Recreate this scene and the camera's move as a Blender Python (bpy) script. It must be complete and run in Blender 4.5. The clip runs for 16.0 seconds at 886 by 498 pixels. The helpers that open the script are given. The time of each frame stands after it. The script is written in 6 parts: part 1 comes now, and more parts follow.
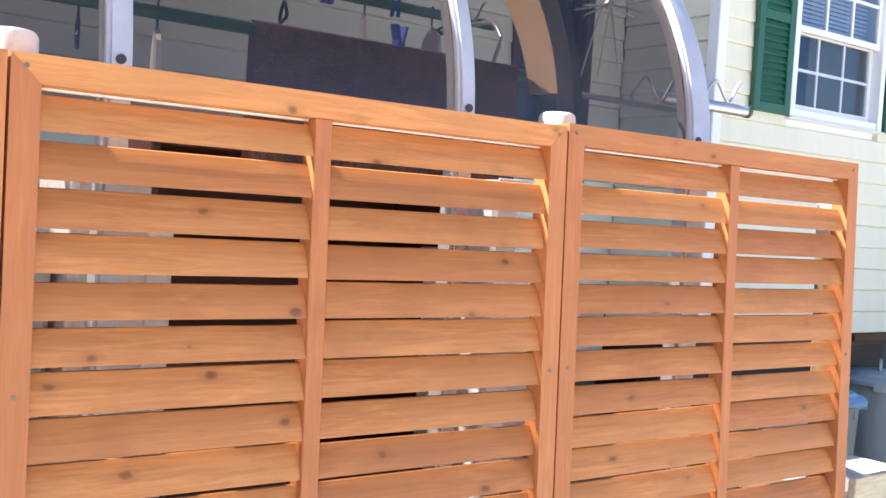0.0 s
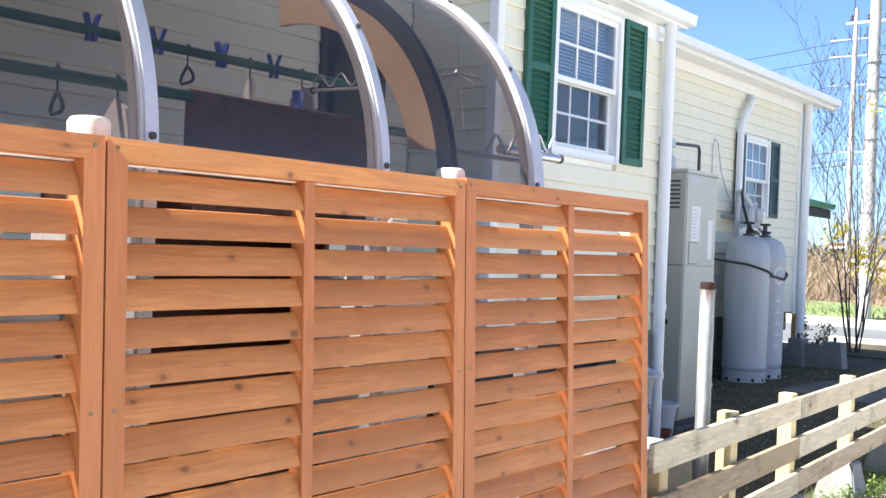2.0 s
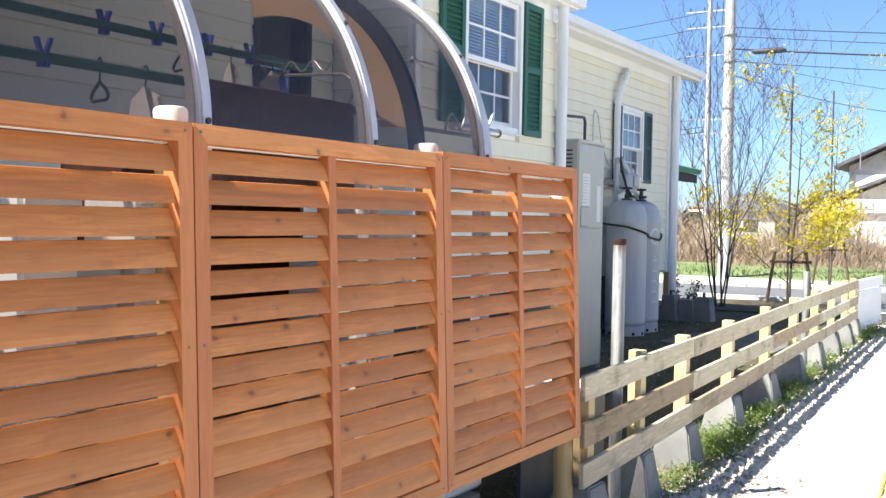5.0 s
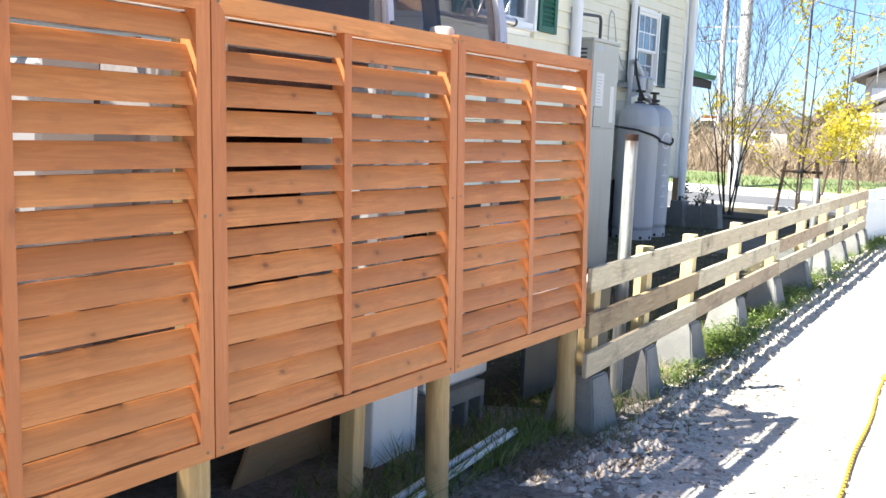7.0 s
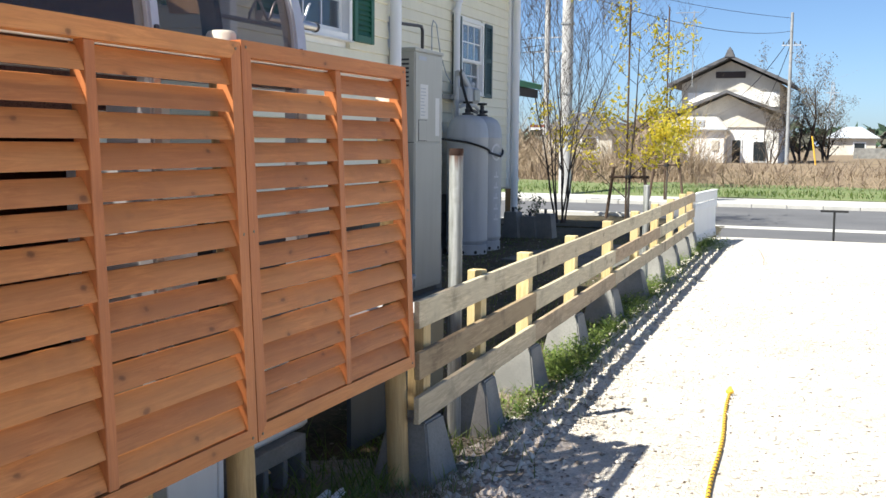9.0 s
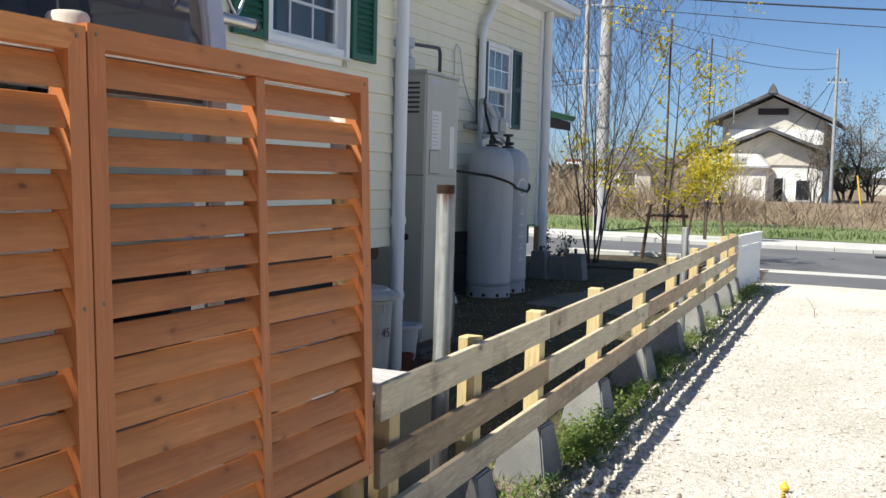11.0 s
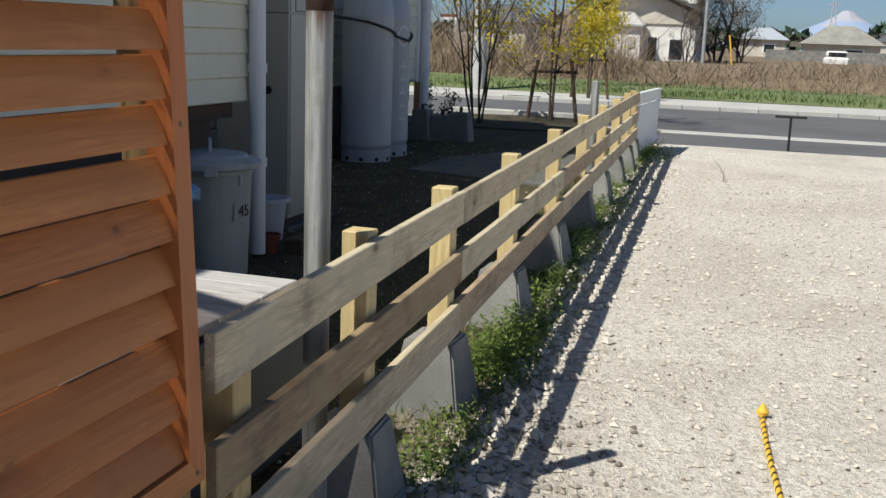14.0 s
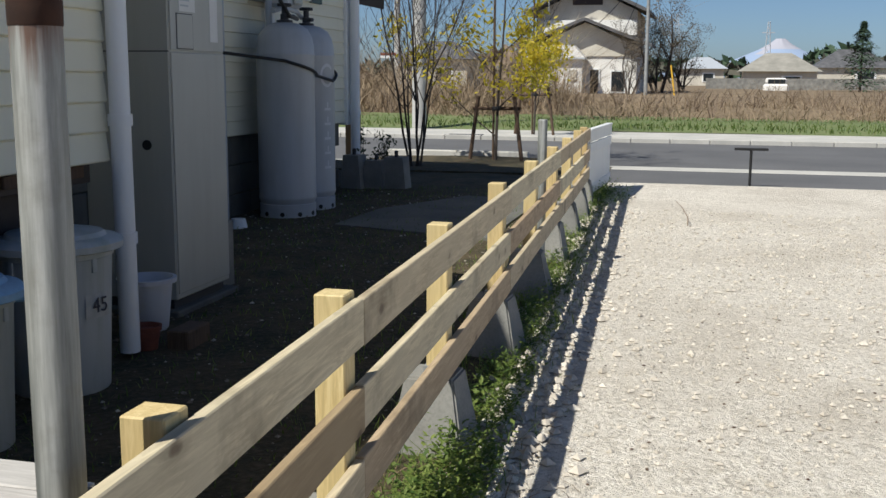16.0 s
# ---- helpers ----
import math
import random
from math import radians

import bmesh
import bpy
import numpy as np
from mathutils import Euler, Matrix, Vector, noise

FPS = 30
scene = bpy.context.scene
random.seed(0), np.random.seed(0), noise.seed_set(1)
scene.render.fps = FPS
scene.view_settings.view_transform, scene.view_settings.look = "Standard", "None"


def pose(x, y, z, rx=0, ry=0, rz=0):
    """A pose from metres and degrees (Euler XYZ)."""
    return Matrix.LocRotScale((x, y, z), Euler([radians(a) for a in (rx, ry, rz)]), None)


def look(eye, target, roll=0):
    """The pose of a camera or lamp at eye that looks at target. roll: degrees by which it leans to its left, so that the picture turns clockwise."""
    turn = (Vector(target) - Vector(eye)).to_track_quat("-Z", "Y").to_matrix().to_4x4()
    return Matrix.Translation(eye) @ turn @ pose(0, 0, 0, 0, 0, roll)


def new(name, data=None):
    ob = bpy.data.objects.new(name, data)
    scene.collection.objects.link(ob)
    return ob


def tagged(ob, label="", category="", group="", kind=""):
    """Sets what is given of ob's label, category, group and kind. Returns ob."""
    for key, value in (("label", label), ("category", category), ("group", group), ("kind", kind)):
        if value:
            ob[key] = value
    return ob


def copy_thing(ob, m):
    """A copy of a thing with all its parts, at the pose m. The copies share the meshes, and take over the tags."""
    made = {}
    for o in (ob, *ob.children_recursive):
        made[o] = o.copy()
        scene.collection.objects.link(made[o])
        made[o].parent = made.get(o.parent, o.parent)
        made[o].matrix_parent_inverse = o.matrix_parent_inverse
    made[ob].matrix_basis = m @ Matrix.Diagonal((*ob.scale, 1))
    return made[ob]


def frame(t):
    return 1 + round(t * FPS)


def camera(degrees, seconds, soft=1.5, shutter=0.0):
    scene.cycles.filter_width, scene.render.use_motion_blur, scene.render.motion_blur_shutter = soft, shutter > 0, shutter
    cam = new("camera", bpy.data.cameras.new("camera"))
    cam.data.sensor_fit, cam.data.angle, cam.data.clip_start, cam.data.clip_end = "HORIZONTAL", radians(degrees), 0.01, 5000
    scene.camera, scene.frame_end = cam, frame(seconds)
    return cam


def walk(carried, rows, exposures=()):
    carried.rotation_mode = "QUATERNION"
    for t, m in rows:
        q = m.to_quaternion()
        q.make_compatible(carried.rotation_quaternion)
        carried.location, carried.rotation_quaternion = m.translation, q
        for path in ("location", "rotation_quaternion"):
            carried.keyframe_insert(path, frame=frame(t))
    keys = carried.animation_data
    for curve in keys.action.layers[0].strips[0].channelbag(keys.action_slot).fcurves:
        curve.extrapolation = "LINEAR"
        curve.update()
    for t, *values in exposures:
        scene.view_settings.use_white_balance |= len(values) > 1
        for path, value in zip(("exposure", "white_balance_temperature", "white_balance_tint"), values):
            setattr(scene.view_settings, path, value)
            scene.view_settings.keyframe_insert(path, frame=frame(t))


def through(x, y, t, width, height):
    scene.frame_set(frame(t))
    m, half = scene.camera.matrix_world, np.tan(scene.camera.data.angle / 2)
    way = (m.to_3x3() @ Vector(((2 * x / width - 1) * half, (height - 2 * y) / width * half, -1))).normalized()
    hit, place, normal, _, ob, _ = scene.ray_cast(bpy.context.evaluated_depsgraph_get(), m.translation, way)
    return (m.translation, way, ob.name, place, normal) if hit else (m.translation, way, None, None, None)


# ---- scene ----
cam = camera(46.0, 16.0)
PATH = [
    (0, (-0.406, -1.699, 1.396), (0.781, -0.091, 1.326), 3.7),
    (0.5, (-0.552, -1.721, 1.389), (0.664, -0.133, 1.386), 2.9),
    (1, (-0.755, -1.831, 1.377), (0.597, -0.361, 1.28), 1.0),
    (1.5, (-1.022, -1.822, 1.377), (0.5, -0.526, 1.298), 1.9),
    (2, (-1.194, -1.77, 1.417), (0.383, -0.54, 1.409), 2.3),
    (2.5, (-1.394, -1.88, 1.38), (0.229, -0.715, 1.289), 0.8),
    (3, (-1.601, -1.824, 1.396), (0.107, -0.787, 1.329), 1.1),
    (3.2, (-1.661, -1.778, 1.4), (0.052, -0.746, 1.403), 0.0),
    (5.3, (-1.867, -1.807, 1.37), (-0.149, -0.784, 1.304), 1.2),
    (5.5, (-1.883, -1.811, 1.36), (-0.188, -0.752, 1.297), 1.0),
    (6, (-1.899, -1.803, 1.345), (-0.231, -0.706, 1.221), 1.6),
    (6.5, (-1.912, -1.817, 1.32), (-0.233, -0.753, 1.097), 1.9),
    (7, (-1.879, -1.804, 1.316), (-0.176, -0.783, 1.076), 2.6),
    (7.5, (-1.843, -1.794, 1.325), (-0.099, -0.84, 1.104), 3.0),
    (8, (-1.796, -1.784, 1.333), (0.013, -0.961, 1.108), 3.0),
    (8.5, (-1.634, -1.724, 1.325), (0.195, -0.944, 1.108), 1.1),
    (8.7, (-1.526, -1.694, 1.328), (0.313, -0.938, 1.117), 0.4),
    (10.8, (-0.445, -1.399, 1.319), (1.395, -0.626, 1.179), 1.7),
    (11, (-0.376, -1.448, 1.34), (1.444, -0.63, 1.197), 1.5),
    (11.5, (-0.097, -1.496, 1.247), (1.763, -0.822, 0.951), 2.5),
    (12, (0.092, -1.484, 1.259), (1.964, -0.848, 0.956), 1.9),
    (12.5, (0.257, -1.408, 1.216), (2.09, -0.703, 0.837), 1.6),
    (13, (0.474, -1.305, 1.237), (2.302, -0.572, 0.887), 0.7),
    (13.5, (0.655, -1.119, 1.236), (2.529, -0.513, 0.889), 2.8),
    (14, (0.801, -0.909, 1.222), (2.677, -0.34, 0.823), 2.1),
    (14.5, (1.03, -0.867, 1.186), (2.89, -0.276, 0.75), 1.1),
    (15, (1.363, -0.854, 1.23), (3.237, -0.23, 0.915), -0.1),
    (15.5, (1.671, -0.768, 1.211), (3.591, -0.3, 0.905), 1.5),
    (16, (1.938, -0.706, 1.212), (3.851, -0.223, 0.885), 0.3),
]
EXPO = [(0.0, 2.18, 6250, 9), (1.5, 2.0, 6250, 9), (3.0, 1.78, 6300, 8), (5.5, 1.60, 6350, 7), (6.5, 1.72, 6350, 7), (7.5, 1.92, 6350, 7), (8.5, 1.32, 6450, 7), (11.0, 0.66, 6350, 7),
        (12.0, 0.28, 6350, 7), (13.0, 0.13, 6350, 7), (14.5, 0.08, 6400, 7), (16.0, 0.1, 6400, 7)]
UNIT = 0.8  # metres in one drawing unit of the numbers below
walk(cam, [(t, look(Vector(eye) * UNIT, Vector(target) * UNIT, roll)) for t, eye, target, roll in PATH], EXPO)

# ---- world, sun, exposure ----
SUN_DIR = Vector((-1.0, 0.78, 1.645)).normalized()
world = bpy.data.worlds.new("sky_world")
scene.world = world
world.use_nodes = True
_nt = world.node_tree
_sky = _nt.nodes.new("ShaderNodeTexSky")
_sky.sky_type = "NISHITA"
_sky.sun_disc = False
_sky.sun_elevation = math.asin(SUN_DIR.z)
_sky.sun_rotation = math.atan2(SUN_DIR.x, SUN_DIR.y)
_sky.air_density = 0.65
_sky.dust_density = 0.7
_sky.ozone_density = 6.0
_nt.links.new(_sky.outputs[0], _nt.nodes["Background"].inputs[0])
_nt.nodes["Background"].inputs[1].default_value = 0.078
sun_data = bpy.data.lights.new("sun", "SUN")
sun_data.energy, sun_data.angle, sun_data.color = 5.0, radians(0.55), (1.0, 0.95, 0.86)
sun_ob = new("sun", sun_data)
sun_ob.matrix_world = look(SUN_DIR * 30, (0, 0, 0))

# ---- materials ----
def _ramp(nt, fac, stops):
    r = nt.nodes.new("ShaderNodeValToRGB")
    e = r.color_ramp.elements
    while len(e) < len(stops):
        e.new(0.5)
    for i, (p, c) in enumerate(stops):
        e[i].position, e[i].color = p, (*c, 1)
    nt.links.new(fac, r.inputs[0])
    return r.outputs[0]


def _noise(nt, vec, scale, detail=4.0, rough=0.55, dist=0.0):
    n = nt.nodes.new("ShaderNodeTexNoise")
    n.inputs["Scale"].default_value, n.inputs["Detail"].default_value = scale, detail
    n.inputs["Roughness"].default_value, n.inputs["Distortion"].default_value = rough, dist
    nt.links.new(vec, n.inputs["Vector"])
    return n.outputs["Fac"]


def _coords(nt, stretch=(1, 1, 1), random_shift=False, space="Object"):
    tc = nt.nodes.new("ShaderNodeTexCoord")
    m = nt.nodes.new("ShaderNodeMapping")
    m.inputs["Scale"].default_value = [c / UNIT for c in stretch]
    out = tc.outputs[space]
    if random_shift:
        oi = nt.nodes.new("ShaderNodeObjectInfo")
        mu = nt.nodes.new("ShaderNodeMath")
        mu.operation = "MULTIPLY"
        mu.inputs[1].default_value = 37.0
        nt.links.new(oi.outputs["Random"], mu.inputs[0])
        cx = nt.nodes.new("ShaderNodeCombineXYZ")
        for i in range(3):
            nt.links.new(mu.outputs[0], cx.inputs[i])
        ad = nt.nodes.new("ShaderNodeVectorMath")
        nt.links.new(out, ad.inputs[0])
        nt.links.new(cx.outputs[0], ad.inputs[1])
        out = ad.outputs[0]
    nt.links.new(out, m.inputs["Vector"])
    return m.outputs[0]


def _mix(nt, fac, a, b, kind="MIX"):
    m = nt.nodes.new("ShaderNodeMix")
    m.data_type, m.blend_type = "RGBA", kind
    if isinstance(fac, (int, float)):
        m.inputs[0].default_value = fac
    else:
        nt.links.new(fac, m.inputs[0])
    for s, v in ((6, a), (7, b)):
        if isinstance(v, tuple):
            m.inputs[s].default_value = (*v, 1)
        else:
            nt.links.new(v, m.inputs[s])
    return m.outputs[2]


def _base(name, rough=0.6, metal=0.0):
    m = bpy.data.materials.new(name)
    m.use_nodes = True
    nt = m.node_tree
    b = nt.nodes["Principled BSDF"]
    b.inputs["Roughness"].default_value, b.inputs["Metallic"].default_value = rough, metal
    return m, nt, b


def _bump(nt, b, height, strength, distance):
    bp = nt.nodes.new("ShaderNodeBump")
    bp.inputs["Strength"].default_value, bp.inputs["Distance"].default_value = strength, distance * UNIT
    nt.links.new(height, bp.inputs["Height"])
    nt.links.new(bp.outputs[0], b.inputs["Normal"])


def wood(name, light, dark, knot, axis=0, rough=0.6, vary=0.25, stain=0.0, stain_col=(0.08, 0.05, 0.03), knots=0.5, kscale=7.0, sparse=0.02, streak=1.0):
    """Boards with grain along axis, knots, and a shift of tone from piece to piece."""
    m, nt, b = _base(name, rough)
    st = [1.0, 1.0, 1.0]
    st[axis] = 0.07
    v = _coords(nt, tuple(st), True)
    grain = _noise(nt, v, 70, 6, 0.7, 0.8)
    soft = tuple(d + (l - d) * (1 - streak) for d, l in zip(dark, light))
    col = _ramp(nt, grain, [(0.36, tuple(x * (1 - 0.18 * streak) for x in soft)), (0.47, soft), (0.62, light)])
    st2 = [1.0, 1.0, 1.0]
    st2[axis] = 0.6
    v2 = _coords(nt, tuple(st2), True)
    broad = _noise(nt, v2, 6.0, 3, 0.5)
    col = _mix(nt, _ramp(nt, broad, [(0.35, (0, 0, 0)), (0.75, (1, 1, 1))]), col, tuple(c * 0.78 for c in light))
    wob = nt.nodes.new("ShaderNodeTexNoise")
    wob.inputs["Scale"].default_value, wob.inputs["Detail"].default_value = 28, 4
    nt.links.new(v2, wob.inputs["Vector"])
    bend = nt.nodes.new("ShaderNodeVectorMath")
    bend.operation = "MULTIPLY_ADD"
    bend.inputs[1].default_value = (0.02, 0.02, 0.02)
    nt.links.new(wob.outputs["Color"], bend.inputs[0])
    nt.links.new(v2, bend.inputs[2])
    vo = nt.nodes.new("ShaderNodeTexVoronoi")
    vo.inputs["Scale"].default_value = kscale
    nt.links.new(bend.outputs[0], vo.inputs["Vector"])
    size = nt.nodes.new("ShaderNodeSeparateColor")
    nt.links.new(vo.outputs["Color"], size.inputs[0])
    far = nt.nodes.new("ShaderNodeMath")
    far.operation = "MULTIPLY_ADD"
    far.inputs[1].default_value = sparse
    nt.links.new(size.outputs[0], far.inputs[0])
    nt.links.new(vo.outputs["Distance"], far.inputs[2])
    kfac = _ramp(nt, far.outputs[0], [(0.05, (knots,) * 3), (0.085, (knots * 0.7,) * 3), (0.11, (knots * 0.25,) * 3), (0.24, (0, 0, 0))])
    col = _mix(nt, kfac, col, knot)
    oi = nt.nodes.new("ShaderNodeObjectInfo")
    tone = _ramp(nt, oi.outputs["Random"], [(0.0, (1 - vary * 0.8, 1 - vary * 1.2, 1 - vary * 1.4)), (1.0, (1.0 + vary * 0.5, 1.0 + vary * 0.6, 1.0 + vary * 0.6))])
    col = _mix(nt, 1.0, col, tone, "MULTIPLY")
    if stain:
        vs = _coords(nt, (1, 1, 1), True)
        s = _ramp(nt, _noise(nt, vs, 2.6, 5, 0.6), [(0.56, (0, 0, 0)), (0.72, (stain,) * 3)])
        col = _mix(nt, s, col, stain_col)
    nt.links.new(col, b.inputs["Base Color"])
    _bump(nt, b, grain, 0.25, 0.002)
    return m


def mottled(name, a, c, scale=4.0, rough=0.7, bump=0.2, metal=0.0, detail=6, fine=60.0, fine_col=None, fine_amt=0.25, dist=0.002, shift=False, lo=0.35, hi=0.7):
    """Two tones in soft patches with a finer grain on top."""
    m, nt, b = _base(name, rough, metal)
    v = _coords(nt, (1, 1, 1), shift)
    col = _ramp(nt, _noise(nt, v, scale, detail), [(lo, a), (hi, c)])
    f = _noise(nt, v, fine, 4, 0.6)
    col = _mix(nt, _ramp(nt, f, [(0.45, (0, 0, 0)), (0.7, (fine_amt,) * 3)]), col, fine_col or tuple(x * 0.5 for x in a))
    nt.links.new(col, b.inputs["Base Color"])
    if bump:
        _bump(nt, b, f, bump, dist)
    return m


def plain(name, col, rough=0.5, metal=0.0, vary=0.06):
    return mottled(name, tuple(x * (1 - vary) for x in col), col, 3.0, rough, 0.05, metal, 3, 40, tuple(x * (1 - 2 * vary) for x in col), 0.3)


def streaked(name, col, dirt, amount=0.35, rough=0.5, metal=0.0, rust=None):
    """Painted or coated sheet with dirt runs downwards."""
    m, nt, b = _base(name, rough, metal)
    v = _coords(nt, (1, 1, 0.12))
    c = _mix(nt, _ramp(nt, _noise(nt, v, 9, 5, 0.6), [(0.45, (0, 0, 0)), (0.75, (amount,) * 3)]), col, dirt)
    v2 = _coords(nt)
    c = _mix(nt, _ramp(nt, _noise(nt, v2, 3, 4), [(0.4, (0, 0, 0)), (0.8, (amount * 0.6,) * 3)]), c, tuple(x * 0.8 for x in col))
    nt.links.new(c, b.inputs["Base Color"])
    _bump(nt, b, _noise(nt, v2, 30, 3), 0.08, 0.002)
    return m


M_CEDAR = wood("stained_cedar", (0.66, 0.268, 0.08), (0.51, 0.18, 0.046), (0.20, 0.072, 0.02), 0, 0.55, 0.19, 0.55, (0.36, 0.125, 0.036), knots=0.9, kscale=12.0, sparse=0.03, streak=0.75)
M_CEDAR_V = wood("stained_cedar_upright", (0.58, 0.208, 0.066), (0.46, 0.148, 0.042), (0.20, 0.065, 0.02), 2, 0.55, 0.12, 0.0, knots=0.7, kscale=6.0, sparse=0.05, streak=0.7)
M_PINE = wood("weathered_pine", (0.68, 0.59, 0.42), (0.50, 0.42, 0.285), (0.12, 0.08, 0.05), 0, 0.75, 0.3, 0.7, (0.11, 0.08, 0.05), 0.8)
M_PINE_DARK = wood("stained_pine", (0.46, 0.36, 0.22), (0.30, 0.22, 0.13), (0.09, 0.06, 0.035), 0, 0.78, 0.25, 0.8, (0.09, 0.06, 0.035), 0.8)
M_PINE_V = wood("new_pine_upright", (0.72, 0.58, 0.31), (0.60, 0.46, 0.22), (0.3, 0.16, 0.06), 2, 0.65, 0.15, 0, knots=0.3)
M_LOG = wood("treated_log", (0.56, 0.41, 0.20), (0.44, 0.30, 0.13), (0.22, 0.12, 0.05), 2, 0.7, 0.1)
M_LOGTOP = mottled("sawn_and_sunlit_log_end", (0.66, 0.58, 0.47), (0.82, 0.75, 0.64), 12, 0.8)
M_GREYWOOD = wood("grey_weathered_plank", (0.62, 0.61, 0.60), (0.46, 0.45, 0.44), (0.22, 0.21, 0.2), 1, 0.8, 0.2)
M_DECK = wood("deck_timber", (0.22, 0.14, 0.08), (0.14, 0.09, 0.05), (0.06, 0.04, 0.03), 0, 0.7, 0.2)
M_PLY = wood("brown_board", (0.42, 0.27, 0.14), (0.34, 0.2, 0.1), (0.25, 0.15, 0.08), 0, 0.8, 0.1)
M_SIDING = streaked("cream_vinyl_siding", (0.80, 0.77, 0.62), (0.60, 0.57, 0.44), 0.22, 0.45)
M_WHITE = streaked("white_trim", (0.84, 0.85, 0.85), (0.55, 0.55, 0.52), 0.15, 0.4)
M_PIPEWHITE = streaked("white_drainpipe", (0.80, 0.82, 0.85), (0.5, 0.5, 0.5), 0.2, 0.35)
M_GREEN = streaked("dark_green_shutter", (0.018, 0.105, 0.06), (0.03, 0.09, 0.06), 0.3, 0.45)
M_NAVY = streaked("dark_slate_shutter", (0.035, 0.075, 0.08), (0.05, 0.08, 0.08), 0.3, 0.5)
M_NAVYGREY = streaked("dark_blue_grey_paint", (0.055, 0.068, 0.082), (0.03, 0.036, 0.042), 0.4, 0.5)
M_ROOFGREEN = plain("green_roof_metal", (0.03, 0.22, 0.12), 0.45)
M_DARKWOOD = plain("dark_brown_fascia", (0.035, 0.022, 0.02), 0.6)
M_MAHOG = wood("red_brown_furniture_wood", (0.13, 0.045, 0.03), (0.085, 0.028, 0.018), (0.04, 0.015, 0.01), 0, 0.5, 0.15)
M_BRASS = plain("dull_brass", (0.20, 0.17, 0.11), 0.5, 0.4)
M_ROOF = mottled("grey_roof_shingle", (0.12, 0.12, 0.12), (0.2, 0.2, 0.2), 8, 0.9)
M_CONC = mottled("weathered_concrete", (0.17, 0.168, 0.16), (0.32, 0.312, 0.29), 3.2, 0.9, 0.4, 0, 8, 90, (0.14, 0.14, 0.13), 0.4, 0.003, True)
M_PAD = mottled("old_concrete_slab", (0.10, 0.10, 0.092), (0.17, 0.165, 0.15), 2.0, 0.9, 0.4)
M_GALV = mottled("galvanised_steel", (0.24, 0.255, 0.26), (0.42, 0.435, 0.44), 6, 0.65, 0.1, 0.15, 6, 40, (0.3, 0.3, 0.31), 0.5, 0.001, False, 0.3, 0.75)
M_RUST = mottled("rusty_steel", (0.028, 0.012, 0.008), (0.065, 0.026, 0.014), 14, 0.9, 0.4)
def pipe_material():
    """Galvanised pipe, streaked lengthwise, with rust run down from its open top."""
    m, nt, b = _base("streaked_galvanised_pipe", 0.6, 0.1)
    v = _coords(nt, (1, 1, 0.06))
    c = _ramp(nt, _noise(nt, v, 26, 6, 0.65), [(0.34, (0.15, 0.16, 0.155)), (0.5, (0.30, 0.31, 0.30)), (0.66, (0.52, 0.53, 0.52))])
    v2 = _coords(nt)
    c = _mix(nt, _ramp(nt, _noise(nt, v2, 7, 6, 0.65), [(0.52, (0, 0, 0)), (0.72, (0.5, 0.5, 0.5))]), c, (0.17, 0.155, 0.12))
    sep = nt.nodes.new("ShaderNodeSeparateXYZ")
    nt.links.new(v2, sep.inputs[0])
    run = nt.nodes.new("ShaderNodeMath")
    run.operation = "MULTIPLY_ADD"
    run.inputs[1].default_value = 0.28
    nt.links.new(_noise(nt, v, 34, 4, 0.7), run.inputs[0])
    nt.links.new(sep.outputs[2], run.inputs[2])
    sub = nt.nodes.new("ShaderNodeMath")
    sub.operation = "SUBTRACT"
    sub.inputs[1].default_value = 0.95
    nt.links.new(run.outputs[0], sub.inputs[0])
    c = _mix(nt, _ramp(nt, sub.outputs[0], [(0.46, (0, 0, 0)), (0.53, (0.85, 0.85, 0.85))]), c, (0.13, 0.052, 0.026))
    nt.links.new(c, b.inputs["Base Color"])
    return m


M_PIPESTEEL = pipe_material()
M_TANK = streaked("grey_tank_paint", (0.45, 0.48, 0.52), (0.27, 0.28, 0.30), 0.35, 0.42)
M_HEATER = streaked("beige_grey_heater_paint", (0.46, 0.46, 0.42), (0.30, 0.29, 0.26), 0.25, 0.45)
M_DARKGREY = plain("dark_grey_plastic", (0.05, 0.05, 0.055), 0.5)
M_BLACK = plain("black_rubber", (0.012, 0.012, 0.013), 0.55)
M_STEEL = plain("chrome_steel", (0.58, 0.57, 0.57), 0.28, 0.65)
M_ALU = mottled("brushed_aluminium", (0.56, 0.55, 0.56), (0.68, 0.67, 0.68), 5, 0.4, 0.05, 0.4, 3, 80, (0.5, 0.52, 0.55), 0.3)
M_BIN = streaked("grey_bin_plastic", (0.46, 0.49, 0.50), (0.20, 0.24, 0.17), 0.65, 0.5)
M_BINGREY = streaked("pale_grey_bin_plastic", (0.44, 0.46, 0.45), (0.22, 0.25, 0.19), 0.55, 0.5)
M_BLUELID = mottled("faded_blue_lid_plastic", (0.20, 0.38, 0.60), (0.28, 0.48, 0.68), 5, 0.4)
M_PAPER = plain("white_label", (0.75, 0.75, 0.74), 0.7)
M_LABEL = mottled("faded_label", (0.42, 0.43, 0.42), (0.54, 0.55, 0.54), 30, 0.6)
M_PRINT = plain("dark_print", (0.03, 0.03, 0.05), 0.6)
M_PALEPRINT = plain("pale_print", (0.66, 0.68, 0.72), 0.6)
M_POTRED = mottled("terracotta", (0.16, 0.045, 0.03), (0.24, 0.08, 0.05), 8, 0.8)
M_ASPHALT = mottled("asphalt", (0.105, 0.105, 0.11), (0.15, 0.15, 0.155), 0.6, 0.9, 0.5, 0, 8, 60, (0.06, 0.06, 0.06), 0.5)
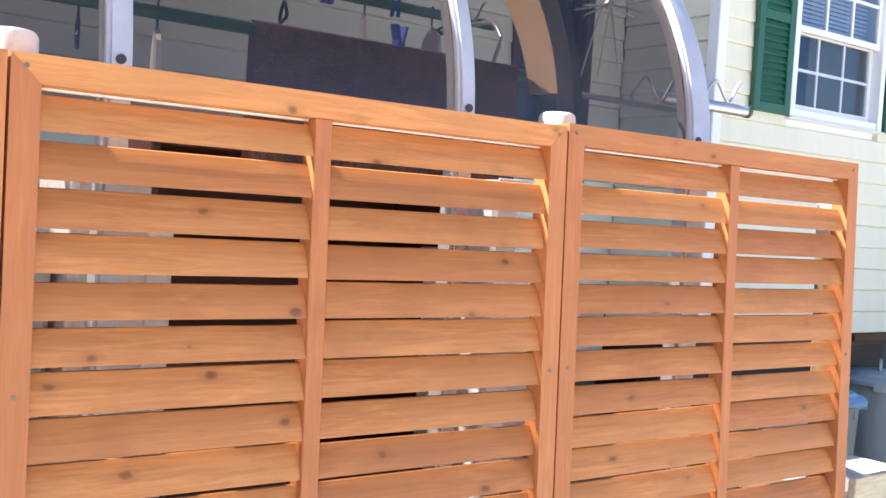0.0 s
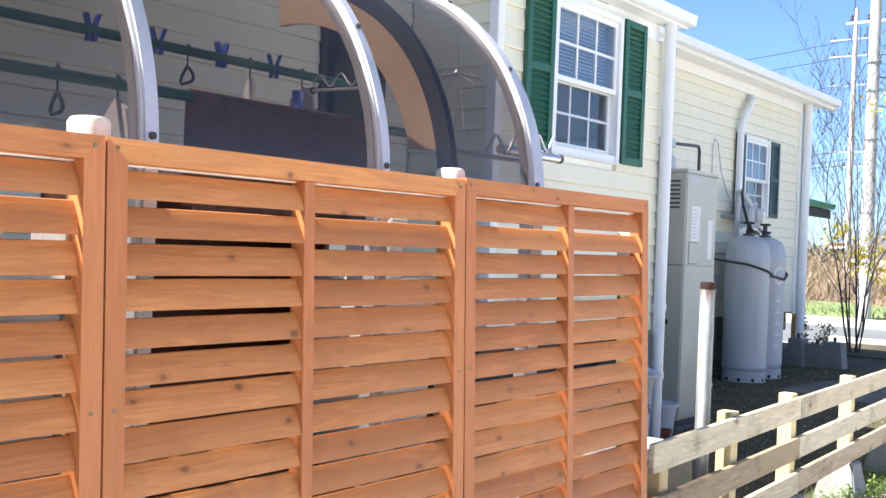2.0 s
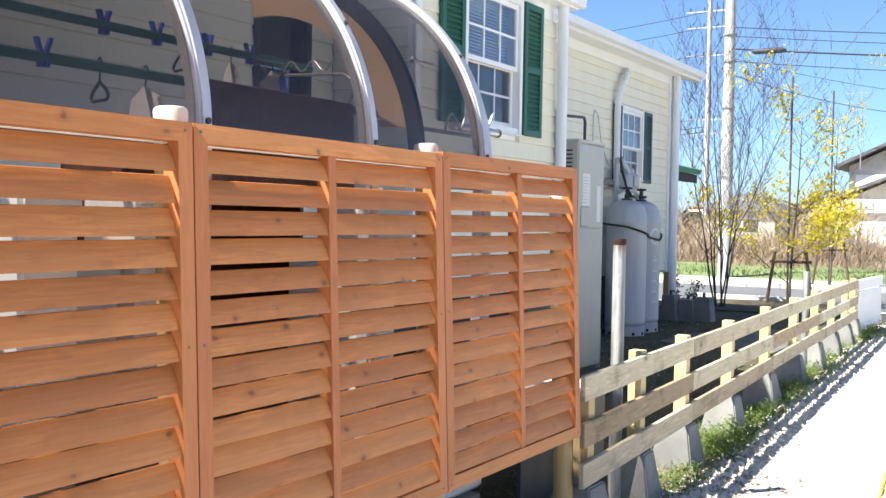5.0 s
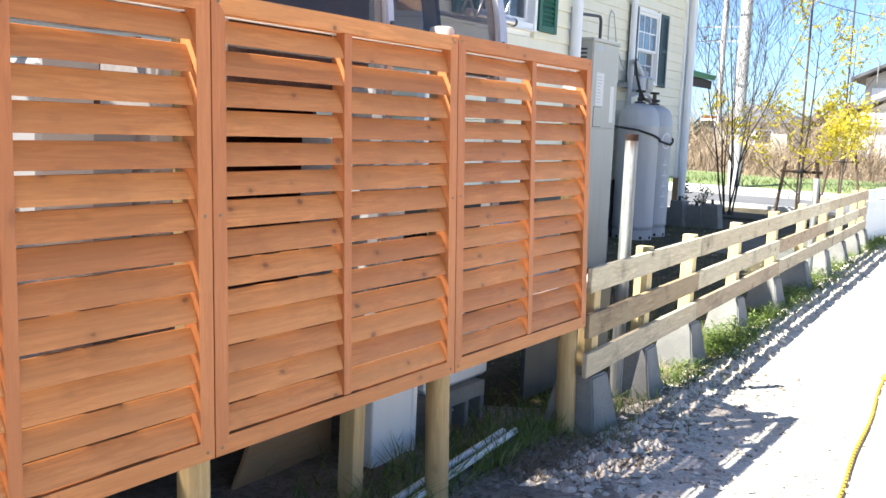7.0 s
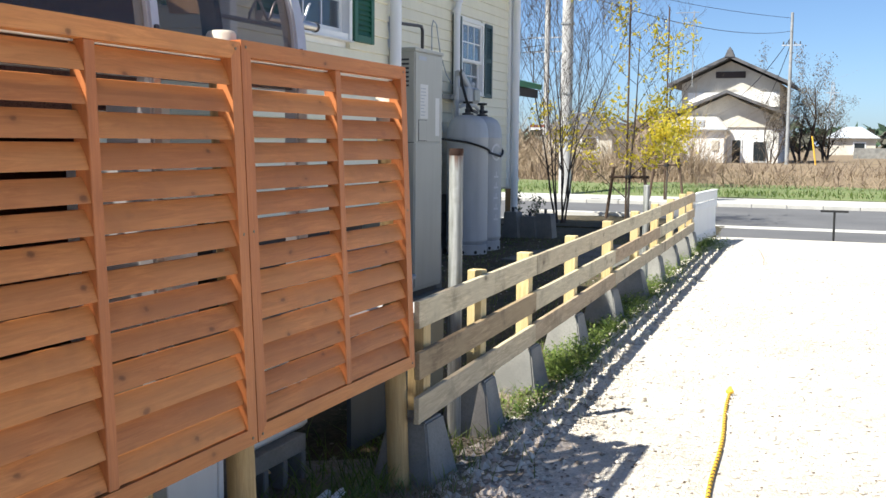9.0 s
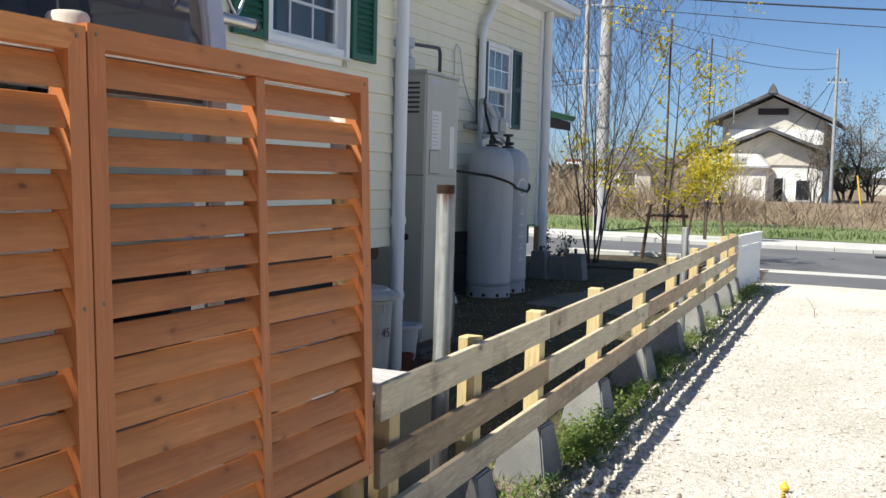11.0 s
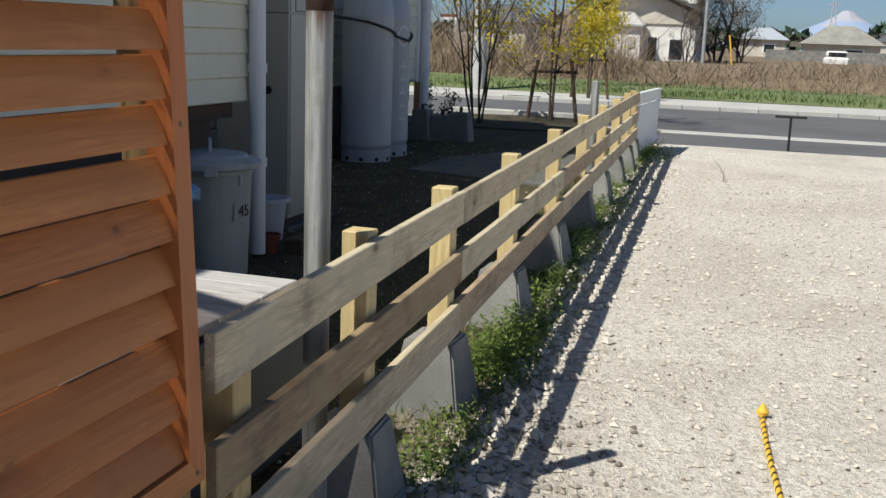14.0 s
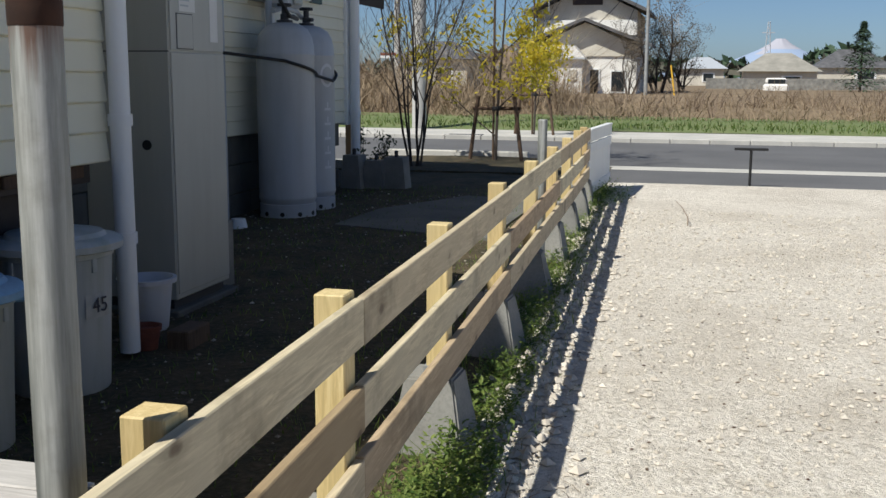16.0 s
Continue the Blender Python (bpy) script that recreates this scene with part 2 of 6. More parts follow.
M_KERBSTONE = mottled("pale_kerb_stone", (0.40, 0.39, 0.365), (0.58, 0.56, 0.52), 1.1, 0.9, 0.3, shift=True)
M_KERB = mottled("pale_kerb_concrete", (0.45, 0.44, 0.41), (0.58, 0.56, 0.52), 1.5, 0.9, 0.3)
M_BARK = mottled("grey_bark", (0.04, 0.032, 0.028), (0.10, 0.08, 0.068), 18, 0.9, 0.6, 0, 6, 80, (0.05, 0.04, 0.035), 0.6, 0.004)
M_STAKE = wood("brown_stake", (0.13, 0.085, 0.055), (0.08, 0.05, 0.035), (0.04, 0.03, 0.02), 2, 0.85)
M_POLE = mottled("concrete_pole", (0.42, 0.41, 0.40), (0.52, 0.51, 0.49), 3, 0.85, 0.2)
M_CABLE = plain("dark_cable", (0.03, 0.035, 0.05), 0.6)
# Cream render; also stands for eave shade on the far house's white walls.
M_CREAM_SHADEWALL = mottled("weathered_and_shaded_render", (0.52, 0.48, 0.41), (0.66, 0.62, 0.54), 0.9, 0.9, 0.2)
M_HOUSEWHITE = mottled("white_render", (0.78, 0.76, 0.73), (0.86, 0.84, 0.8), 0.7, 0.9)
M_TILE = mottled("grey_tile_roof", (0.075, 0.075, 0.08), (0.15, 0.15, 0.16), 2.0, 0.7, 0.4, 0, 6, 12)
M_BLIND = plain("white_blind", (0.60, 0.63, 0.70), 0.6)
# Near-black stands in for the missing light in rooms and crawl space.
M_ROOM_SHADE = plain("unlit_space_shade", (0.035, 0.035, 0.045), 0.9)
M_TAN = mottled("tan_plywood", (0.62, 0.42, 0.24), (0.74, 0.52, 0.31), 5, 0.7)
M_TOWEL = mottled("dark_brown_towel", (0.30, 0.165, 0.125), (0.40, 0.235, 0.18), 20, 0.95, 0.6, 0, 6, 180, (0.03, 0.015, 0.015), 0.6, 0.004)
M_POLEGREEN = plain("green_clothes_pole", (0.03, 0.16, 0.11), 0.4)
M_PEGBLUE = plain("blue_peg_plastic", (0.05, 0.10, 0.52), 0.4)
M_CLOTH = mottled("pale_cloth", (0.66, 0.60, 0.56), (0.78, 0.74, 0.70), 14, 0.9)
M_ROPE_Y = plain("yellow_rope_strand", (0.85, 0.50, 0.05), 0.7)
M_ROPE_K = plain("black_rope_strand", (0.03, 0.025, 0.02), 0.7)
M_DRY = mottled("dry_grass", (0.21, 0.155, 0.098), (0.37, 0.29, 0.195), 1.3, 0.85, 0, 0, 4, 30, (0.22, 0.14, 0.08), 0.5)
M_DARKLEAF = mottled("dark_evergreen", (0.025, 0.055, 0.03), (0.06, 0.10, 0.05), 1.5, 0.8, 0)
M_FARTREE = mottled("far_woods", (0.075, 0.08, 0.06), (0.15, 0.13, 0.10), 0.15, 0.9, 0)
M_TWIG = mottled("bare_shrub", (0.16, 0.12, 0.09), (0.28, 0.21, 0.15), 1.0, 0.9, 0)
# Snow and rock tones are drawn towards the sky to carry distance haze.
M_HAZED_SNOW = plain("snow", (0.40, 0.40, 0.46), 0.9)
M_HAZED_MOUNT = plain("hazed_mountain", (0.30, 0.38, 0.53), 0.9)
M_PIPEDARK = plain("dark_window_glass", (0.02, 0.025, 0.03), 0.08)


def leaf_material(name, a, c, scale=2.0, through=0.45):
    """Thin leaves: part of the light goes through them."""
    m, nt, b = _base(name, 0.55)
    v = _coords(nt)
    gi = nt.nodes.new("ShaderNodeNewGeometry")
    col = _ramp(nt, gi.outputs["Random Per Island"], [(0.0, a), (1.0, c)])
    col = _mix(nt, _ramp(nt, _noise(nt, v, scale, 4), [(0.4, (0, 0, 0)), (0.7, (0.5, 0.5, 0.5))]), col, tuple(x * 0.6 for x in a))
    nt.links.new(col, b.inputs["Base Color"])
    tl = nt.nodes.new("ShaderNodeBsdfTranslucent")
    nt.links.new(col, tl.inputs[0])
    mx = nt.nodes.new("ShaderNodeMixShader")
    mx.inputs[0].default_value = through
    nt.links.new(b.outputs[0], mx.inputs[1])
    nt.links.new(tl.outputs[0], mx.inputs[2])
    nt.links.new(mx.outputs[0], nt.nodes["Material Output"].inputs[0])
    return m


M_GRASS = leaf_material("grass_blade", (0.08, 0.15, 0.03), (0.30, 0.37, 0.09), 6)
M_TURFBLADE = leaf_material("verge_blade", (0.09, 0.15, 0.03), (0.20, 0.25, 0.07), 0.5, 0.4)
M_YELLOWLEAF = leaf_material("yellow_leaf", (0.50, 0.46, 0.05), (0.90, 0.70, 0.07), 1.5, 0.6)
M_BROWNLEAF = leaf_material("withered_twig_leaf", (0.10, 0.085, 0.06), (0.24, 0.19, 0.13), 1.5, 0.2)


def gravel_material():
    m, nt, b = _base("pale_gravel", 0.92)
    v = _coords(nt)
    vo = nt.nodes.new("ShaderNodeTexVoronoi")
    vo.inputs["Scale"].default_value = 62
    nt.links.new(v, vo.inputs["Vector"])
    hs = nt.nodes.new("ShaderNodeSeparateColor")
    nt.links.new(vo.outputs["Color"], hs.inputs[0])
    c = _ramp(nt, hs.outputs[0], [(0.0, (0.57, 0.52, 0.445)), (0.4, (0.71, 0.655, 0.575)), (1.0, (0.83, 0.775, 0.69))])
    big = _noise(nt, v, 0.9, 5)
    c = _mix(nt, _ramp(nt, big, [(0.45, (0, 0, 0)), (0.75, (0.6, 0.6, 0.6))]), c, (0.46, 0.40, 0.325))
    mid = _noise(nt, v, 7, 6, 0.7)
    c = _mix(nt, _ramp(nt, mid, [(0.52, (0, 0, 0)), (0.72, (0.5, 0.5, 0.5))]), c, (0.44, 0.385, 0.315))
    spots = _noise(nt, v, 24, 3, 0.6)
    c = _mix(nt, _ramp(nt, spots, [(0.60, (0, 0, 0)), (0.72, (0.6, 0.6, 0.6))]), c, (0.30, 0.26, 0.21))
    nt.links.new(c, b.inputs["Base Color"])
    mx = nt.nodes.new("ShaderNodeMath")
    mx.operation = "ADD"
    nt.links.new(_noise(nt, v, 75, 4, 0.7), mx.inputs[0])
    nt.links.new(spots, mx.inputs[1])
    _bump(nt, b, mx.outputs[0], 0.9, 0.02)
    return m


M_GRAVEL = gravel_material()
M_STONE = mottled("loose_stone", (0.44, 0.39, 0.325), (0.76, 0.70, 0.61), 9, 0.9, 0, 0, 3, 90, (0.4, 0.37, 0.33), 0.4)
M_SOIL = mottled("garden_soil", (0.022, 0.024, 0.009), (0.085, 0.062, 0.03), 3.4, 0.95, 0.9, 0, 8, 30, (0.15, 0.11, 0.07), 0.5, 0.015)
M_DIRT = mottled("trodden_dirt", (0.17, 0.14, 0.105), (0.36, 0.32, 0.27), 3.5, 0.95, 0.5, 0, 8, 38, (0.07, 0.06, 0.04), 0.7, 0.015)
M_GREYROOF = mottled("faded_grey_roof", (0.25, 0.24, 0.21), (0.36, 0.34, 0.30), 1.0, 0.85)
M_FIELD = mottled("field_earth", (0.16, 0.115, 0.07), (0.26, 0.195, 0.12), 0.3, 0.95, 0.3, 0, 8, 6)
M_VERGE = mottled("verge_turf", (0.09, 0.145, 0.04), (0.17, 0.21, 0.08), 0.5, 0.9, 0.5, 0, 8, 9, (0.26, 0.21, 0.12), 0.6, 0.02)


def _sheen(nt, top):
    """Gloss that grows towards grazing views, alike from both sides."""
    lw = nt.nodes.new("ShaderNodeLayerWeight")
    lw.inputs[0].default_value = 0.5
    pw = nt.nodes.new("ShaderNodeMath")
    pw.operation = "POWER"
    pw.inputs[1].default_value = 4.0
    nt.links.new(lw.outputs["Facing"], pw.inputs[0])
    ml = nt.nodes.new("ShaderNodeMath")
    ml.operation = "MULTIPLY_ADD"
    ml.inputs[1].default_value, ml.inputs[2].default_value = top, 0.03
    nt.links.new(pw.outputs[0], ml.inputs[0])
    return ml.outputs[0]


def tint_material():
    """Smoke-brown polycarbonate sheet: clear through, with a gloss."""
    m = bpy.data.materials.new("smoked_polycarbonate")
    m.use_nodes = True
    nt = m.node_tree
    nt.nodes.remove(nt.nodes["Principled BSDF"])
    tr = nt.nodes.new("ShaderNodeBsdfTransparent")
    tr.inputs[0].default_value = (0.60, 0.575, 0.57, 1)
    gl = nt.nodes.new("ShaderNodeBsdfGlossy")
    gl.inputs["Roughness"].default_value = 0.03
    fr = _sheen(nt, 0.22)
    dust = nt.nodes.new("ShaderNodeBsdfDiffuse")
    dust.inputs[0].default_value = (0.55, 0.52, 0.50, 1)
    hazy = nt.nodes.new("ShaderNodeMixShader")
    nt.links.new(_ramp(nt, _noise(nt, _coords(nt), 2.2, 5, 0.6), [(0.3, (0.012,) * 3), (0.75, (0.045,) * 3)]), hazy.inputs[0])
    nt.links.new(tr.outputs[0], hazy.inputs[1])
    nt.links.new(dust.outputs[0], hazy.inputs[2])
    mx = nt.nodes.new("ShaderNodeMixShader")
    nt.links.new(fr, mx.inputs[0])
    nt.links.new(hazy.outputs[0], mx.inputs[1])
    nt.links.new(gl.outputs[0], mx.inputs[2])
    nt.links.new(mx.outputs[0], nt.nodes["Material Output"].inputs[0])
    return m


M_TINT = tint_material()


def window_glass():
    m = bpy.data.materials.new("window_glass")
    m.use_nodes = True
    nt = m.node_tree
    nt.nodes.remove(nt.nodes["Principled BSDF"])
    tr = nt.nodes.new("ShaderNodeBsdfTransparent")
    tr.inputs[0].default_value = (0.75, 0.8, 0.85, 1)
    gl = nt.nodes.new("ShaderNodeBsdfGlossy")
    gl.inputs["Roughness"].default_value = 0.02
    fr = _sheen(nt, 0.9)
    mx = nt.nodes.new("ShaderNodeMixShader")
    nt.links.new(fr, mx.inputs[0])
    nt.links.new(tr.outputs[0], mx.inputs[1])
    nt.links.new(gl.outputs[0], mx.inputs[2])
    nt.links.new(mx.outputs[0], nt.nodes["Material Output"].inputs[0])
    return m


M_GLASS = window_glass()

# ---- builders ----
def mesh_of(bm, name, smooth=False):
    me = bpy.data.meshes.new(name)
    bm.to_mesh(me)
    bm.free()
    if smooth:
        for p in me.polygons:
            p.use_smooth = True
        me.set_sharp_from_angle(angle=radians(35))
    return me


def thing(name, label, category, loc=(0, 0, 0), group="", kind="", rz=0.0):
    e = new(name)
    e.empty_display_size = 0.1
    e.matrix_world = pose(*loc, 0, 0, rz)
    return tagged(e, label, category, group, kind)


def part(name, bm, mat, parent=None, label="", smooth=False, loc=None, rot=None):
    me = bm if isinstance(bm, bpy.types.Mesh) else mesh_of(bm, name, smooth)
    if not me.materials:
        me.materials.append(mat)
    ob = new(name, me)
    ob.parent = parent
    if loc is not None:
        ob.matrix_basis = pose(*loc, *(rot or (0, 0, 0)))
    if label:
        ob["label"] = label
    return ob


def solo(name, bm, mat, label, category, group="", kind="", smooth=False, loc=None):
    ob = part(name, bm, mat, None, "", smooth, loc)
    return tagged(ob, label, category, group, kind)


def add_box(bm, lo, hi, bevel=0.0):
    lo, hi = Vector(lo), Vector(hi)
    made = bmesh.ops.create_cube(bm, size=1.0, matrix=Matrix.Translation((lo + hi) / 2) @ Matrix.Diagonal((*(hi - lo), 1)))
    if bevel:
        es = list({e for v in made["verts"] for e in v.link_edges})
        bmesh.ops.bevel(bm, geom=es, offset=bevel, segments=1, affect="EDGES")
    return bm


def box(lo, hi, bevel=0.0):
    return add_box(bmesh.new(), lo, hi, bevel)


def lathe(profile, segs=28, cap=True):
    """A turned shape from (radius, height) pairs."""
    bm = bmesh.new()
    rings = []
    for r, z in profile:
        rings.append([bm.verts.new((r * math.cos(2 * math.pi * k / segs), r * math.sin(2 * math.pi * k / segs), z)) for k in range(segs)])
    for a, b in zip(rings, rings[1:]):
        for k in range(segs):
            bm.faces.new((a[k], a[(k + 1) % segs], b[(k + 1) % segs], b[k]))
    if cap:
        bm.faces.new(list(reversed(rings[0])))
        bm.faces.new(rings[-1])
    return bm


def add_tube(bm, pts, radii, segs=10, cap=True):
    pts = [Vector(p) for p in pts]
    if isinstance(radii, (int, float)):
        radii = [radii] * len(pts)
    rings, side = [], None
    for i, p in enumerate(pts):
        d = (pts[min(i + 1, len(pts) - 1)] - pts[max(i - 1, 0)]).normalized()
        if side is None:
            side = d.orthogonal().normalized()
        side = (side - d * side.dot(d)).normalized()
        up = d.cross(side)
        rings.append([bm.verts.new(p + radii[i] * (math.cos(2 * math.pi * k / segs) * side + math.sin(2 * math.pi * k / segs) * up)) for k in range(segs)])
    for a, b in zip(rings, rings[1:]):
        for k in range(segs):
            bm.faces.new((a[k], a[(k + 1) % segs], b[(k + 1) % segs], b[k]))
    if cap:
        bm.faces.new(list(reversed(rings[0])))
        bm.faces.new(rings[-1])
    return bm


def tube(pts, radii, segs=10):
    return add_tube(bmesh.new(), pts, radii, segs)


def prism(poly, axis, lo, hi):
    """A flat outline pushed along an axis: poly in the two other axes, in order."""
    bm = bmesh.new()
    def at(u, v, w):
        return {"x": (w, u, v), "y": (u, w, v), "z": (u, v, w)}[axis]
    a = [bm.verts.new(at(u, v, lo)) for u, v in poly]
    b = [bm.verts.new(at(u, v, hi)) for u, v in poly]
    n = len(poly)
    bm.faces.new(a)
    bm.faces.new(list(reversed(b)))
    for i in range(n):
        bm.faces.new((a[i], b[i], b[(i + 1) % n], a[(i + 1) % n]))
    bmesh.ops.recalc_face_normals(bm, faces=bm.faces)
    return bm


def text_mesh(body, size, depth=0.001):
    cu = bpy.data.curves.new("lettering", "FONT")
    cu.body, cu.size, cu.extrude, cu.align_x, cu.align_y = body, size, depth, "CENTER", "CENTER"
    ob = bpy.data.objects.new("lettering_tmp", cu)
    scene.collection.objects.link(ob)
    me = bpy.data.meshes.new_from_object(ob.evaluated_get(bpy.context.evaluated_depsgraph_get()))
    bpy.data.objects.remove(ob)
    bpy.data.curves.remove(cu)
    return me


def heap(name, verts, faces, mat, label, category, kind="stuff", parent=None):
    me = bpy.data.meshes.new(name)
    me.from_pydata(verts, [], faces)
    me.materials.append(mat)
    ob = new(name, me)
    ob.parent = parent
    if parent is None:
        tagged(ob, label, category, "", kind)
    elif label:
        ob["label"] = label
    return ob

# ---- ground, road, field ----
G = -0.035


def fence_y(x):
    return 0.06 + 0.0465 * (x - 4.135)


def grid_sheet(xs, ys, height):
    bm = bmesh.new()
    vs = [[bm.verts.new((x, y, height(x, y))) for y in ys] for x in xs]
    for i in range(len(xs) - 1):
        for j in range(len(ys) - 1):
            bm.faces.new((vs[i][j], vs[i + 1][j], vs[i + 1][j + 1], vs[i][j + 1]))
    return bm


def span(a, b, step):
    n = max(1, round((b - a) / step))
    return [a + (b - a) * i / n for i in range(n + 1)]


def smooth01(t):
    t = min(1.0, max(0.0, t))
    return t * t * (3 - 2 * t)


def garden_z(x, y):
    rise = 0.02 * smooth01((y - fence_y(x) - 0.02) / 0.8) * (1 - smooth01((x - 12.5) / 4.0))
    away = 0.09 * (1 - smooth01((y - fence_y(x) + 0.22) / 0.16))
    return G - 0.012 - away + rise + 0.012 * noise.noise((x * 2.1, y * 2.1, 0)) + 0.006 * noise.noise((x * 9, y * 9, 3))


def lot_z(x, y):
    edge = smooth01((y - fence_y(x) + 0.24) / 0.4)
    return G + 0.006 * noise.noise((x * 1.3, y * 1.3, 5)) - 0.03 * edge


solo("ground", grid_sheet([-3500, -200, -8, 20, 24, 60, 300, 4000], [-4000, -200, -30, 0, 30, 200, 4000], lambda x, y: -0.16), M_FIELD,
     "dry brown earth of the flat land around", "ground", "", "structure")
solo("gravel_lot", grid_sheet(span(-6, 2, 0.5) + span(2.1, 14.55, 0.11), [-40, -20, -10, -7] + span(-5, 0.62, 0.09), lot_z), M_GRAVEL,
     "pale crushed stone ground of an empty lot", "gravel", "", "structure", True)
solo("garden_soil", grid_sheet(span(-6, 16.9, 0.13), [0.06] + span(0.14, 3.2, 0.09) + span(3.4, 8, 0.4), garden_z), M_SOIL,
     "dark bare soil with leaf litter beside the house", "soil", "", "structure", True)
solo("road", box((14.55, -60, -0.4), (22.7, 70, -0.055)), M_ASPHALT, "grey asphalt road with worn surface", "road", "", "structure")
solo("road_gutter", box((16.55, -60, -0.4), (17.05, 70, -0.047), 0.004), M_KERB, "pale concrete gutter strip along the road", "gutter", "", "structure")
kerb = solo("kerb", box((22.71, -60, -0.4), (22.9, 70, 0.018), 0.01), M_KERB, "pale concrete kerb along the far side of the road", "kerb", "", "structure")
stone = mesh_of(box((22.685, 0.008, -0.12), (22.9, 0.742, 0.034), 0.012), "kerb_stone")
for k in range(-26, 30):
    part("kerb_stone", stone, M_KERBSTONE, kerb, "", False, (0.004 * noise.noise((k * 0.7, 1, 2)), 0.75 * k, 0.006 * noise.noise((k * 0.9, 5, 2))))
solo("pavement", box((22.9, -60, -0.4), (25.2, 70, 0.02)), M_KERB, "pale concrete pavement across the road", "pavement", "", "structure")
solo("verge", grid_sheet(span(25.2, 31, 0.5), span(-60, 70, 2.0), lambda x, y: 0.02 + 0.12 * smooth01((x - 25.2) / 3.5) + 0.06 * noise.noise((x * 0.5, y * 0.5, 1))), M_VERGE,
     "rough green grass verge with dry patches", "grass verge", "", "structure", True)
solo("field", grid_sheet(span(30.8, 62, 2.0) + [90, 160, 400, 900], [-400, -150] + span(-80, 100, 6) + [200, 500], lambda x, y: 0.25 - 0.22 * (1 - smooth01((x - 30.8) / 5)) + 0.1 * noise.noise((x * 0.2, y * 0.2, 4))), M_FIELD,
     "overgrown field of dry brown reeds", "field", "", "structure", True)
drain = thing("drain_cover", "dark iron drain grating let into the kerb", "drain", (22.85, 4.1, 0.02))
part("grate", box((-0.12, -0.35, 0), (0.1, 0.35, 0.02)), M_DARKGREY, drain)
drain_b = copy_thing(drain, pose(22.85, -6.5, 0.02))

# ---- house ----
PITCH = 0.1265


def siding_wall(name, x0, x1, y, z0, z1, label, holes=()):
    """A wall facing -y clad in lapped planks; holes are x0, x1, z0, z1."""
    root = thing(name, label, "wall", (0, 0, 0), "", "structure")
    bm = bmesh.new()
    cuts_x = sorted({x0, x1, *[h[0] for h in holes], *[h[1] for h in holes]})
    cuts_z = sorted({z0, z1, *[h[2] for h in holes], *[h[3] for h in holes]})
    for a, b in zip(cuts_x, cuts_x[1:]):
        for c, d in zip(cuts_z, cuts_z[1:]):
            if not any(h[0] - 1e-6 < a and b < h[1] + 1e-6 and h[2] - 1e-6 < c and d < h[3] + 1e-6 for h in holes):
                add_box(bm, (a, y + 0.02, c), (b, y + 0.14, d))
    part("wall_core", bm, M_WHITE, root)
    n = int((z1 - z0) / PITCH)
    for i in range(n):
        a = z0 + i * PITCH
        spans = [(x0, x1)]
        for h in holes:
            if a < h[3] and a + PITCH > h[2]:
                nxt = []
                for s, e in spans:
                    if s < h[0]:
                        nxt.append((s, min(e, h[0])))
                    if e > h[1]:
                        nxt.append((max(s, h[1]), e))
                spans = nxt
        for s, e in spans:
            prof = [(y - 0.014, a), (y - 0.016, a + 0.004), (y - 0.003, a + PITCH * 0.93), (y + 0.004, a + PITCH), (y + 0.02, a + PITCH), (y + 0.02, a - 0.004), (y - 0.006, a - 0.004)]
            part("siding_plank", prism(prof, "x", s, e), M_SIDING, root)
    return root


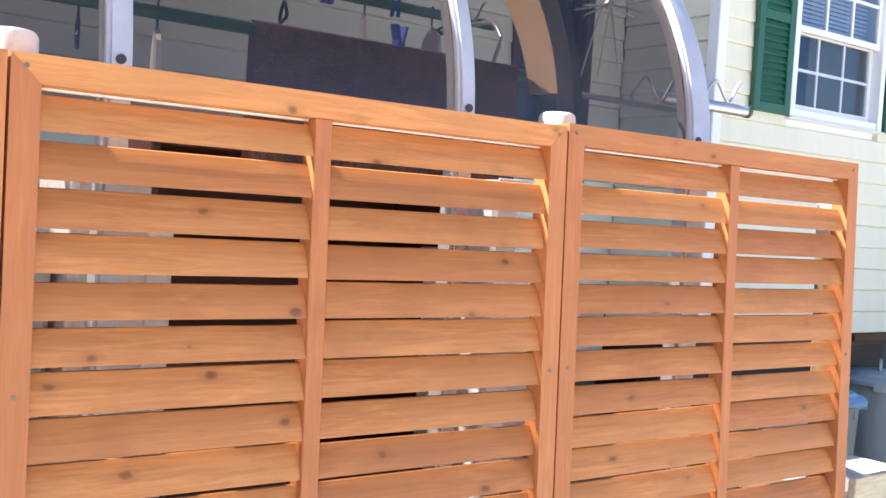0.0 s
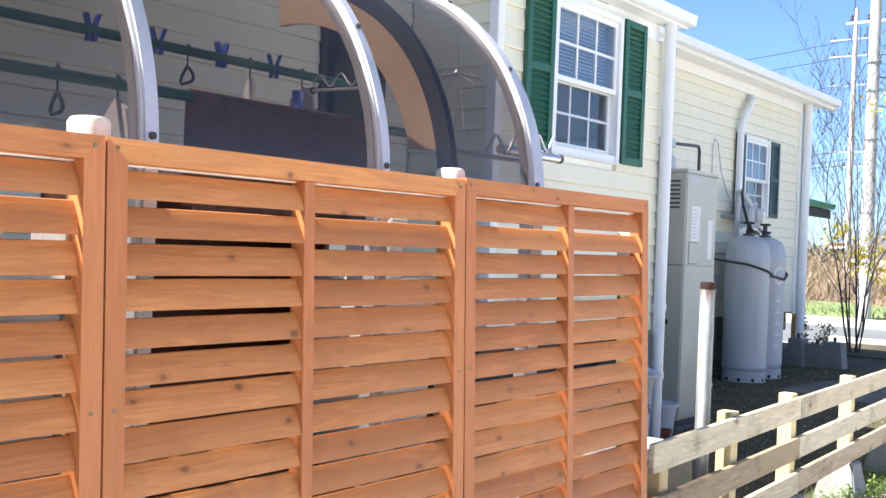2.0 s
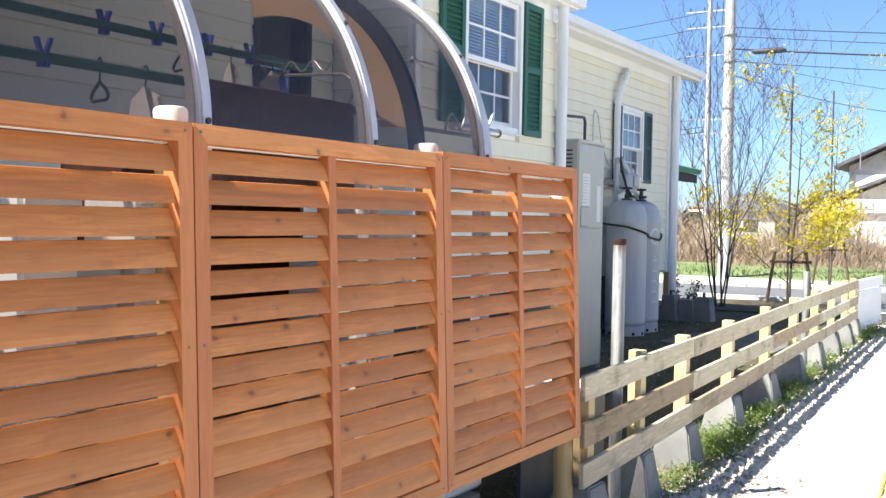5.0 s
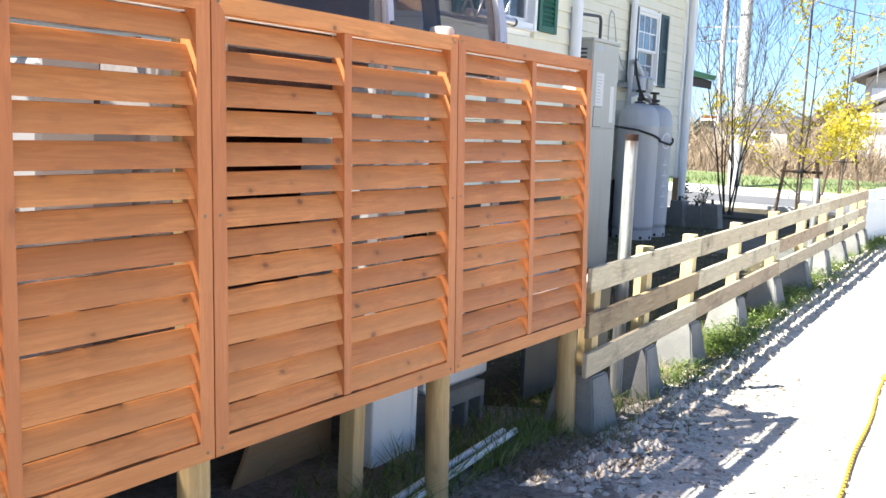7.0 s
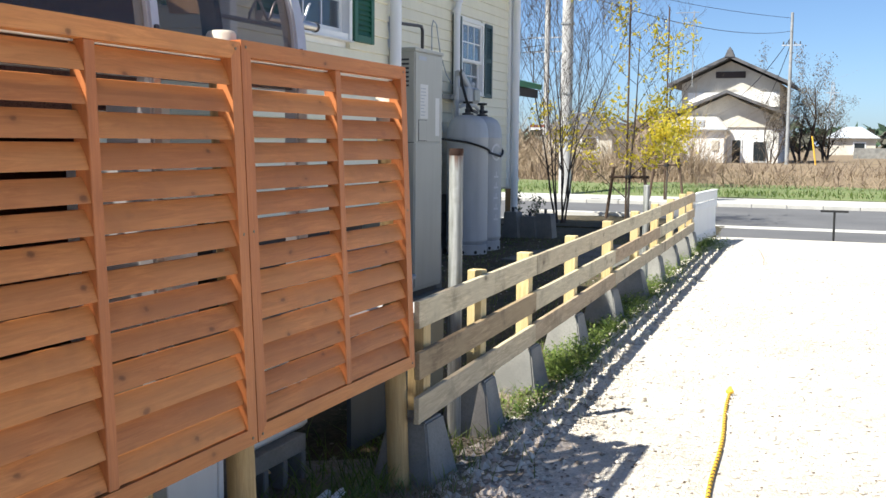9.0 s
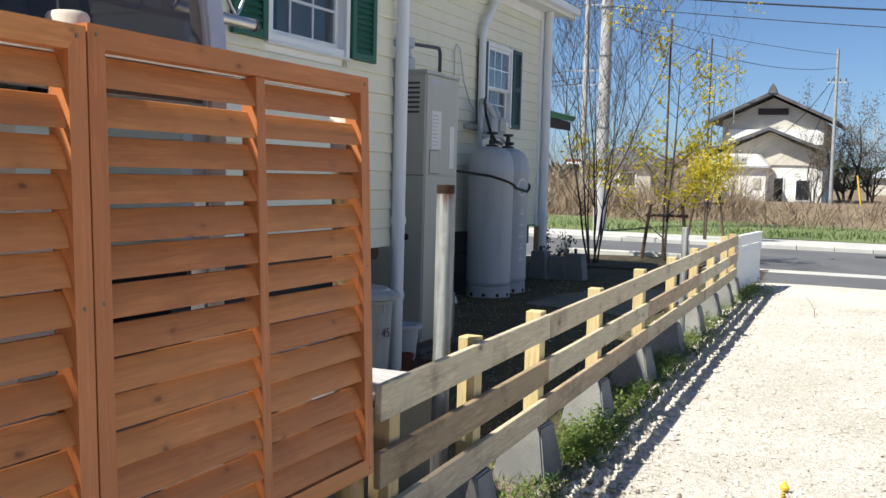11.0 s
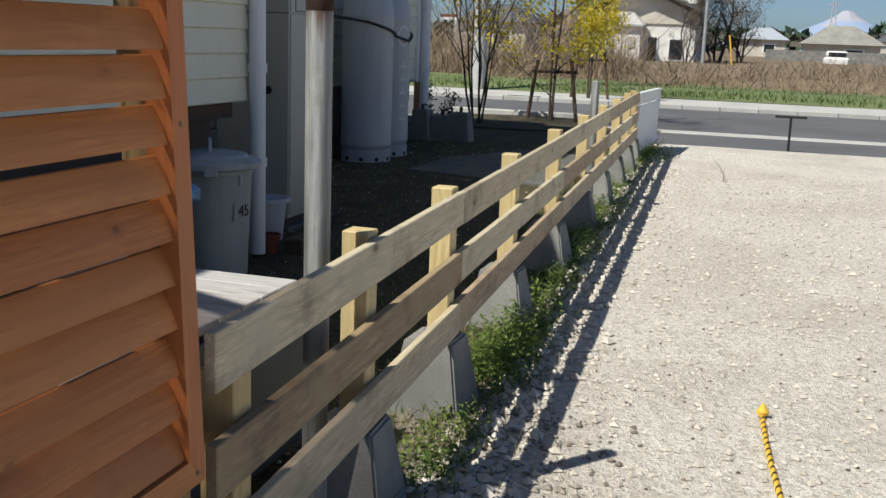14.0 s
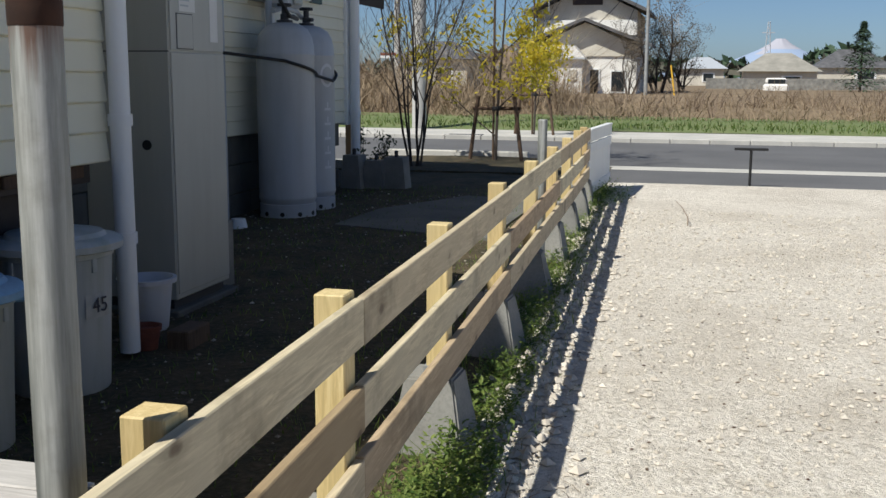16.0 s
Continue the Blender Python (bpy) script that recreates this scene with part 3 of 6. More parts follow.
def sash_window(name, x0, x1, z0, zm, z1, y, cols, rows, label, blind=True):
    """Double-hung white window, two sashes with glazing bars."""
    root = thing(name, label, "window", (0, 0, 0), "", "structure")
    w = 0.045
    fr = bmesh.new()
    add_box(fr, (x0, y - 0.035, z0), (x0 + w, y + 0.1, z1), 0.004)
    add_box(fr, (x1 - w, y - 0.035, z0), (x1, y + 0.1, z1), 0.004)
    add_box(fr, (x0 + w, y - 0.034, z1 - w), (x1 - w, y + 0.1, z1), 0.004)
    part("window_frame", fr, M_WHITE, root)
    part("window_sill", add_box(box((x0 - 0.012, y - 0.045, z0 - 0.012), (x1 + 0.012, y + 0.1, z0 - 0.001), 0.003), (x0 + w, y - 0.022, z0 - 0.0005), (x1 - w, y + 0.1, z0 + w)), M_WHITE, root)
    a, b = x0 + w, x1 - w
    for lo, hi, yy, nm in ((z0 + w, zm, y + 0.03, "lower_sash"), (zm - 0.03, z1 - w, y - 0.01, "upper_sash")):
        sash = part(nm, add_box(add_box(add_box(add_box(bmesh.new(), (a, yy, lo), (a + 0.03, yy + 0.03, hi)), (b - 0.03, yy, lo), (b, yy + 0.03, hi)),
                                        (a + 0.03, yy, hi - 0.035), (b - 0.03, yy + 0.03, hi)), (a + 0.03, yy, lo), (b - 0.03, yy + 0.03, lo + 0.035)), M_WHITE, root)
        bars = bmesh.new()
        for k in range(1, cols):
            xx = a + 0.03 + (b - a - 0.06) * k / cols
            add_box(bars, (xx - 0.008, yy + 0.006, lo + 0.035), (xx + 0.008, yy + 0.024, hi - 0.035))
        for k in range(1, rows):
            zz = lo + 0.035 + (hi - lo - 0.07) * k / rows
            add_box(bars, (a + 0.03, yy + 0.005, zz - 0.008), (b - 0.03, yy + 0.023, zz + 0.008))
        part("glazing_bars", bars, M_WHITE if nm == "upper_sash" else M_BLIND, sash)
        part("pane", box((a + 0.02, yy + 0.013, lo + 0.02), (b - 0.02, yy + 0.017, hi - 0.02)), M_GLASS, sash).visible_shadow = False
    if blind:
        bl = bmesh.new()
        z = zm + 0.01
        while z < z1 - w:
            add_box(bl, (a + 0.01, y + 0.075, z), (b - 0.01, y + 0.082, z + 0.017))
            z += 0.024
        part("venetian_blind", bl, M_BLIND, root, "pale slatted blind behind the upper panes")
    # Thin sheet whose dark colour replaces the room's own shade.
    part("room_behind", box((x0, y + 0.5, z0), (x1, y + 0.52, z1)), M_ROOM_SHADE, root, "near-black sheet standing in for the unlit interior")
    return root


def shutter(x0, x1, z0, z1, y, mat, label):
    root = thing("shutter", label, "shutter", (x0, y, z0), "window shutters")
    W, H = x1 - x0, z1 - z0
    fr = bmesh.new()
    s = min(0.05, W * 0.2)
    add_box(fr, (0, -0.03, 0), (s, 0, H), 0.003)
    add_box(fr, (W - s, -0.03, 0), (W, 0, H), 0.003)
    for zz in (0, H / 2 - s / 2, H - s):
        add_box(fr, (s, -0.029, zz), (W - s, 0, zz + s), 0.003)
    part("shutter_frame", fr, mat, root)
    part("backing", box((s, -0.006, s), (W - s, 0, H - s)), mat, root)
    for lo, hi in ((s, H / 2 - s / 2), (H / 2 + s / 2, H - s)):
        n = max(3, int((hi - lo) / 0.034))
        slat = mesh_of(prism([(-0.024, 0.0), (-0.02, -0.004), (-0.008, 0.022), (-0.012, 0.026)], "x", s, W - s), "slat")
        slat.materials.append(mat)
        for k in range(n):
            part("slat", slat, mat, root, "", False, (0, 0, lo + (hi - lo) * (k + 0.15) / n))
    return root


W1 = (4.41, 5.30, 2.035, 3.05)
W2 = (11.28, 12.12, 1.965, 2.93)
BAY, BAY_END, BAY_Y = 3.82, 5.94, 1.80
WING_Y, WING_END = 3.30, 13.20
BAY_Z, WING_Z = 0.845, 0.69


def side_siding(root, x, y0, y1, z0, rows):
    """Lapped planks on a wall that faces -x."""
    for i in range(rows):
        za = z0 + i * PITCH
        part("siding_plank", prism([(x - 0.014, za), (x - 0.016, za + 0.004), (x - 0.003, za + PITCH * 0.93), (x + 0.004, za + PITCH), (x + 0.02, za + PITCH), (x + 0.02, za - 0.004), (x - 0.006, za - 0.004)], "y", y0, y1), M_SIDING, root)


siding_wall("wall_bay", BAY, BAY_END, BAY_Y, BAY_Z, 3.12, "cream vinyl lap siding on the projecting bay", [W1])
siding_wall("wall_terrace", -6.0, BAY - 0.02, 2.45, 0.64, 3.50, "cream vinyl lap siding behind the terrace", [(3.0, 3.55, 1.6, 2.75)])
bayside = thing("wall_bay_side", "cream vinyl lap siding on the side of the bay", "wall", (0, 0, 0), "", "structure")
part("wall_core", box((BAY + 0.02, BAY_Y + 0.142, BAY_Z), (BAY + 0.12, 2.45, 3.12)), M_WHITE, bayside)
side_siding(bayside, BAY, BAY_Y + 0.02, 2.44, BAY_Z, 18)
solo("bay_corner_trim", box((BAY - 0.022, BAY_Y - 0.022, BAY_Z - 0.005), (BAY + 0.05, BAY_Y + 0.05, 3.12), 0.005), M_WHITE, "white corner trim of the bay", "trim", "", "structure")
dw = thing("window_3", "dark narrow window behind the terrace canopy", "window", (0, 0, 0), "", "structure")
fr3 = bmesh.new()
for q in (((3.0, 2.42, 1.6), (3.05, 2.56, 2.75)), ((3.5, 2.42, 1.6), (3.55, 2.56, 2.75)), ((3.05, 2.42, 1.6), (3.5, 2.56, 1.65)), ((3.05, 2.42, 2.7), (3.5, 2.56, 2.75))):
    add_box(fr3, *q)
part("window_frame", fr3, M_DARKWOOD, dw)
part("pane", box((3.05, 2.49, 1.65), (3.5, 2.495, 2.7)), M_GLASS, dw)
# Same dark sheet: the room's shade is in its colour.
part("room_behind", box((2.95, 2.9, 1.5), (3.6, 2.92, 2.8)), M_ROOM_SHADE, dw)
siding_wall("wall_rear_wing", BAY_END, WING_END, WING_Y, WING_Z, 3.62, "cream vinyl lap siding on the set-back wing", [W2])
sash_window("window_1", *W1[:3], 2.535, W1[3], BAY_Y, 3, 2, "white double-hung window with glazing bars and a blind")
sash_window("window_2", *W2[:3], 2.41, W2[3], WING_Y, 3, 2, "small white double-hung window with glazing bars")
shutter(4.085, 4.395, 2.035, 3.05, BAY_Y - 0.016, M_GREEN, "dark green louvred shutter beside the large window")
shutter(5.315, 5.63, 2.035, 3.05, BAY_Y - 0.016, M_GREEN, "dark green louvred shutter beside the large window")
shutter(11.0, 11.265, 1.94, 2.93, WING_Y - 0.016, M_NAVY, "dark slate-green shutter beside the small window")
shutter(12.135, 12.43, 1.94, 2.93, WING_Y - 0.016, M_NAVY, "dark slate-green shutter beside the small window")
ret = thing("wall_bay_return", "cream vinyl lap siding on the far side of the bay", "wall", (0, 0, 0), "", "structure")
part("wall_core", box((BAY_END - 0.13, BAY_Y + 0.145, BAY_Z), (BAY_END - 0.01, WING_Y, 3.12)), M_SIDING, ret)
solo("wall_gable_end", box((WING_END - 0.12, WING_Y + 0.145, WING_Z), (WING_END, 8.0, 3.62)), M_SIDING, "cream siding on the gable end", "wall", "", "structure")
solo("trim", box((WING_END - 0.02, WING_Y - 0.045, WING_Z - 0.03), (WING_END + 0.1, WING_Y + 0.07, 3.62), 0.006), M_WHITE, "white corner board of the house", "trim", "", "structure")
solo("wall_back", box((-6, 8, 0.3), (WING_END, 8.15, 3.5)), M_SIDING, "cream rear wall of the house", "wall", "", "structure")
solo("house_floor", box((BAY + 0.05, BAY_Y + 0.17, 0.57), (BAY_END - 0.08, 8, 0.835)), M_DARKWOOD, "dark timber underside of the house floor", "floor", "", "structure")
skirt = thing("skirt_rear_wing", "grey concrete block footing below the siding", "footing", (0, 0, 0), "", "structure")
for r in range(3):
    for k in range(18):
        x0 = BAY_END + 0.01 + 0.402 * (k - 0.5 * (r % 2))
        a, b = max(BAY_END + 0.01, x0), min(WING_END - 0.04, x0 + 0.394)
        if b - a > 0.05:
            part("block", box((a, WING_Y + 0.05, -0.09 + 0.26 * r), (b, WING_Y + 0.17, -0.09 + 0.26 * r + 0.252), 0.005), M_PAD, skirt)
# Closing sheet; the crawl space's deep shade is put into its colour.
solo("crawl_space_back", box((-6, 4.2, -0.1), (6, 4.3, 0.7)), M_ROOM_SHADE, "back wall under the house, coloured near-black for its shade", "wall", "", "structure")
solo("skirt_terrace", box((-6, 2.5, -0.08), (BAY, 2.6, 0.64)), M_PAD, "grey concrete footing behind the deck", "footing", "", "structure")
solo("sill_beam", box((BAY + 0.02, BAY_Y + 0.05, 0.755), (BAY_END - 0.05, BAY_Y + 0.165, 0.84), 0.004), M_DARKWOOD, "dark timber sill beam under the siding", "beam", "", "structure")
solo("footing_ledge", box((5.28, BAY_Y + 0.02, 0.785), (5.80, BAY_Y + 0.045, 0.835), 0.004), M_STAKE, "short brown timber offcut fixed under the siding", "timber")
roof = thing("roof", "low grey roof with white eaves and gutter", "roof", (0, 0, 0), "", "structure")
part("roof_slab", prism([(2.12, 3.62), (5.2, 4.5), (8.4, 3.62), (8.4, 3.54), (5.2, 4.42), (2.12, 3.54)], "x", -6.2, BAY_END - 0.1), M_ROOF, roof)
part("wing_slab", prism([(2.99, 3.66), (5.7, 4.5), (8.4, 3.66), (8.4, 3.60), (5.7, 4.44), (2.99, 3.60)], "x", BAY_END - 0.09, 13.72), M_ROOF, roof)
part("soffit", box((BAY_END, 3.0, 3.565), (13.7, WING_Y - 0.02, 3.585)), M_WHITE, roof)
part("fascia", box((BAY_END, 2.985, 3.53), (13.72, 3.01, 3.66), 0.004), M_WHITE, roof)
part("frieze", box((BAY_END, WING_Y - 0.03, 3.44), (WING_END, WING_Y - 0.018, 3.563), 0.003), M_WHITE, roof, "white board under the eaves")
part("gutter", prism([(2.885, 3.655), (2.895, 3.575), (2.935, 3.56), (2.978, 3.575), (2.978, 3.655), (2.96, 3.655), (2.96, 3.59), (2.905, 3.59), (2.90, 3.655)], "x", BAY_END, 13.72), M_PIPEWHITE, roof)
part("bay_roof", prism([(1.69, 3.22), (2.2, 3.42), (3.3, 3.62), (3.3, 3.56), (2.2, 3.36), (1.69, 3.16)], "x", BAY - 0.1, 6.17), M_ROOF, roof)
part("bay_soffit", box((BAY - 0.08, 1.69, 3.125), (6.15, BAY_Y + 0.02, 3.139)), M_WHITE, roof)
part("bay_gutter", prism([(1.63, 3.225), (1.64, 3.15), (1.66, 3.14), (1.705, 3.14), (1.705, 3.225), (1.69, 3.225), (1.69, 3.16), (1.65, 3.16), (1.645, 3.225)], "x", BAY - 0.1, 6.19), M_PIPEWHITE, roof)
part("bargeboard", prism([(2.97, 3.64), (5.7, 4.49), (5.7, 4.35), (2.97, 3.50)], "x", 13.725, 13.755), M_WHITE, roof)


def downpipe(pts, r, label):
    root = thing("downpipe", label, "drainpipe", (0, 0, 0), "downpipes")
    part("pipe", tube(pts, r, 14), M_PIPEWHITE, root, "", True)
    for p in pts[1:-1] + [((Vector(pts[-2]) + Vector(pts[-1])) / 2)]:
        p = Vector(p)
        part("collar", tube([p - Vector((0, 0, 0.025)), p + Vector((0, 0, 0.025))], r * 1.18, 14), M_PIPEWHITE, root, "", True)
        part("bracket", box((p.x - 0.012, p.y, p.z - 0.008), (p.x + 0.012, p.y + 0.08, p.z + 0.008)), M_PIPEWHITE, root)
    return root


downpipe([(5.955, 1.735, 3.15), (5.955, 1.735, 1.02), (5.955, 1.735, 0.0)], 0.044, "white plastic downpipe at the house corner")
downpipe([(11.36, 3.25, 3.40), (11.30, 3.21, 3.36), (11.03, 3.21, 3.10), (10.99, 3.22, 2.97), (10.99, 3.22, 0.1)], 0.042, "white plastic vent pipe bent against the wall")
downpipe([(13.27, 3.19, 3.57), (13.27, 3.19, 1.6), (13.27, 3.19, 0.0)], 0.055, "white plastic downpipe at the far corner")
porch = thing("porch", "green metal porch roof on a dark timber post", "porch", (0, 0, 0), "", "structure")
part("porch_roof", prism([(3.36, 2.19), (6.2, 2.87), (6.2, 2.95), (3.34, 2.27)], "x", 13.5, 15.1), M_ROOFGREEN, porch)
part("porch_fascia", prism([(3.40, 2.05), (6.2, 2.72), (6.2, 2.865), (3.40, 2.185)], "x", 13.55, 15.05), M_DARKWOOD, porch)
part("porch_post", box((14.54, 3.62, 0.75), (14.68, 3.75, 2.11), 0.006), M_DARKWOOD, porch)
part("porch_post_base", box((14.53, 3.605, -0.1), (14.69, 3.76, 0.748), 0.006), M_PLY, porch)
for i in range(5):
    px = -0.6 + 1.35 * i
    pier = thing("house_pier", "grey concrete pier under the house", "pier", (px, 2.4, 0.05), "house piers")
    part("block", box((-0.1, -0.1, -0.05), (0.1, 0.1, 0.4), 0.006), M_CONC, pier)
    part("post", box((-0.045, -0.045, 0.4), (0.045, 0.045, 0.6)), M_DECK, pier)
for px in (5.2, 5.75):
    solo("prop_post", box((px, 2.1, -0.06), (px + 0.06, 2.16, 0.57), 0.004), M_STAKE, "dark timber prop under the house floor", "post", "props")

# ---- louvred screen ----
def louvre_panel(name, x0, x1, z0, z1, at, label):
    root = thing(name, label, "fence panel", (x0, 0, z0), "louvred fence panels")
    root.matrix_world = pose(x0, -0.045, z0, -2.3, 0, 0)
    W, H = x1 - x0, z1 - z0
    s, d = 0.047, 0.05
    g = 0.0025
    part("stile", prism([(g, 0), (g + s, s), (g + s, H - s), (g, H)], "y", 0, d), M_CEDAR_V, root)
    part("stile", prism([(W - g, 0), (W - g, H), (W - g - s, H - s), (W - g - s, s)], "y", 0, d), M_CEDAR_V, root)
    part("top_rail", prism([(g, H), (g + s, H - s), (W - g - s, H - s), (W - g, H)], "y", 0.0004, d), M_CEDAR, root)
    part("bottom_rail", prism([(g, 0), (W - g, 0), (W - g - s, s), (g + s, s)], "y", 0.0004, d), M_CEDAR, root)
    mx = W * at
    part("mullion", box((mx - 0.018, 0.004, s), (mx + 0.018, d, H - s), 0.002), M_CEDAR_V, root)
    # Added strip; its pale colour imitates the line of light below the rail.
    part("pale_bead", box((g + s, 0.034, H - s - 0.0045), (W - g - s, 0.044, H - s - 0.0005)), M_CLOTH, root, "pale strip standing in for light in the gap under the top rail")
    n = 14
    step = (H - 2 * s - 0.003) / n
    for a, b in ((s + g + 0.001, mx - 0.0185), (mx + 0.0185, W - s - g - 0.001)):
        for k in range(n):
            zb = s + step * k + 0.004 + random.uniform(-0.002, 0.002)
            th, up = 0.012, step * 0.865 + random.uniform(-0.006, 0.003)
            f = random.uniform(-0.002, 0.002)
            lo_y, hi_y = 0.0075 + f, 0.0315 + f
            front = [(lo_y + (hi_y - lo_y) * t - 0.0034 * math.sin(math.pi * t), zb + up * t) for t in (1.0, 0.82, 0.62, 0.4, 0.2, 0.0)]
            prof = front + [(lo_y + th, zb + 0.006), (hi_y + th * 0.85, zb + up - 0.004), (hi_y + th * 0.4, zb + up + 0.0015)]
            part("slat", prism(prof, "x", a, b), M_CEDAR, root)
    for zz in (0.02, H - 0.02, H * 0.53):
        for xx in (g + s * 0.5, W - g - s * 0.5):
            part("screw", tube([(xx, -0.0015, zz), (xx, 0.004, zz)], 0.0045, 8), M_BRASS, root)
    return root


PZ0, PZ1 = 0.462, 1.603
louvre_panel("louvred_panel", -1.17, 0.0, PZ0, PZ1, 0.515, "orange-stained cedar louvred fence panel with a centre post")
louvre_panel("louvred_panel", 0.0, 1.17, PZ0, PZ1, 0.478, "orange-stained cedar louvred fence panel with a centre post")
louvre_panel("louvred_panel", 1.17, 2.295, PZ0, PZ1 + 0.008, 0.52, "orange-stained cedar louvred fence panel at the fence end")


def log_post(x, y, top, label):
    root = thing("log_post", label, "post", (x, y, G - 0.02), "round fence posts")
    root.matrix_world = pose(x, y - 0.062, G - 0.02, -2.2, 0, 0)
    h = top - G + 0.02
    bm = lathe([(0.043, 0), (0.042, h * 0.5), (0.041, h - 0.006), (0.036, h)], 20)
    part("shaft", bm, M_LOG, root, "", True)
    # Pale sleeve: sunlight on the top is put into the colour, with bleaching.
    part("bleached_top", lathe([(0.0428, h - 0.12), (0.0428, h - 0.008), (0.038, h + 0.0002)], 20), M_LOGTOP, root, "upper end coloured paler as sunlit and bleached", True)
    part("sawn_top", lathe([(0.0355, h + 0.0004), (0.034, h + 0.002)], 20), M_LOGTOP, root, "pale sawn end")
    return root


log_post(0.025, 0.098, 1.645, "round treated timber post rising behind the fence panels")
log_post(1.225, 0.098, 1.64, "round treated timber post rising behind the fence panels")
log_post(2.325, 0.098, 1.52, "round treated timber post at the end of the panels")
log_post(-1.2, 0.098, 1.665, "round treated timber post rising behind the fence panels")

# ---- deck and what stands under it ----
deck = thing("deck", "dark timber terrace deck behind the louvred screen", "deck", (0, 0, 0))
for k in range(17):
    part("deck_board", box((-2.4, 0.17 + 0.128 * k, 0.60), (2.2, 0.17 + 0.128 * k + 0.12, 0.63), 0.003), M_DECK, deck)
for xx in (-1.6, -0.6, 0.45, 1.4, 2.1):
    part("joist", box((xx, 0.2, 0.48), (xx + 0.045, 2.4, 0.598)), M_DECK, deck)
for xx, yy in ((1.06, 0.30), (2.16, 1.1), (-0.5, 0.36)):
    part("deck_leg", box((xx - 0.033, yy - 0.033, G - 0.02), (xx + 0.033, yy + 0.033, 0.6), 0.003), M_PINE_V, deck)
part("brace", prism([(0.45, 0.05), (0.53, 0.05), (1.0, 0.52), (0.92, 0.52)], "x", 2.0, 2.04), M_PINE_V, deck)
solo("white_cabinet", add_box(add_box(bmesh.new(), (1.36, 0.42, G - 0.02), (1.64, 0.54, 0.47), 0.004), (1.64, 0.414, G - 0.02), (1.67, 0.545, 0.47), 0.003), M_WHITE, "white painted boxed-in post under the deck", "cabinet", "", "", False)
solo("leaning_board", prism([(0.84, -0.04), (1.42, -0.04), (1.42, 0.42), (1.1, 0.42)], "y", 0.66, 0.675), M_PLY, "brown wooden board leaning under the deck", "board")
tub = thing("water_tank", "white plastic water tank on a hollow concrete block", "tank", (2.06, 0.66, G))
part("tank_body", box((-0.24, -0.2, 0.19), (0.30, 0.3, 0.56), 0.02), M_WHITE, tub)
cb = bmesh.new()
add_box(cb, (-0.26, -0.24, 0.12), (0.2, -0.02, 0.19), 0.004)
for k in range(4):
    add_box(cb, (-0.26 + 0.142 * k, -0.24, 0.0), (-0.226 + 0.142 * k, -0.02, 0.12), 0.004)
part("hollow_block", cb, M_CONC, tub, "grey hollow concrete block")
rods = thing("fence_rail_bundle", "two white plastic poles lying on the grass", "poles", (0, 0, 0))
part("rod", tube([(0.92, 0.10, 0.0), (2.02, 0.19, 0.012)], 0.014, 10), M_WHITE, rods)
part("rod", tube([(0.98, 0.05, 0.0), (2.06, 0.15, 0.012)], 0.014, 10), M_WHITE, rods)

# ---- curved roof over the terrace ----
CY, CZ, CR = 0.99, 1.59, 0.80


def arch_pts(r, x, a0=180, a1=118, n=36, foot=None, flat=True):
    pts = [(x, CY - r, foot)] if foot is not None else []
    for i in range(n + 1):
        a = radians(a0 + (a1 - a0) * i / n)
        pts.append((x, CY + r * math.cos(a), CZ + r * math.sin(a)))
    if flat:
        pts.append((x, 2.40, CZ + r * math.sin(radians(a1)) + 0.52 * (2.40 - CY - r * math.cos(radians(a1)))))
    return pts


def sweep_band(pts_in, pts_out, x0, x1):
    bm = bmesh.new()
    rows = []
    for p, q in zip(pts_in, pts_out):
        rows.append([bm.verts.new((x0, p[1], p[2])), bm.verts.new((x1, p[1], p[2])), bm.verts.new((x1, q[1], q[2])), bm.verts.new((x0, q[1], q[2]))])
    for a, b in zip(rows, rows[1:]):
        for k in range(4):
            bm.faces.new((a[k], a[(k + 1) % 4], b[(k + 1) % 4], b[k]))
    bm.faces.new(rows[0])
    bm.faces.new(list(reversed(rows[-1])))
    bmesh.ops.recalc_face_normals(bm, faces=bm.faces)
    return bm


canopy = thing("terrace_canopy", "curved smoke-tinted terrace canopy on aluminium ribs", "canopy", (0, 0, 0))
# Bays left of -1.38 are out of view, added to shade the screen.
RIBS = (-2.99, -2.185, -1.38, -0.575, 0.23, 1.02, 1.80)
for xr in RIBS:
    rib = part("rib", sweep_band(arch_pts(CR - 0.03, 0, foot=0.63), arch_pts(CR + 0.012, 0, foot=0.63), xr - 0.024, xr + 0.024), M_ALU, canopy)
    cap = part("glazing_cap", sweep_band(arch_pts(CR + 0.0125, 0, foot=0.7), arch_pts(CR + 0.020, 0, foot=0.7), xr - 0.016, xr + 0.016), M_ALU, rib)
    for a in (177, 147, 120):
        p = Vector((xr, CY + (CR + 0.02) * math.cos(radians(a)), CZ + (CR + 0.02) * math.sin(radians(a))))
        nrm = Vector((0, math.cos(radians(a)), math.sin(radians(a))))
        part("bolt", tube([p - nrm * 0.001, p + nrm * 0.006], 0.009, 10), M_DARKGREY, rib)
for a, b in zip(RIBS, RIBS[1:]):
    sheet = part("tinted_sheet", sweep_band(arch_pts(CR - 0.003, 0, foot=1.5), arch_pts(CR + 0.001, 0, foot=1.5), a + 0.024, b - 0.024), M_TINT, canopy, "smoke-brown clear sheet", True)
part("end_rib", sweep_band(arch_pts(CR - 0.035, 0, foot=0.63), arch_pts(CR + 0.004, 0, foot=0.63), 1.83, 1.87), M_ALU, canopy)
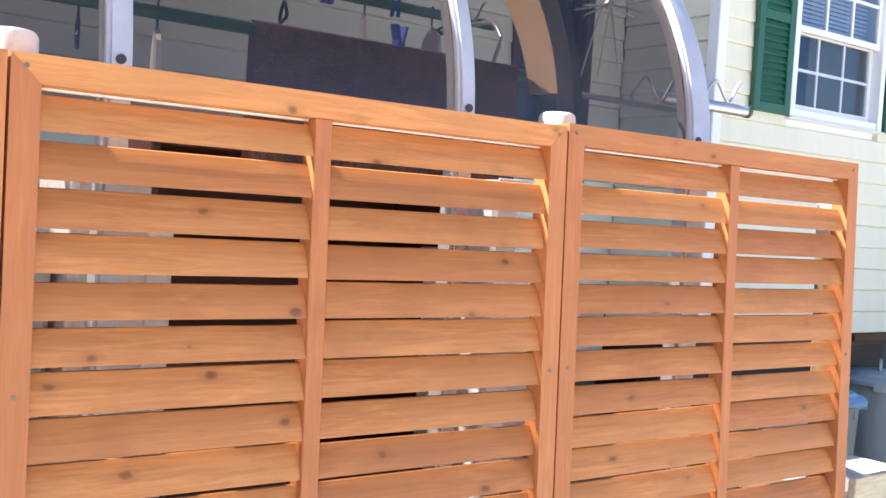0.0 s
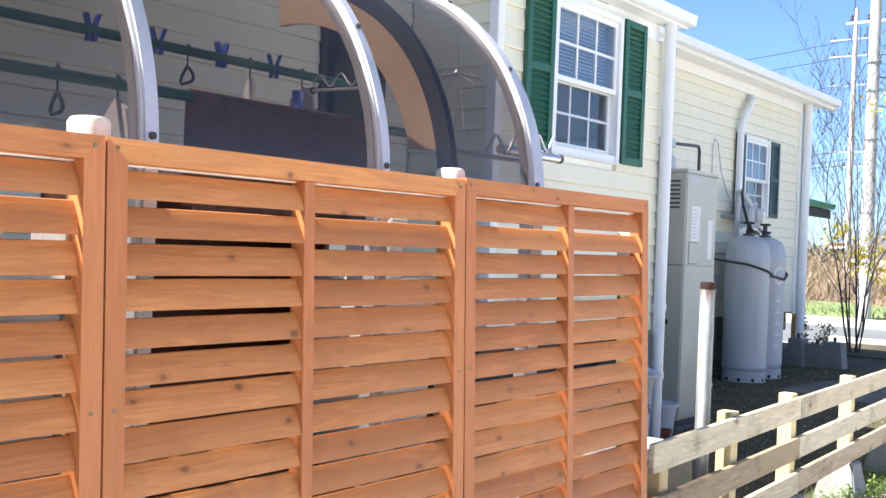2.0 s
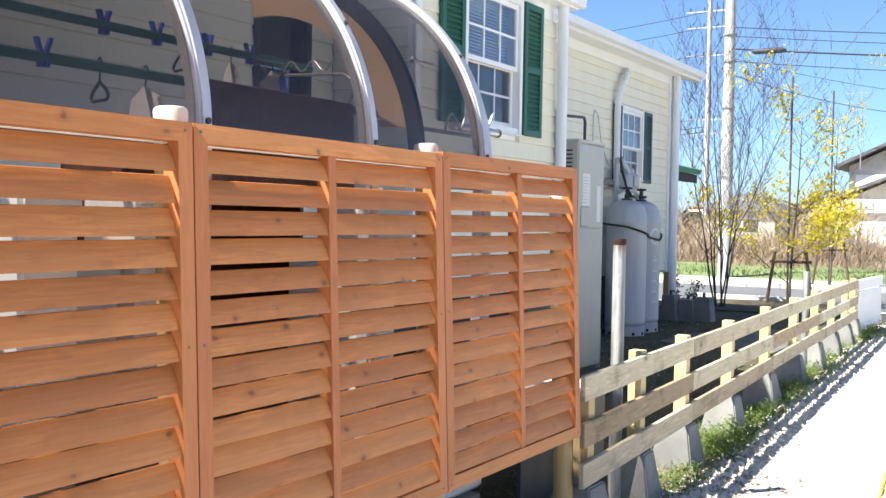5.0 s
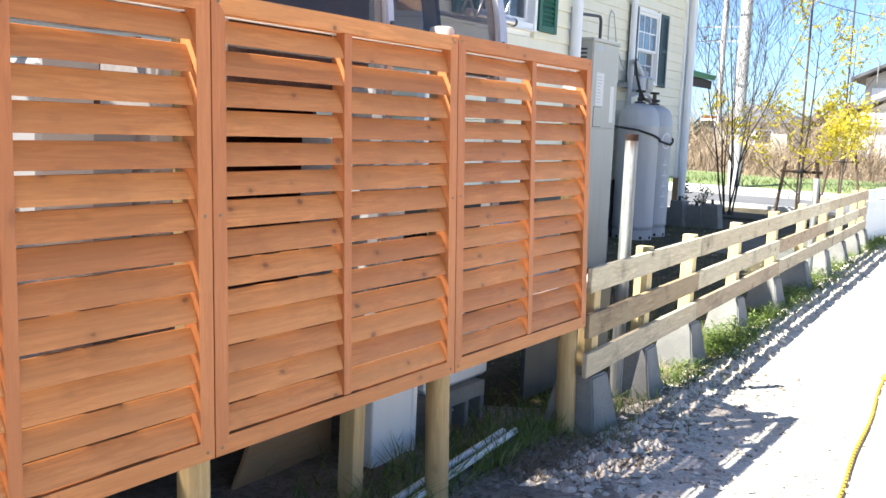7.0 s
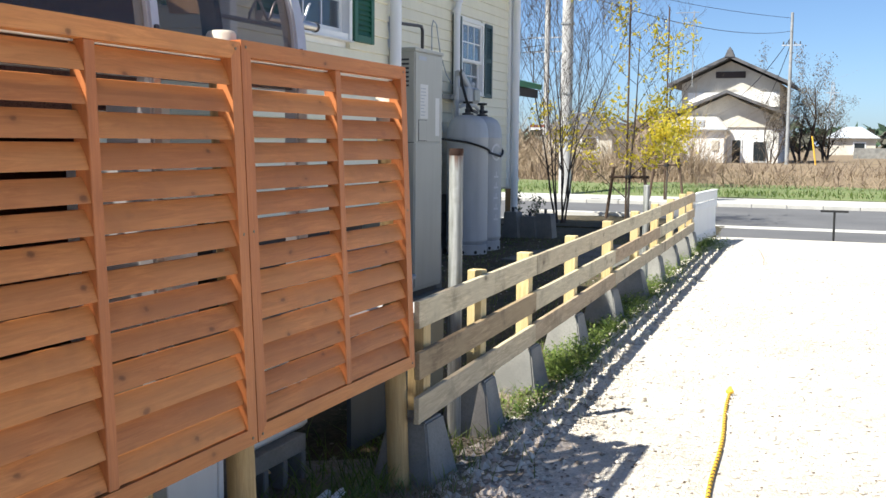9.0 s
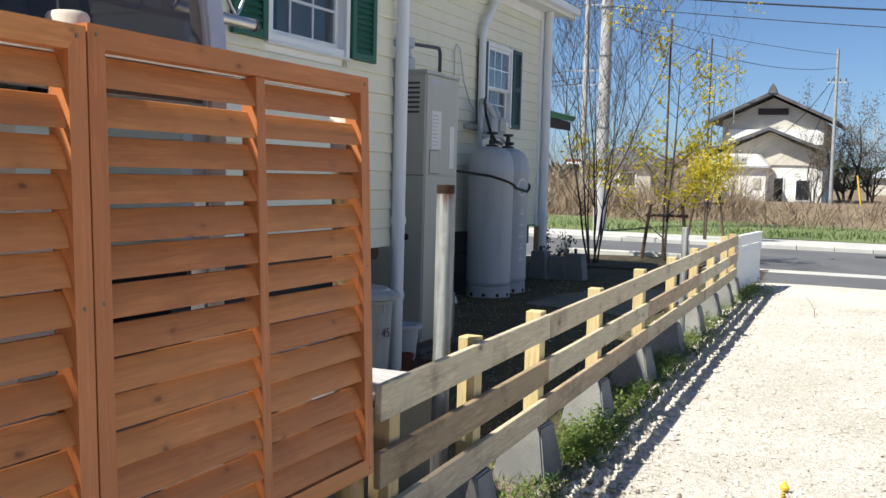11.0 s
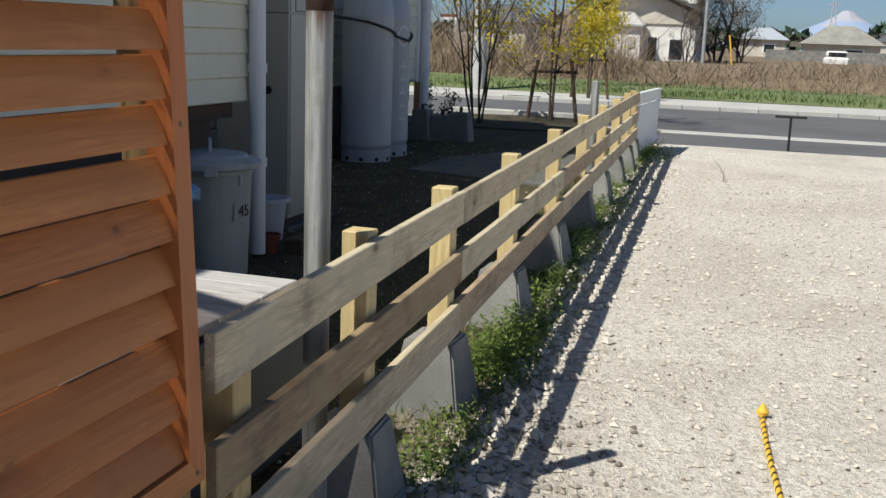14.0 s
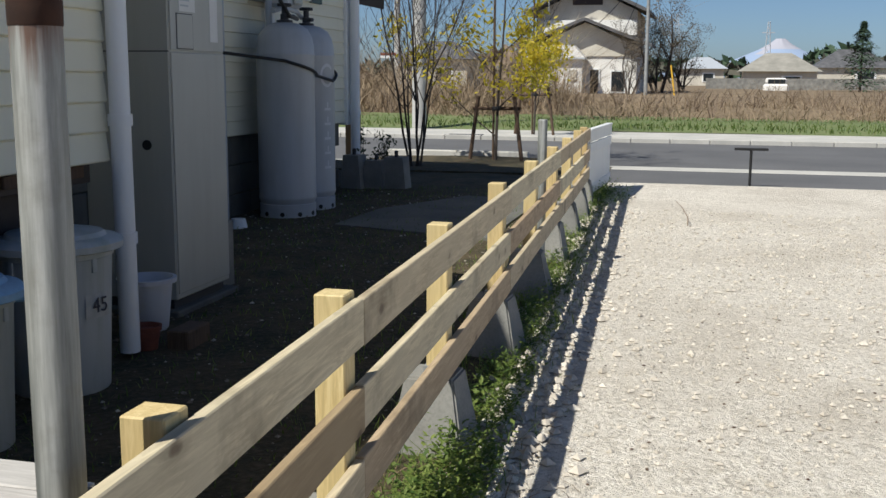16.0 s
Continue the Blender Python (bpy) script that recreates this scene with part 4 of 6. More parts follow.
part("front_beam", box((-3.0, CY - CR + 0.03, 1.50), (1.82, CY - CR + 0.06, 1.55)), M_ALU, canopy)
part("wall_beam", box((-3.0, 2.36, 3.12), (1.86, 2.43, 3.24), 0.003), M_ALU, canopy)
part("inner_arch", sweep_band(arch_pts(0.595, 0, 167, 85, flat=False), arch_pts(0.705, 0, 169.5, 85, flat=False), 1.40, 1.42), M_TAN, canopy, "tan plywood arch board")
part("inner_arch_edge", sweep_band(arch_pts(0.708, 0, 179, 100, flat=False), arch_pts(0.765, 0, 179, 100, flat=False), 1.395, 1.425), M_DARKGREY, canopy, "dark arch strip")

pole_a = thing("clothes_pole", "green clothes drying pole under the canopy", "pole", (0, 0, 0), "clothes poles")
part("rod", tube([(-2.9, 0.67, 1.815), (1.75, 0.67, 1.815)], 0.016, 12), M_POLEGREEN, pole_a, "", True)
pole_b = thing("clothes_pole", "green clothes drying pole under the canopy", "pole", (0, 0, 0), "clothes poles")
part("rod", tube([(-2.9, 1.02, 2.02), (1.75, 1.02, 2.02)], 0.016, 12), M_POLEGREEN, pole_b, "", True)
tw = bmesh.new()
xs = span(0.72, 1.56, 0.03)
prof = [(0.645, 1.42), (0.648, 1.60), (0.650, 1.80), (0.655, 1.832), (0.67, 1.838), (0.685, 1.832), (0.690, 1.80), (0.694, 1.5)]
rows = [[tw.verts.new((x, y + 0.006 * math.sin(x * 31) * (1.84 - z) * 3, z)) for y, z in prof] for x in xs]
for a, b in zip(rows, rows[1:]):
    for k in range(len(prof) - 1):
        tw.faces.new((a[k], b[k], b[k + 1], a[k + 1]))
bmesh.ops.solidify(tw, geom=tw.faces[:], thickness=0.006)
solo("bath_towel", tw, M_TOWEL, "dark brown towel hung over a clothes pole", "towel", "", "", True)


def hanger(x, y, z, mat, label, cloth=None):
    root = thing("clothes_hanger", label, "hanger", (x, y, z), "clothes hangers", "", random.uniform(56, 74))
    hk = [(0.012 * math.cos(a), 0, 0.03 + 0.012 * math.sin(a)) for a in [radians(200 - 25 * i) for i in range(9)]] + [(0, 0, 0.0), (0, 0, -0.03)]
    part("hook", tube(hk, 0.003, 6), M_STEEL if mat is M_PEGBLUE else mat, root)
    part("arm", tube([(-0.06, 0, -0.075), (-0.045, 0, -0.055), (0, 0, -0.03), (0.045, 0, -0.055), (0.06, 0, -0.075), (0.045, 0, -0.085), (-0.045, 0, -0.085), (-0.06, 0, -0.075)], 0.0055, 8), mat, root)
    if cloth:
        part("hung_cloth", prism([(-0.09, -0.06), (0.0, -0.02), (0.09, -0.06), (0.11, -0.14), (0.06, -0.19), (0.0, -0.17), (-0.08, -0.20), (-0.12, -0.13)], "y", -0.006, 0.006), cloth, root, "small pale cloth")
    return root


for x, y, z, mt, cl in ((0.30, 0.67, 1.80, M_DARKGREY, None), (0.48, 0.67, 1.80, M_DARKGREY, M_CLOTH), (0.98, 1.02, 2.0, M_DARKGREY, None), (1.25, 1.02, 2.0, M_DARKGREY, M_CLOTH),
                        (1.5, 1.02, 2.0, M_DARKGREY, M_CLOTH), (0.05, 1.02, 2.0, M_DARKGREY, M_CLOTH), (-0.3, 0.67, 1.80, M_DARKGREY, None), (-0.55, 1.02, 2.0, M_DARKGREY, None)):
    hanger(x, y, z, mt, "dark plastic clothes hanger on a green pole", cl)


def peg(x, y, z):
    root = thing("clothes_peg", "blue plastic clothes peg clipped on a pole", "clothes peg", (x, y, z), "clothes pegs", "", random.uniform(-30, 30))
    for s in (-1, 1):
        part("jaw", prism([(s * 0.004, -0.042), (s * 0.016, -0.042), (s * 0.013, 0.0), (s * 0.026, 0.04), (s * 0.015, 0.04), (s * 0.003, 0.0)], "y", -0.012, 0.012), M_PEGBLUE, root)
    return root


for x, y, z in ((-0.5, 1.02, 2.03), (-0.12, 1.02, 2.03), (0.62, 1.02, 2.03), (1.12, 1.02, 2.03), (0.1, 0.67, 1.83), (-0.35, 0.67, 1.83), (1.36, 1.02, 2.03), (0.86, 1.02, 2.03), (-0.75, 0.67, 1.83), (1.15, 0.67, 1.85)):
    peg(x, y, z)
star = thing("star_hanger", "chrome star-shaped drying hanger hung under the canopy", "hanger", (1.76, 0.50, 2.03))
part("hub", lathe([(0.012, -0.012), (0.02, 0), (0.012, 0.012)], 12), M_STEEL, star)
for k in range(8):
    a = 2 * math.pi * k / 8
    part("spoke", tube([(0, 0, 0), (0.10 * math.cos(a), 0.10 * math.sin(a), -0.02)], 0.0025, 6), M_STEEL, star)
for a in (0.5, 2.2, 4.0):
    part("drop_wire", tube([(0.02 * math.cos(a), 0.02 * math.sin(a), 0), (0.1 * math.cos(a), 0.05 * math.sin(a), -0.22)], 0.0025, 6), M_STEEL, star)
part("suspension", tube([(0, 0, 0), (0, 0, 0.14)], 0.002, 6), M_STEEL, star)


def wave_rail(x0, x1, y, z, label, stub):
    root = thing("drying_rail", label, "rail", (0, 0, 0), "drying rails")
    part("bar", tube([(x0, y, z), (x1, y, z)], 0.017 if stub else 0.008, 14), M_STEEL, root, "", True)
    wv = [(x1 - 0.20 + 0.0048 * i, y, z + 0.05 - (0.026 if i < 23 else 0.034) * math.cos((i + 2) * 0.25)) for i in range(36)]
    part("wavy_hook", tube(wv, 0.005, 8), M_STEEL, root, "", True)
    if stub:
        part("end_plug", tube([(x1 - 0.004, y, z), (x1 + 0.012, y, z)], 0.019, 14), M_DARKGREY, root, "dark end plug", True)
    part("hook_foot", tube([wv[0], (wv[0][0], y, z)], 0.005, 8), M_STEEL, root)
    return root


wave_rail(1.84, 2.235, 0.36, 1.765, "chrome drying rail with a wavy hook outside the canopy", True)
wave_rail(1.42, 1.84, 0.27, 1.72, "thin chrome drying rail with a wavy hook", False)
arm = thing("drying_rail", "chrome drying arm with a wavy hook and a bent end", "rail", (1.49, 0.95, 1.957), "drying rails", "", -105.1)
part("bar", tube([(0, 0, 0), (0.37, 0, -0.026), (0.40, 0, -0.034), (0.43, 0, -0.052), (0.46, 0, -0.080), (0.452, 0, -0.10), (0.42, 0, -0.142)], 0.006, 12), M_STEEL, arm, "", True)
part("wavy_hook", tube([(0.009 * i, 0, 0.034 - 0.0006 * i + 0.021 * math.cos(2 * math.pi * (i / 40 - 0.13) / 0.4)) for i in range(38)], 0.0035, 8), M_STEEL, arm, "", True)
part("hook_foot", tube([(0.0, 0, 0.022), (0.0, 0, 0.0)], 0.0035, 8), M_STEEL, arm)
part("wall_end", tube([(-0.05, 0, 0.0), (0.004, 0, 0.0)], 0.013, 14), M_DARKGREY, arm, "dark socket at the end", True)

shelf = thing("deck_shelf", "dark brown wooden shelf unit standing on the deck", "shelf", (0.55, 0.85, 0.63))
for xx in (0.0, 0.93):
    part("side", box((xx, 0, 0), (xx + 0.025, 0.3, 0.92), 0.003), M_MAHOG, shelf)
for zz in (0.03, 0.32, 0.62, 0.89):
    part("shelf_board", box((0.025, 0, zz), (0.93, 0.3, zz + 0.022), 0.002), M_MAHOG, shelf)
part("back_panel", box((0.025, 0.285, 0.05), (0.93, 0.297, 0.89)), M_MAHOG, shelf)
crate = thing("storage_box", "white plastic storage box standing on the deck", "storage box", (1.40, 0.55, 0.63))
part("body", box((0, 0, 0), (0.34, 0.30, 0.62), 0.015), M_WHITE, crate)
part("lid", box((-0.012, -0.012, 0.62), (0.352, 0.312, 0.66), 0.01), M_BINGREY, crate)
tubd = thing("storage_box", "pale plastic storage box with clutter on the deck", "storage box", (-0.62, 0.55, 0.63))
part("body", box((0, 0, 0), (0.42, 0.32, 0.50), 0.02), M_BINGREY, tubd)
part("lid", box((-0.012, -0.012, 0.50), (0.432, 0.332, 0.54), 0.01), M_BLUELID, tubd)
part("bundle", lathe([(0.1, 0.54), (0.13, 0.62), (0.10, 0.72), (0.04, 0.76)], 12), M_CLOTH, tubd, "pale cloth bundle", True, (0.2, 0.15, 0.0))
stoolb = thing("deck_stool", "low dark wooden stool on the deck", "stool", (-1.0, 0.9, 0.63))
part("seat", box((0, 0, 0.38), (0.36, 0.3, 0.41), 0.005), M_DARKWOOD, stoolb)
for xx in (0.02, 0.31):
    for yy in (0.02, 0.25):
        part("leg", box((xx, yy, 0), (xx + 0.03, yy + 0.03, 0.38)), M_DARKWOOD, stoolb)

def deck_clutter(x, y, w, h, mat, label):
    root = thing("carton", label, "box", (x, y, 0.63), "deck boxes", "", random.uniform(-12, 12))
    part("body", box((0, 0, 0), (w, 0.22, h), 0.012), mat, root)
    part("flap", box((0.004, -0.012, h - 0.05), (w - 0.004, -0.001, h + 0.004), 0.003), mat, root)
    return root


for x, y, w, h, mat, label in ((-0.16, 0.42, 0.20, 0.80, M_WHITE, "tall white carton standing on the deck"), (0.06, 0.50, 0.16, 0.62, M_TANK, "grey-blue carton standing on the deck"),
                               (0.24, 0.44, 0.17, 0.83, M_CLOTH, "pale upright bundle standing on the deck"), (0.40, 0.56, 0.10, 0.70, M_WHITE, "narrow white carton standing on the deck"),
                               (1.30, 0.40, 0.08, 0.86, M_WHITE, "narrow white carton standing on the deck"), (-0.95, 0.45, 0.2, 0.72, M_CLOTH, "pale upright bundle standing on the deck")):
    deck_clutter(x, y, w, h, mat, label)

# ---- low board fence ----
POSTS = [2.48, 3.245, 4.11, 5.28, 6.56, 7.86, 9.08, 10.27, 11.40, 12.18]
JOINTS = [2.315, 4.135, 6.59, 9.05, 11.38, 12.21]
fence = thing("board_fence", "low pine fence of three weathered boards on posts", "fence", (0, 0, 0))


def along(x0, x1, z0, z1, y_off, thick, mat, name, parent):
    a, b = fence_y(x0) + y_off, fence_y(x1) + y_off
    bm = bmesh.new()
    c = [(x0, a), (x1, b), (x1, b + thick), (x0, a + thick)]
    lo = [bm.verts.new((x, y, z0)) for x, y in c]
    hi = [bm.verts.new((x, y, z1)) for x, y in c]
    bm.faces.new(list(reversed(lo)))
    bm.faces.new(hi)
    for k in range(4):
        bm.faces.new((lo[k], lo[(k + 1) % 4], hi[(k + 1) % 4], hi[k]))
    bmesh.ops.bevel(bm, geom=bm.edges[:], offset=0.0025, segments=1, affect="EDGES")
    return part(name, bm, mat, parent)


for a, b in zip(JOINTS, JOINTS[1:]):
    for z0, z1 in ((0.607, 0.717), (0.404, 0.512), (0.229, 0.337)):
        j = random.uniform(-0.004, 0.004)
        along(a + 0.002 + random.uniform(0, 0.003), b - 0.002, z0 + j, z1 + j, -0.028 + random.uniform(-0.002, 0.002), 0.024, M_PINE_DARK if z0 == 0.404 and a < 3 else M_PINE, "board", fence)
for i, x in enumerate(POSTS):
    y = fence_y(x)
    part("post", box((x - 0.036, y + 0.0, 0.205), (x + 0.036, y + 0.072, (0.60 if i == 0 else 0.733) + random.uniform(-0.006, 0.006)), 0.003), M_PINE_V, fence)


def footing(x, y, top, wide=0.30):
    root = thing("post_footing", "tapered grey concrete post footing in the weeds", "footing", (x, y, 0), "post footings", "", random.uniform(-3, 3))
    bm = bmesh.new()
    zb = G - 0.06
    lo = [bm.verts.new((sx * wide / 2, sy * wide / 2, zb)) for sx, sy in ((-1, -1), (1, -1), (1, 1), (-1, 1))]
    hi = [bm.verts.new((sx * 0.085, sy * 0.085, top)) for sx, sy in ((-1, -1), (1, -1), (1, 1), (-1, 1))]
    bm.faces.new(list(reversed(lo)))
    bm.faces.new(hi)
    for k in range(4):
        bm.faces.new((lo[k], lo[(k + 1) % 4], hi[(k + 1) % 4], hi[k]))
    bmesh.ops.bevel(bm, geom=bm.edges[:], offset=0.008, segments=2, affect="EDGES")
    part("block", bm, M_CONC, root)
    part("metal_strap", box((-0.045, -0.01, top - 0.005), (0.045, 0.03, top + 0.03)), M_GALV, root)
    return root


for x in POSTS:
    footing(x, fence_y(x) + 0.05, 0.215, random.uniform(0.27, 0.32))
wfence = thing("white_fence", "solid white boarded fence panel at the end of the pine fence", "fence", (12.25, fence_y(12.25) - 0.02, 0), "", "", -2.2)
part("white_panel", box((0.0, 0.0, 0.05), (1.56, 0.03, 0.56), 0.004), M_WHITE, wfence)
part("white_rail", box((0.0, -0.012, 0.472), (1.56, -0.001, 0.562), 0.003), M_PIPEWHITE, wfence)
part("white_board", box((0.0, -0.012, 0.578), (1.57, 0.03, 0.688), 0.003), M_WHITE, wfence)
part("cap", box((-0.01, -0.02, 0.69), (1.575, 0.045, 0.705), 0.003), M_WHITE, wfence)
part("kick_board", box((0.0, -0.010, 0.055), (1.56, -0.001, 0.15), 0.003), M_PIPEWHITE, wfence)
for x in (0.05, 0.79, 1.52):
    part("white_post", box((x - 0.03, 0.031, G - 0.05), (x + 0.03, 0.09, 0.688), 0.003), M_WHITE, wfence)
sp = thing("steel_pipe_post", "galvanised steel pipe post with a rusted top", "post", (3.09, 0.105, -0.06))
part("pipe", lathe([(0.032, 0), (0.032, 1.335)], 24), M_PIPESTEEL, sp, "", True)
part("rusty_collar", lathe([(0.0325, 1.33), (0.0332, 1.333), (0.0335, 1.355), (0.0335, 1.362), (0.028, 1.362)], 24), M_RUST, sp, "rusty brown end", True)

# ---- water heater ----
wh = thing("water_heater", "tall beige-grey outdoor water heater cabinet on a concrete pad", "water heater", (6.74, 1.925, 0.055))
HX, HY, HZ = 0.61, 0.50, 2.065
part("cabinet_body", box((0, 0, 0), (HX, HY, HZ - 0.03), 0.006), M_HEATER, wh)
part("top_cover", box((-0.008, -0.012, HZ - 0.03), (HX + 0.008, HY, HZ), 0.005), M_HEATER, wh)
part("upper_door", box((0.012, -0.008, 1.278), (HX - 0.012, 0.0, HZ - 0.04), 0.003), M_HEATER, wh)
part("lower_door", box((0.012, -0.008, 0.03), (HX - 0.012, 0.0, 1.268), 0.003), M_HEATER, wh)
hatch = part("access_hatch", box((0.075, -0.013, 1.29), (0.24, -0.008, 1.46), 0.002), M_HEATER, wh)
part("hatch_rim", add_box(add_box(add_box(add_box(bmesh.new(), (0.07, -0.0105, 1.285), (0.245, -0.008, 1.291)), (0.07, -0.0105, 1.459), (0.245, -0.008, 1.465)), (0.07, -0.0105, 1.291), (0.076, -0.008, 1.459)), (0.239, -0.0105, 1.291), (0.245, -0.008, 1.459)), M_DARKGREY, hatch)
part("instruction_label", box((0.105, -0.0095, 1.475), (0.275, -0.008, 1.765)), M_PAPER, wh, "white printed label")
part("warning_label", box((0.44, -0.0095, 1.33), (0.53, -0.008, 1.66)), M_PAPER, wh, "pale printed label")
lb = bmesh.new()
for k in range(9):
    add_box(lb, (0.117, -0.0105, 1.50 + 0.028 * k), (0.117 + random.uniform(0.06, 0.115), -0.0096, 1.509 + 0.028 * k))
part("label_lines", lb, M_TANK, wh, "grey unreadable lines")
part("badge", box((0.07, -0.0095, 1.965), (0.24, -0.008, 2.0)), M_TANK, wh)
for k in range(7):
    part("vent_slot", box((-0.003, 0.05, 1.74 + 0.036 * k), (0.001, 0.20, 1.756 + 0.036 * k)), M_DARKGREY, wh)
part("vent_hole", tube([(-0.004, 0.14, 0.802), (0.002, 0.14, 0.802)], 0.026, 18), M_BLACK, wh)
part("side_seam", box((-0.0015, 0.0, 1.27), (0.0, HY, 1.276)), M_DARKGREY, wh)
part("foot", box((0.02, 0.03, -0.05), (HX - 0.02, HY - 0.03, 0.0)), M_DARKGREY, wh)
solo("heater_pad", box((6.70, 1.90, -0.1), (7.42, 2.46, 0.004), 0.008), M_PAD, "grey concrete pad under the water heater", "concrete pad")
solo("side_block", box((7.44, 2.02, -0.08), (7.62, 2.22, 0.36), 0.01), M_CONC, "narrow grey concrete block beside the heater", "concrete block")
flue = thing("flue_terminal", "grey wall flue cap with a black pipe running sideways", "flue", (0, 0, 0))
part("cap", lathe([(0.10, 0), (0.10, 0.16), (0.07, 0.18), (0.07, 0.23), (0.045, 0.26)], 18), M_TANK, flue, "", True, (7.50, 2.5, 2.13))
part("elbow_pipe", tube([(7.56, 2.5, 2.43), (8.13, 2.5, 2.46), (8.21, 2.5, 2.46), (8.235, 2.5, 2.42), (8.235, 2.5, 2.05)], 0.016, 10), M_DARKGREY, flue, "", True)
part("riser", tube([(7.50, 2.5, -0.08), (7.50, 2.5, 2.13)], 0.03, 10), M_TANK, flue, "", True)
part("valve_head", box((7.42, 2.44, 2.385), (7.60, 2.56, 2.47), 0.012), M_TANK, flue)
wire = thing("wall_cable", "thin grey cable looped on the siding", "cable", (0, 0, 0))
part("cable", tube([(10.30, 3.27, 2.05), (10.30, 3.27, 2.70), (10.34, 3.27, 2.78), (10.42, 3.26, 2.74), (10.47, 3.26, 2.6), (10.52, 3.25, 2.4), (10.7, 3.24, 2.16), (10.88, 3.23, 2.04)], 0.007, 6), M_TANK, wire)
# ---- gas cylinders ----
def moved(names, old, to, size):
    """Shift whole things from one pivot to another and change their size, meshes included."""
    m = Matrix.Translation(to) @ Matrix.Scale(size, 4) @ Matrix.Translation([-c for c in old])
    done = set()
    for ob in names:
        ob.location = m @ ob.location
        for ch in [ob, *ob.children_recursive]:
            if ch is not ob:
                ch.location = ch.location * size
            if ch.data and ch.data.name not in done:
                done.add(ch.data.name)
                ch.data.transform(Matrix.Scale(size, 4))


def gas_cylinder(x, y, base, bars, label):
    root = thing("gas_cylinder", label, "gas cylinder", (x, y, base), "gas cylinders", "", 0)
    R = 0.198
    part("body", lathe([(R * 0.9, 0.10), (R, 0.14), (R * 1.012, 0.15), (R * 1.012, 0.16), (R, 0.17), (R, 1.12), (R * 1.01, 1.125), (R * 1.01, 1.135), (R, 1.14), (R * 0.985, 1.19), (R * 0.92, 1.25), (R * 0.78, 1.30), (R * 0.5, 1.335), (R * 0.25, 1.345)], 40), M_TANK, root, "", True)
    part("foot_ring", lathe([(R * 0.97, 0.0), (R * 0.99, 0.004), (R * 0.985, 0.11), (R * 0.95, 0.112)], 40), M_TANK, root, "", True)
    for k in range(10):
        a = 2 * math.pi * (k + 0.3) / 10
        d = Vector((math.cos(a), math.sin(a), 0))
        part("drain_hole", tube([d * R * 0.97 + Vector((0, 0, 0.045)), d * R * 1.004 + Vector((0, 0, 0.045))], 0.016, 10), M_BLACK, root)
    valve = part("valve", lathe([(0.055, 1.335), (0.055, 1.36), (0.028, 1.365), (0.028, 1.40), (0.02, 1.405), (0.02, 1.45)], 16), M_DARKGREY, root, "dark brass valve", True)
    part("handwheel", lathe([(0.015, 1.45), (0.048, 1.452), (0.05, 1.462), (0.048, 1.472), (0.015, 1.474)], 12), M_BLACK, valve)
    part("outlet", tube([(0, 0, 1.385), (-0.03, -0.06, 1.385)], 0.014, 8), M_DARKGREY, valve)
    if bars:
        ang = radians(bars)
        def patch(a0, a1, z0, z1):
            bm = bmesh.new()
            n = 6
            rows = [[bm.verts.new(((R + 0.0012) * math.cos(a0 + (a1 - a0) * i / n), (R + 0.0012) * math.sin(a0 + (a1 - a0) * i / n), z)) for z in (z0, z1)] for i in range(n + 1)]
            for p, q in zip(rows, rows[1:]):
                bm.faces.new((p[0], q[0], q[1], p[1]))
            return bm
        ring = bmesh.new()
        n = 22
        for i in range(n - 3):
            t0, t1 = 2 * math.pi * i / n + 0.6, 2 * math.pi * (i + 1) / n + 0.6
            q = []
            for t, rr in ((t0, 0.065), (t1, 0.065), (t1, 0.048), (t0, 0.048)):
                a = ang + rr * math.cos(t) / R
                q.append(ring.verts.new(((R + 0.0012) * math.cos(a), (R + 0.0012) * math.sin(a), 0.99 + rr * 1.3 * math.sin(t))))
            ring.faces.new(q)
        part("round_emblem", ring, M_PALEPRINT, root, "pale painted ring")
        for k in range(5):
            z = 0.80 - 0.105 * k
            part("lettering_bar", patch(ang - 0.16, ang + 0.16, z - 0.06, z - 0.042), M_PALEPRINT, root)
            part("lettering_bar", patch(ang - 0.03, ang + 0.03, z - 0.04, z), M_PALEPRINT, root)
    return root


tank_a = gas_cylinder(9.10, 2.14, 0.20, 0, "tall grey steel gas cylinder strapped to the wall")
tank_b = gas_cylinder(9.55, 2.16, 0.20, -112, "tall grey steel gas cylinder with pale painted marks")
gas_pad = solo("cylinder_pad", box((8.88, 1.93, 0.15), (9.85, 2.44, 0.195), 0.01), M_PAD, "dark concrete pad under the gas cylinders", "concrete pad")
reg = thing("gas_regulator", "grey gas regulator box with pipework above the cylinders", "gas regulator", (9.26, 2.22, 1.60))
part("meter_box", box((-0.04, -0.05, 0.06), (0.26, 0.10, 0.22), 0.022), M_TANK, reg)
part("meter_front", box((0.06, -0.07, 0.08), (0.21, -0.05, 0.20), 0.012), M_BINGREY, reg)
part("inlet_pipe", tube([(-0.18, 0.02, 0.34), (-0.15, 0, 0.34), (0.0, 0, 0.26), (0.05, 0, 0.22)], 0.03, 10), M_TANK, reg, "", True)
part("manifold", tube([(-0.22, -0.02, 0.02), (-0.05, -0.02, 0.05), (0.2, -0.02, 0.04), (0.3, -0.02, 0.0)], 0.017, 10), M_TANK, reg, "", True)
part("upright_pipe", tube([(-0.15, 0.04, 0.36), (-0.15, 0.04, -0.3)], 0.022, 10), M_TANK, reg, "", True)
part("knob", lathe([(0.03, 0), (0.04, 0.02), (0.03, 0.05)], 12), M_TANK, reg, "", True, (0.13, 0.0, 0.22))
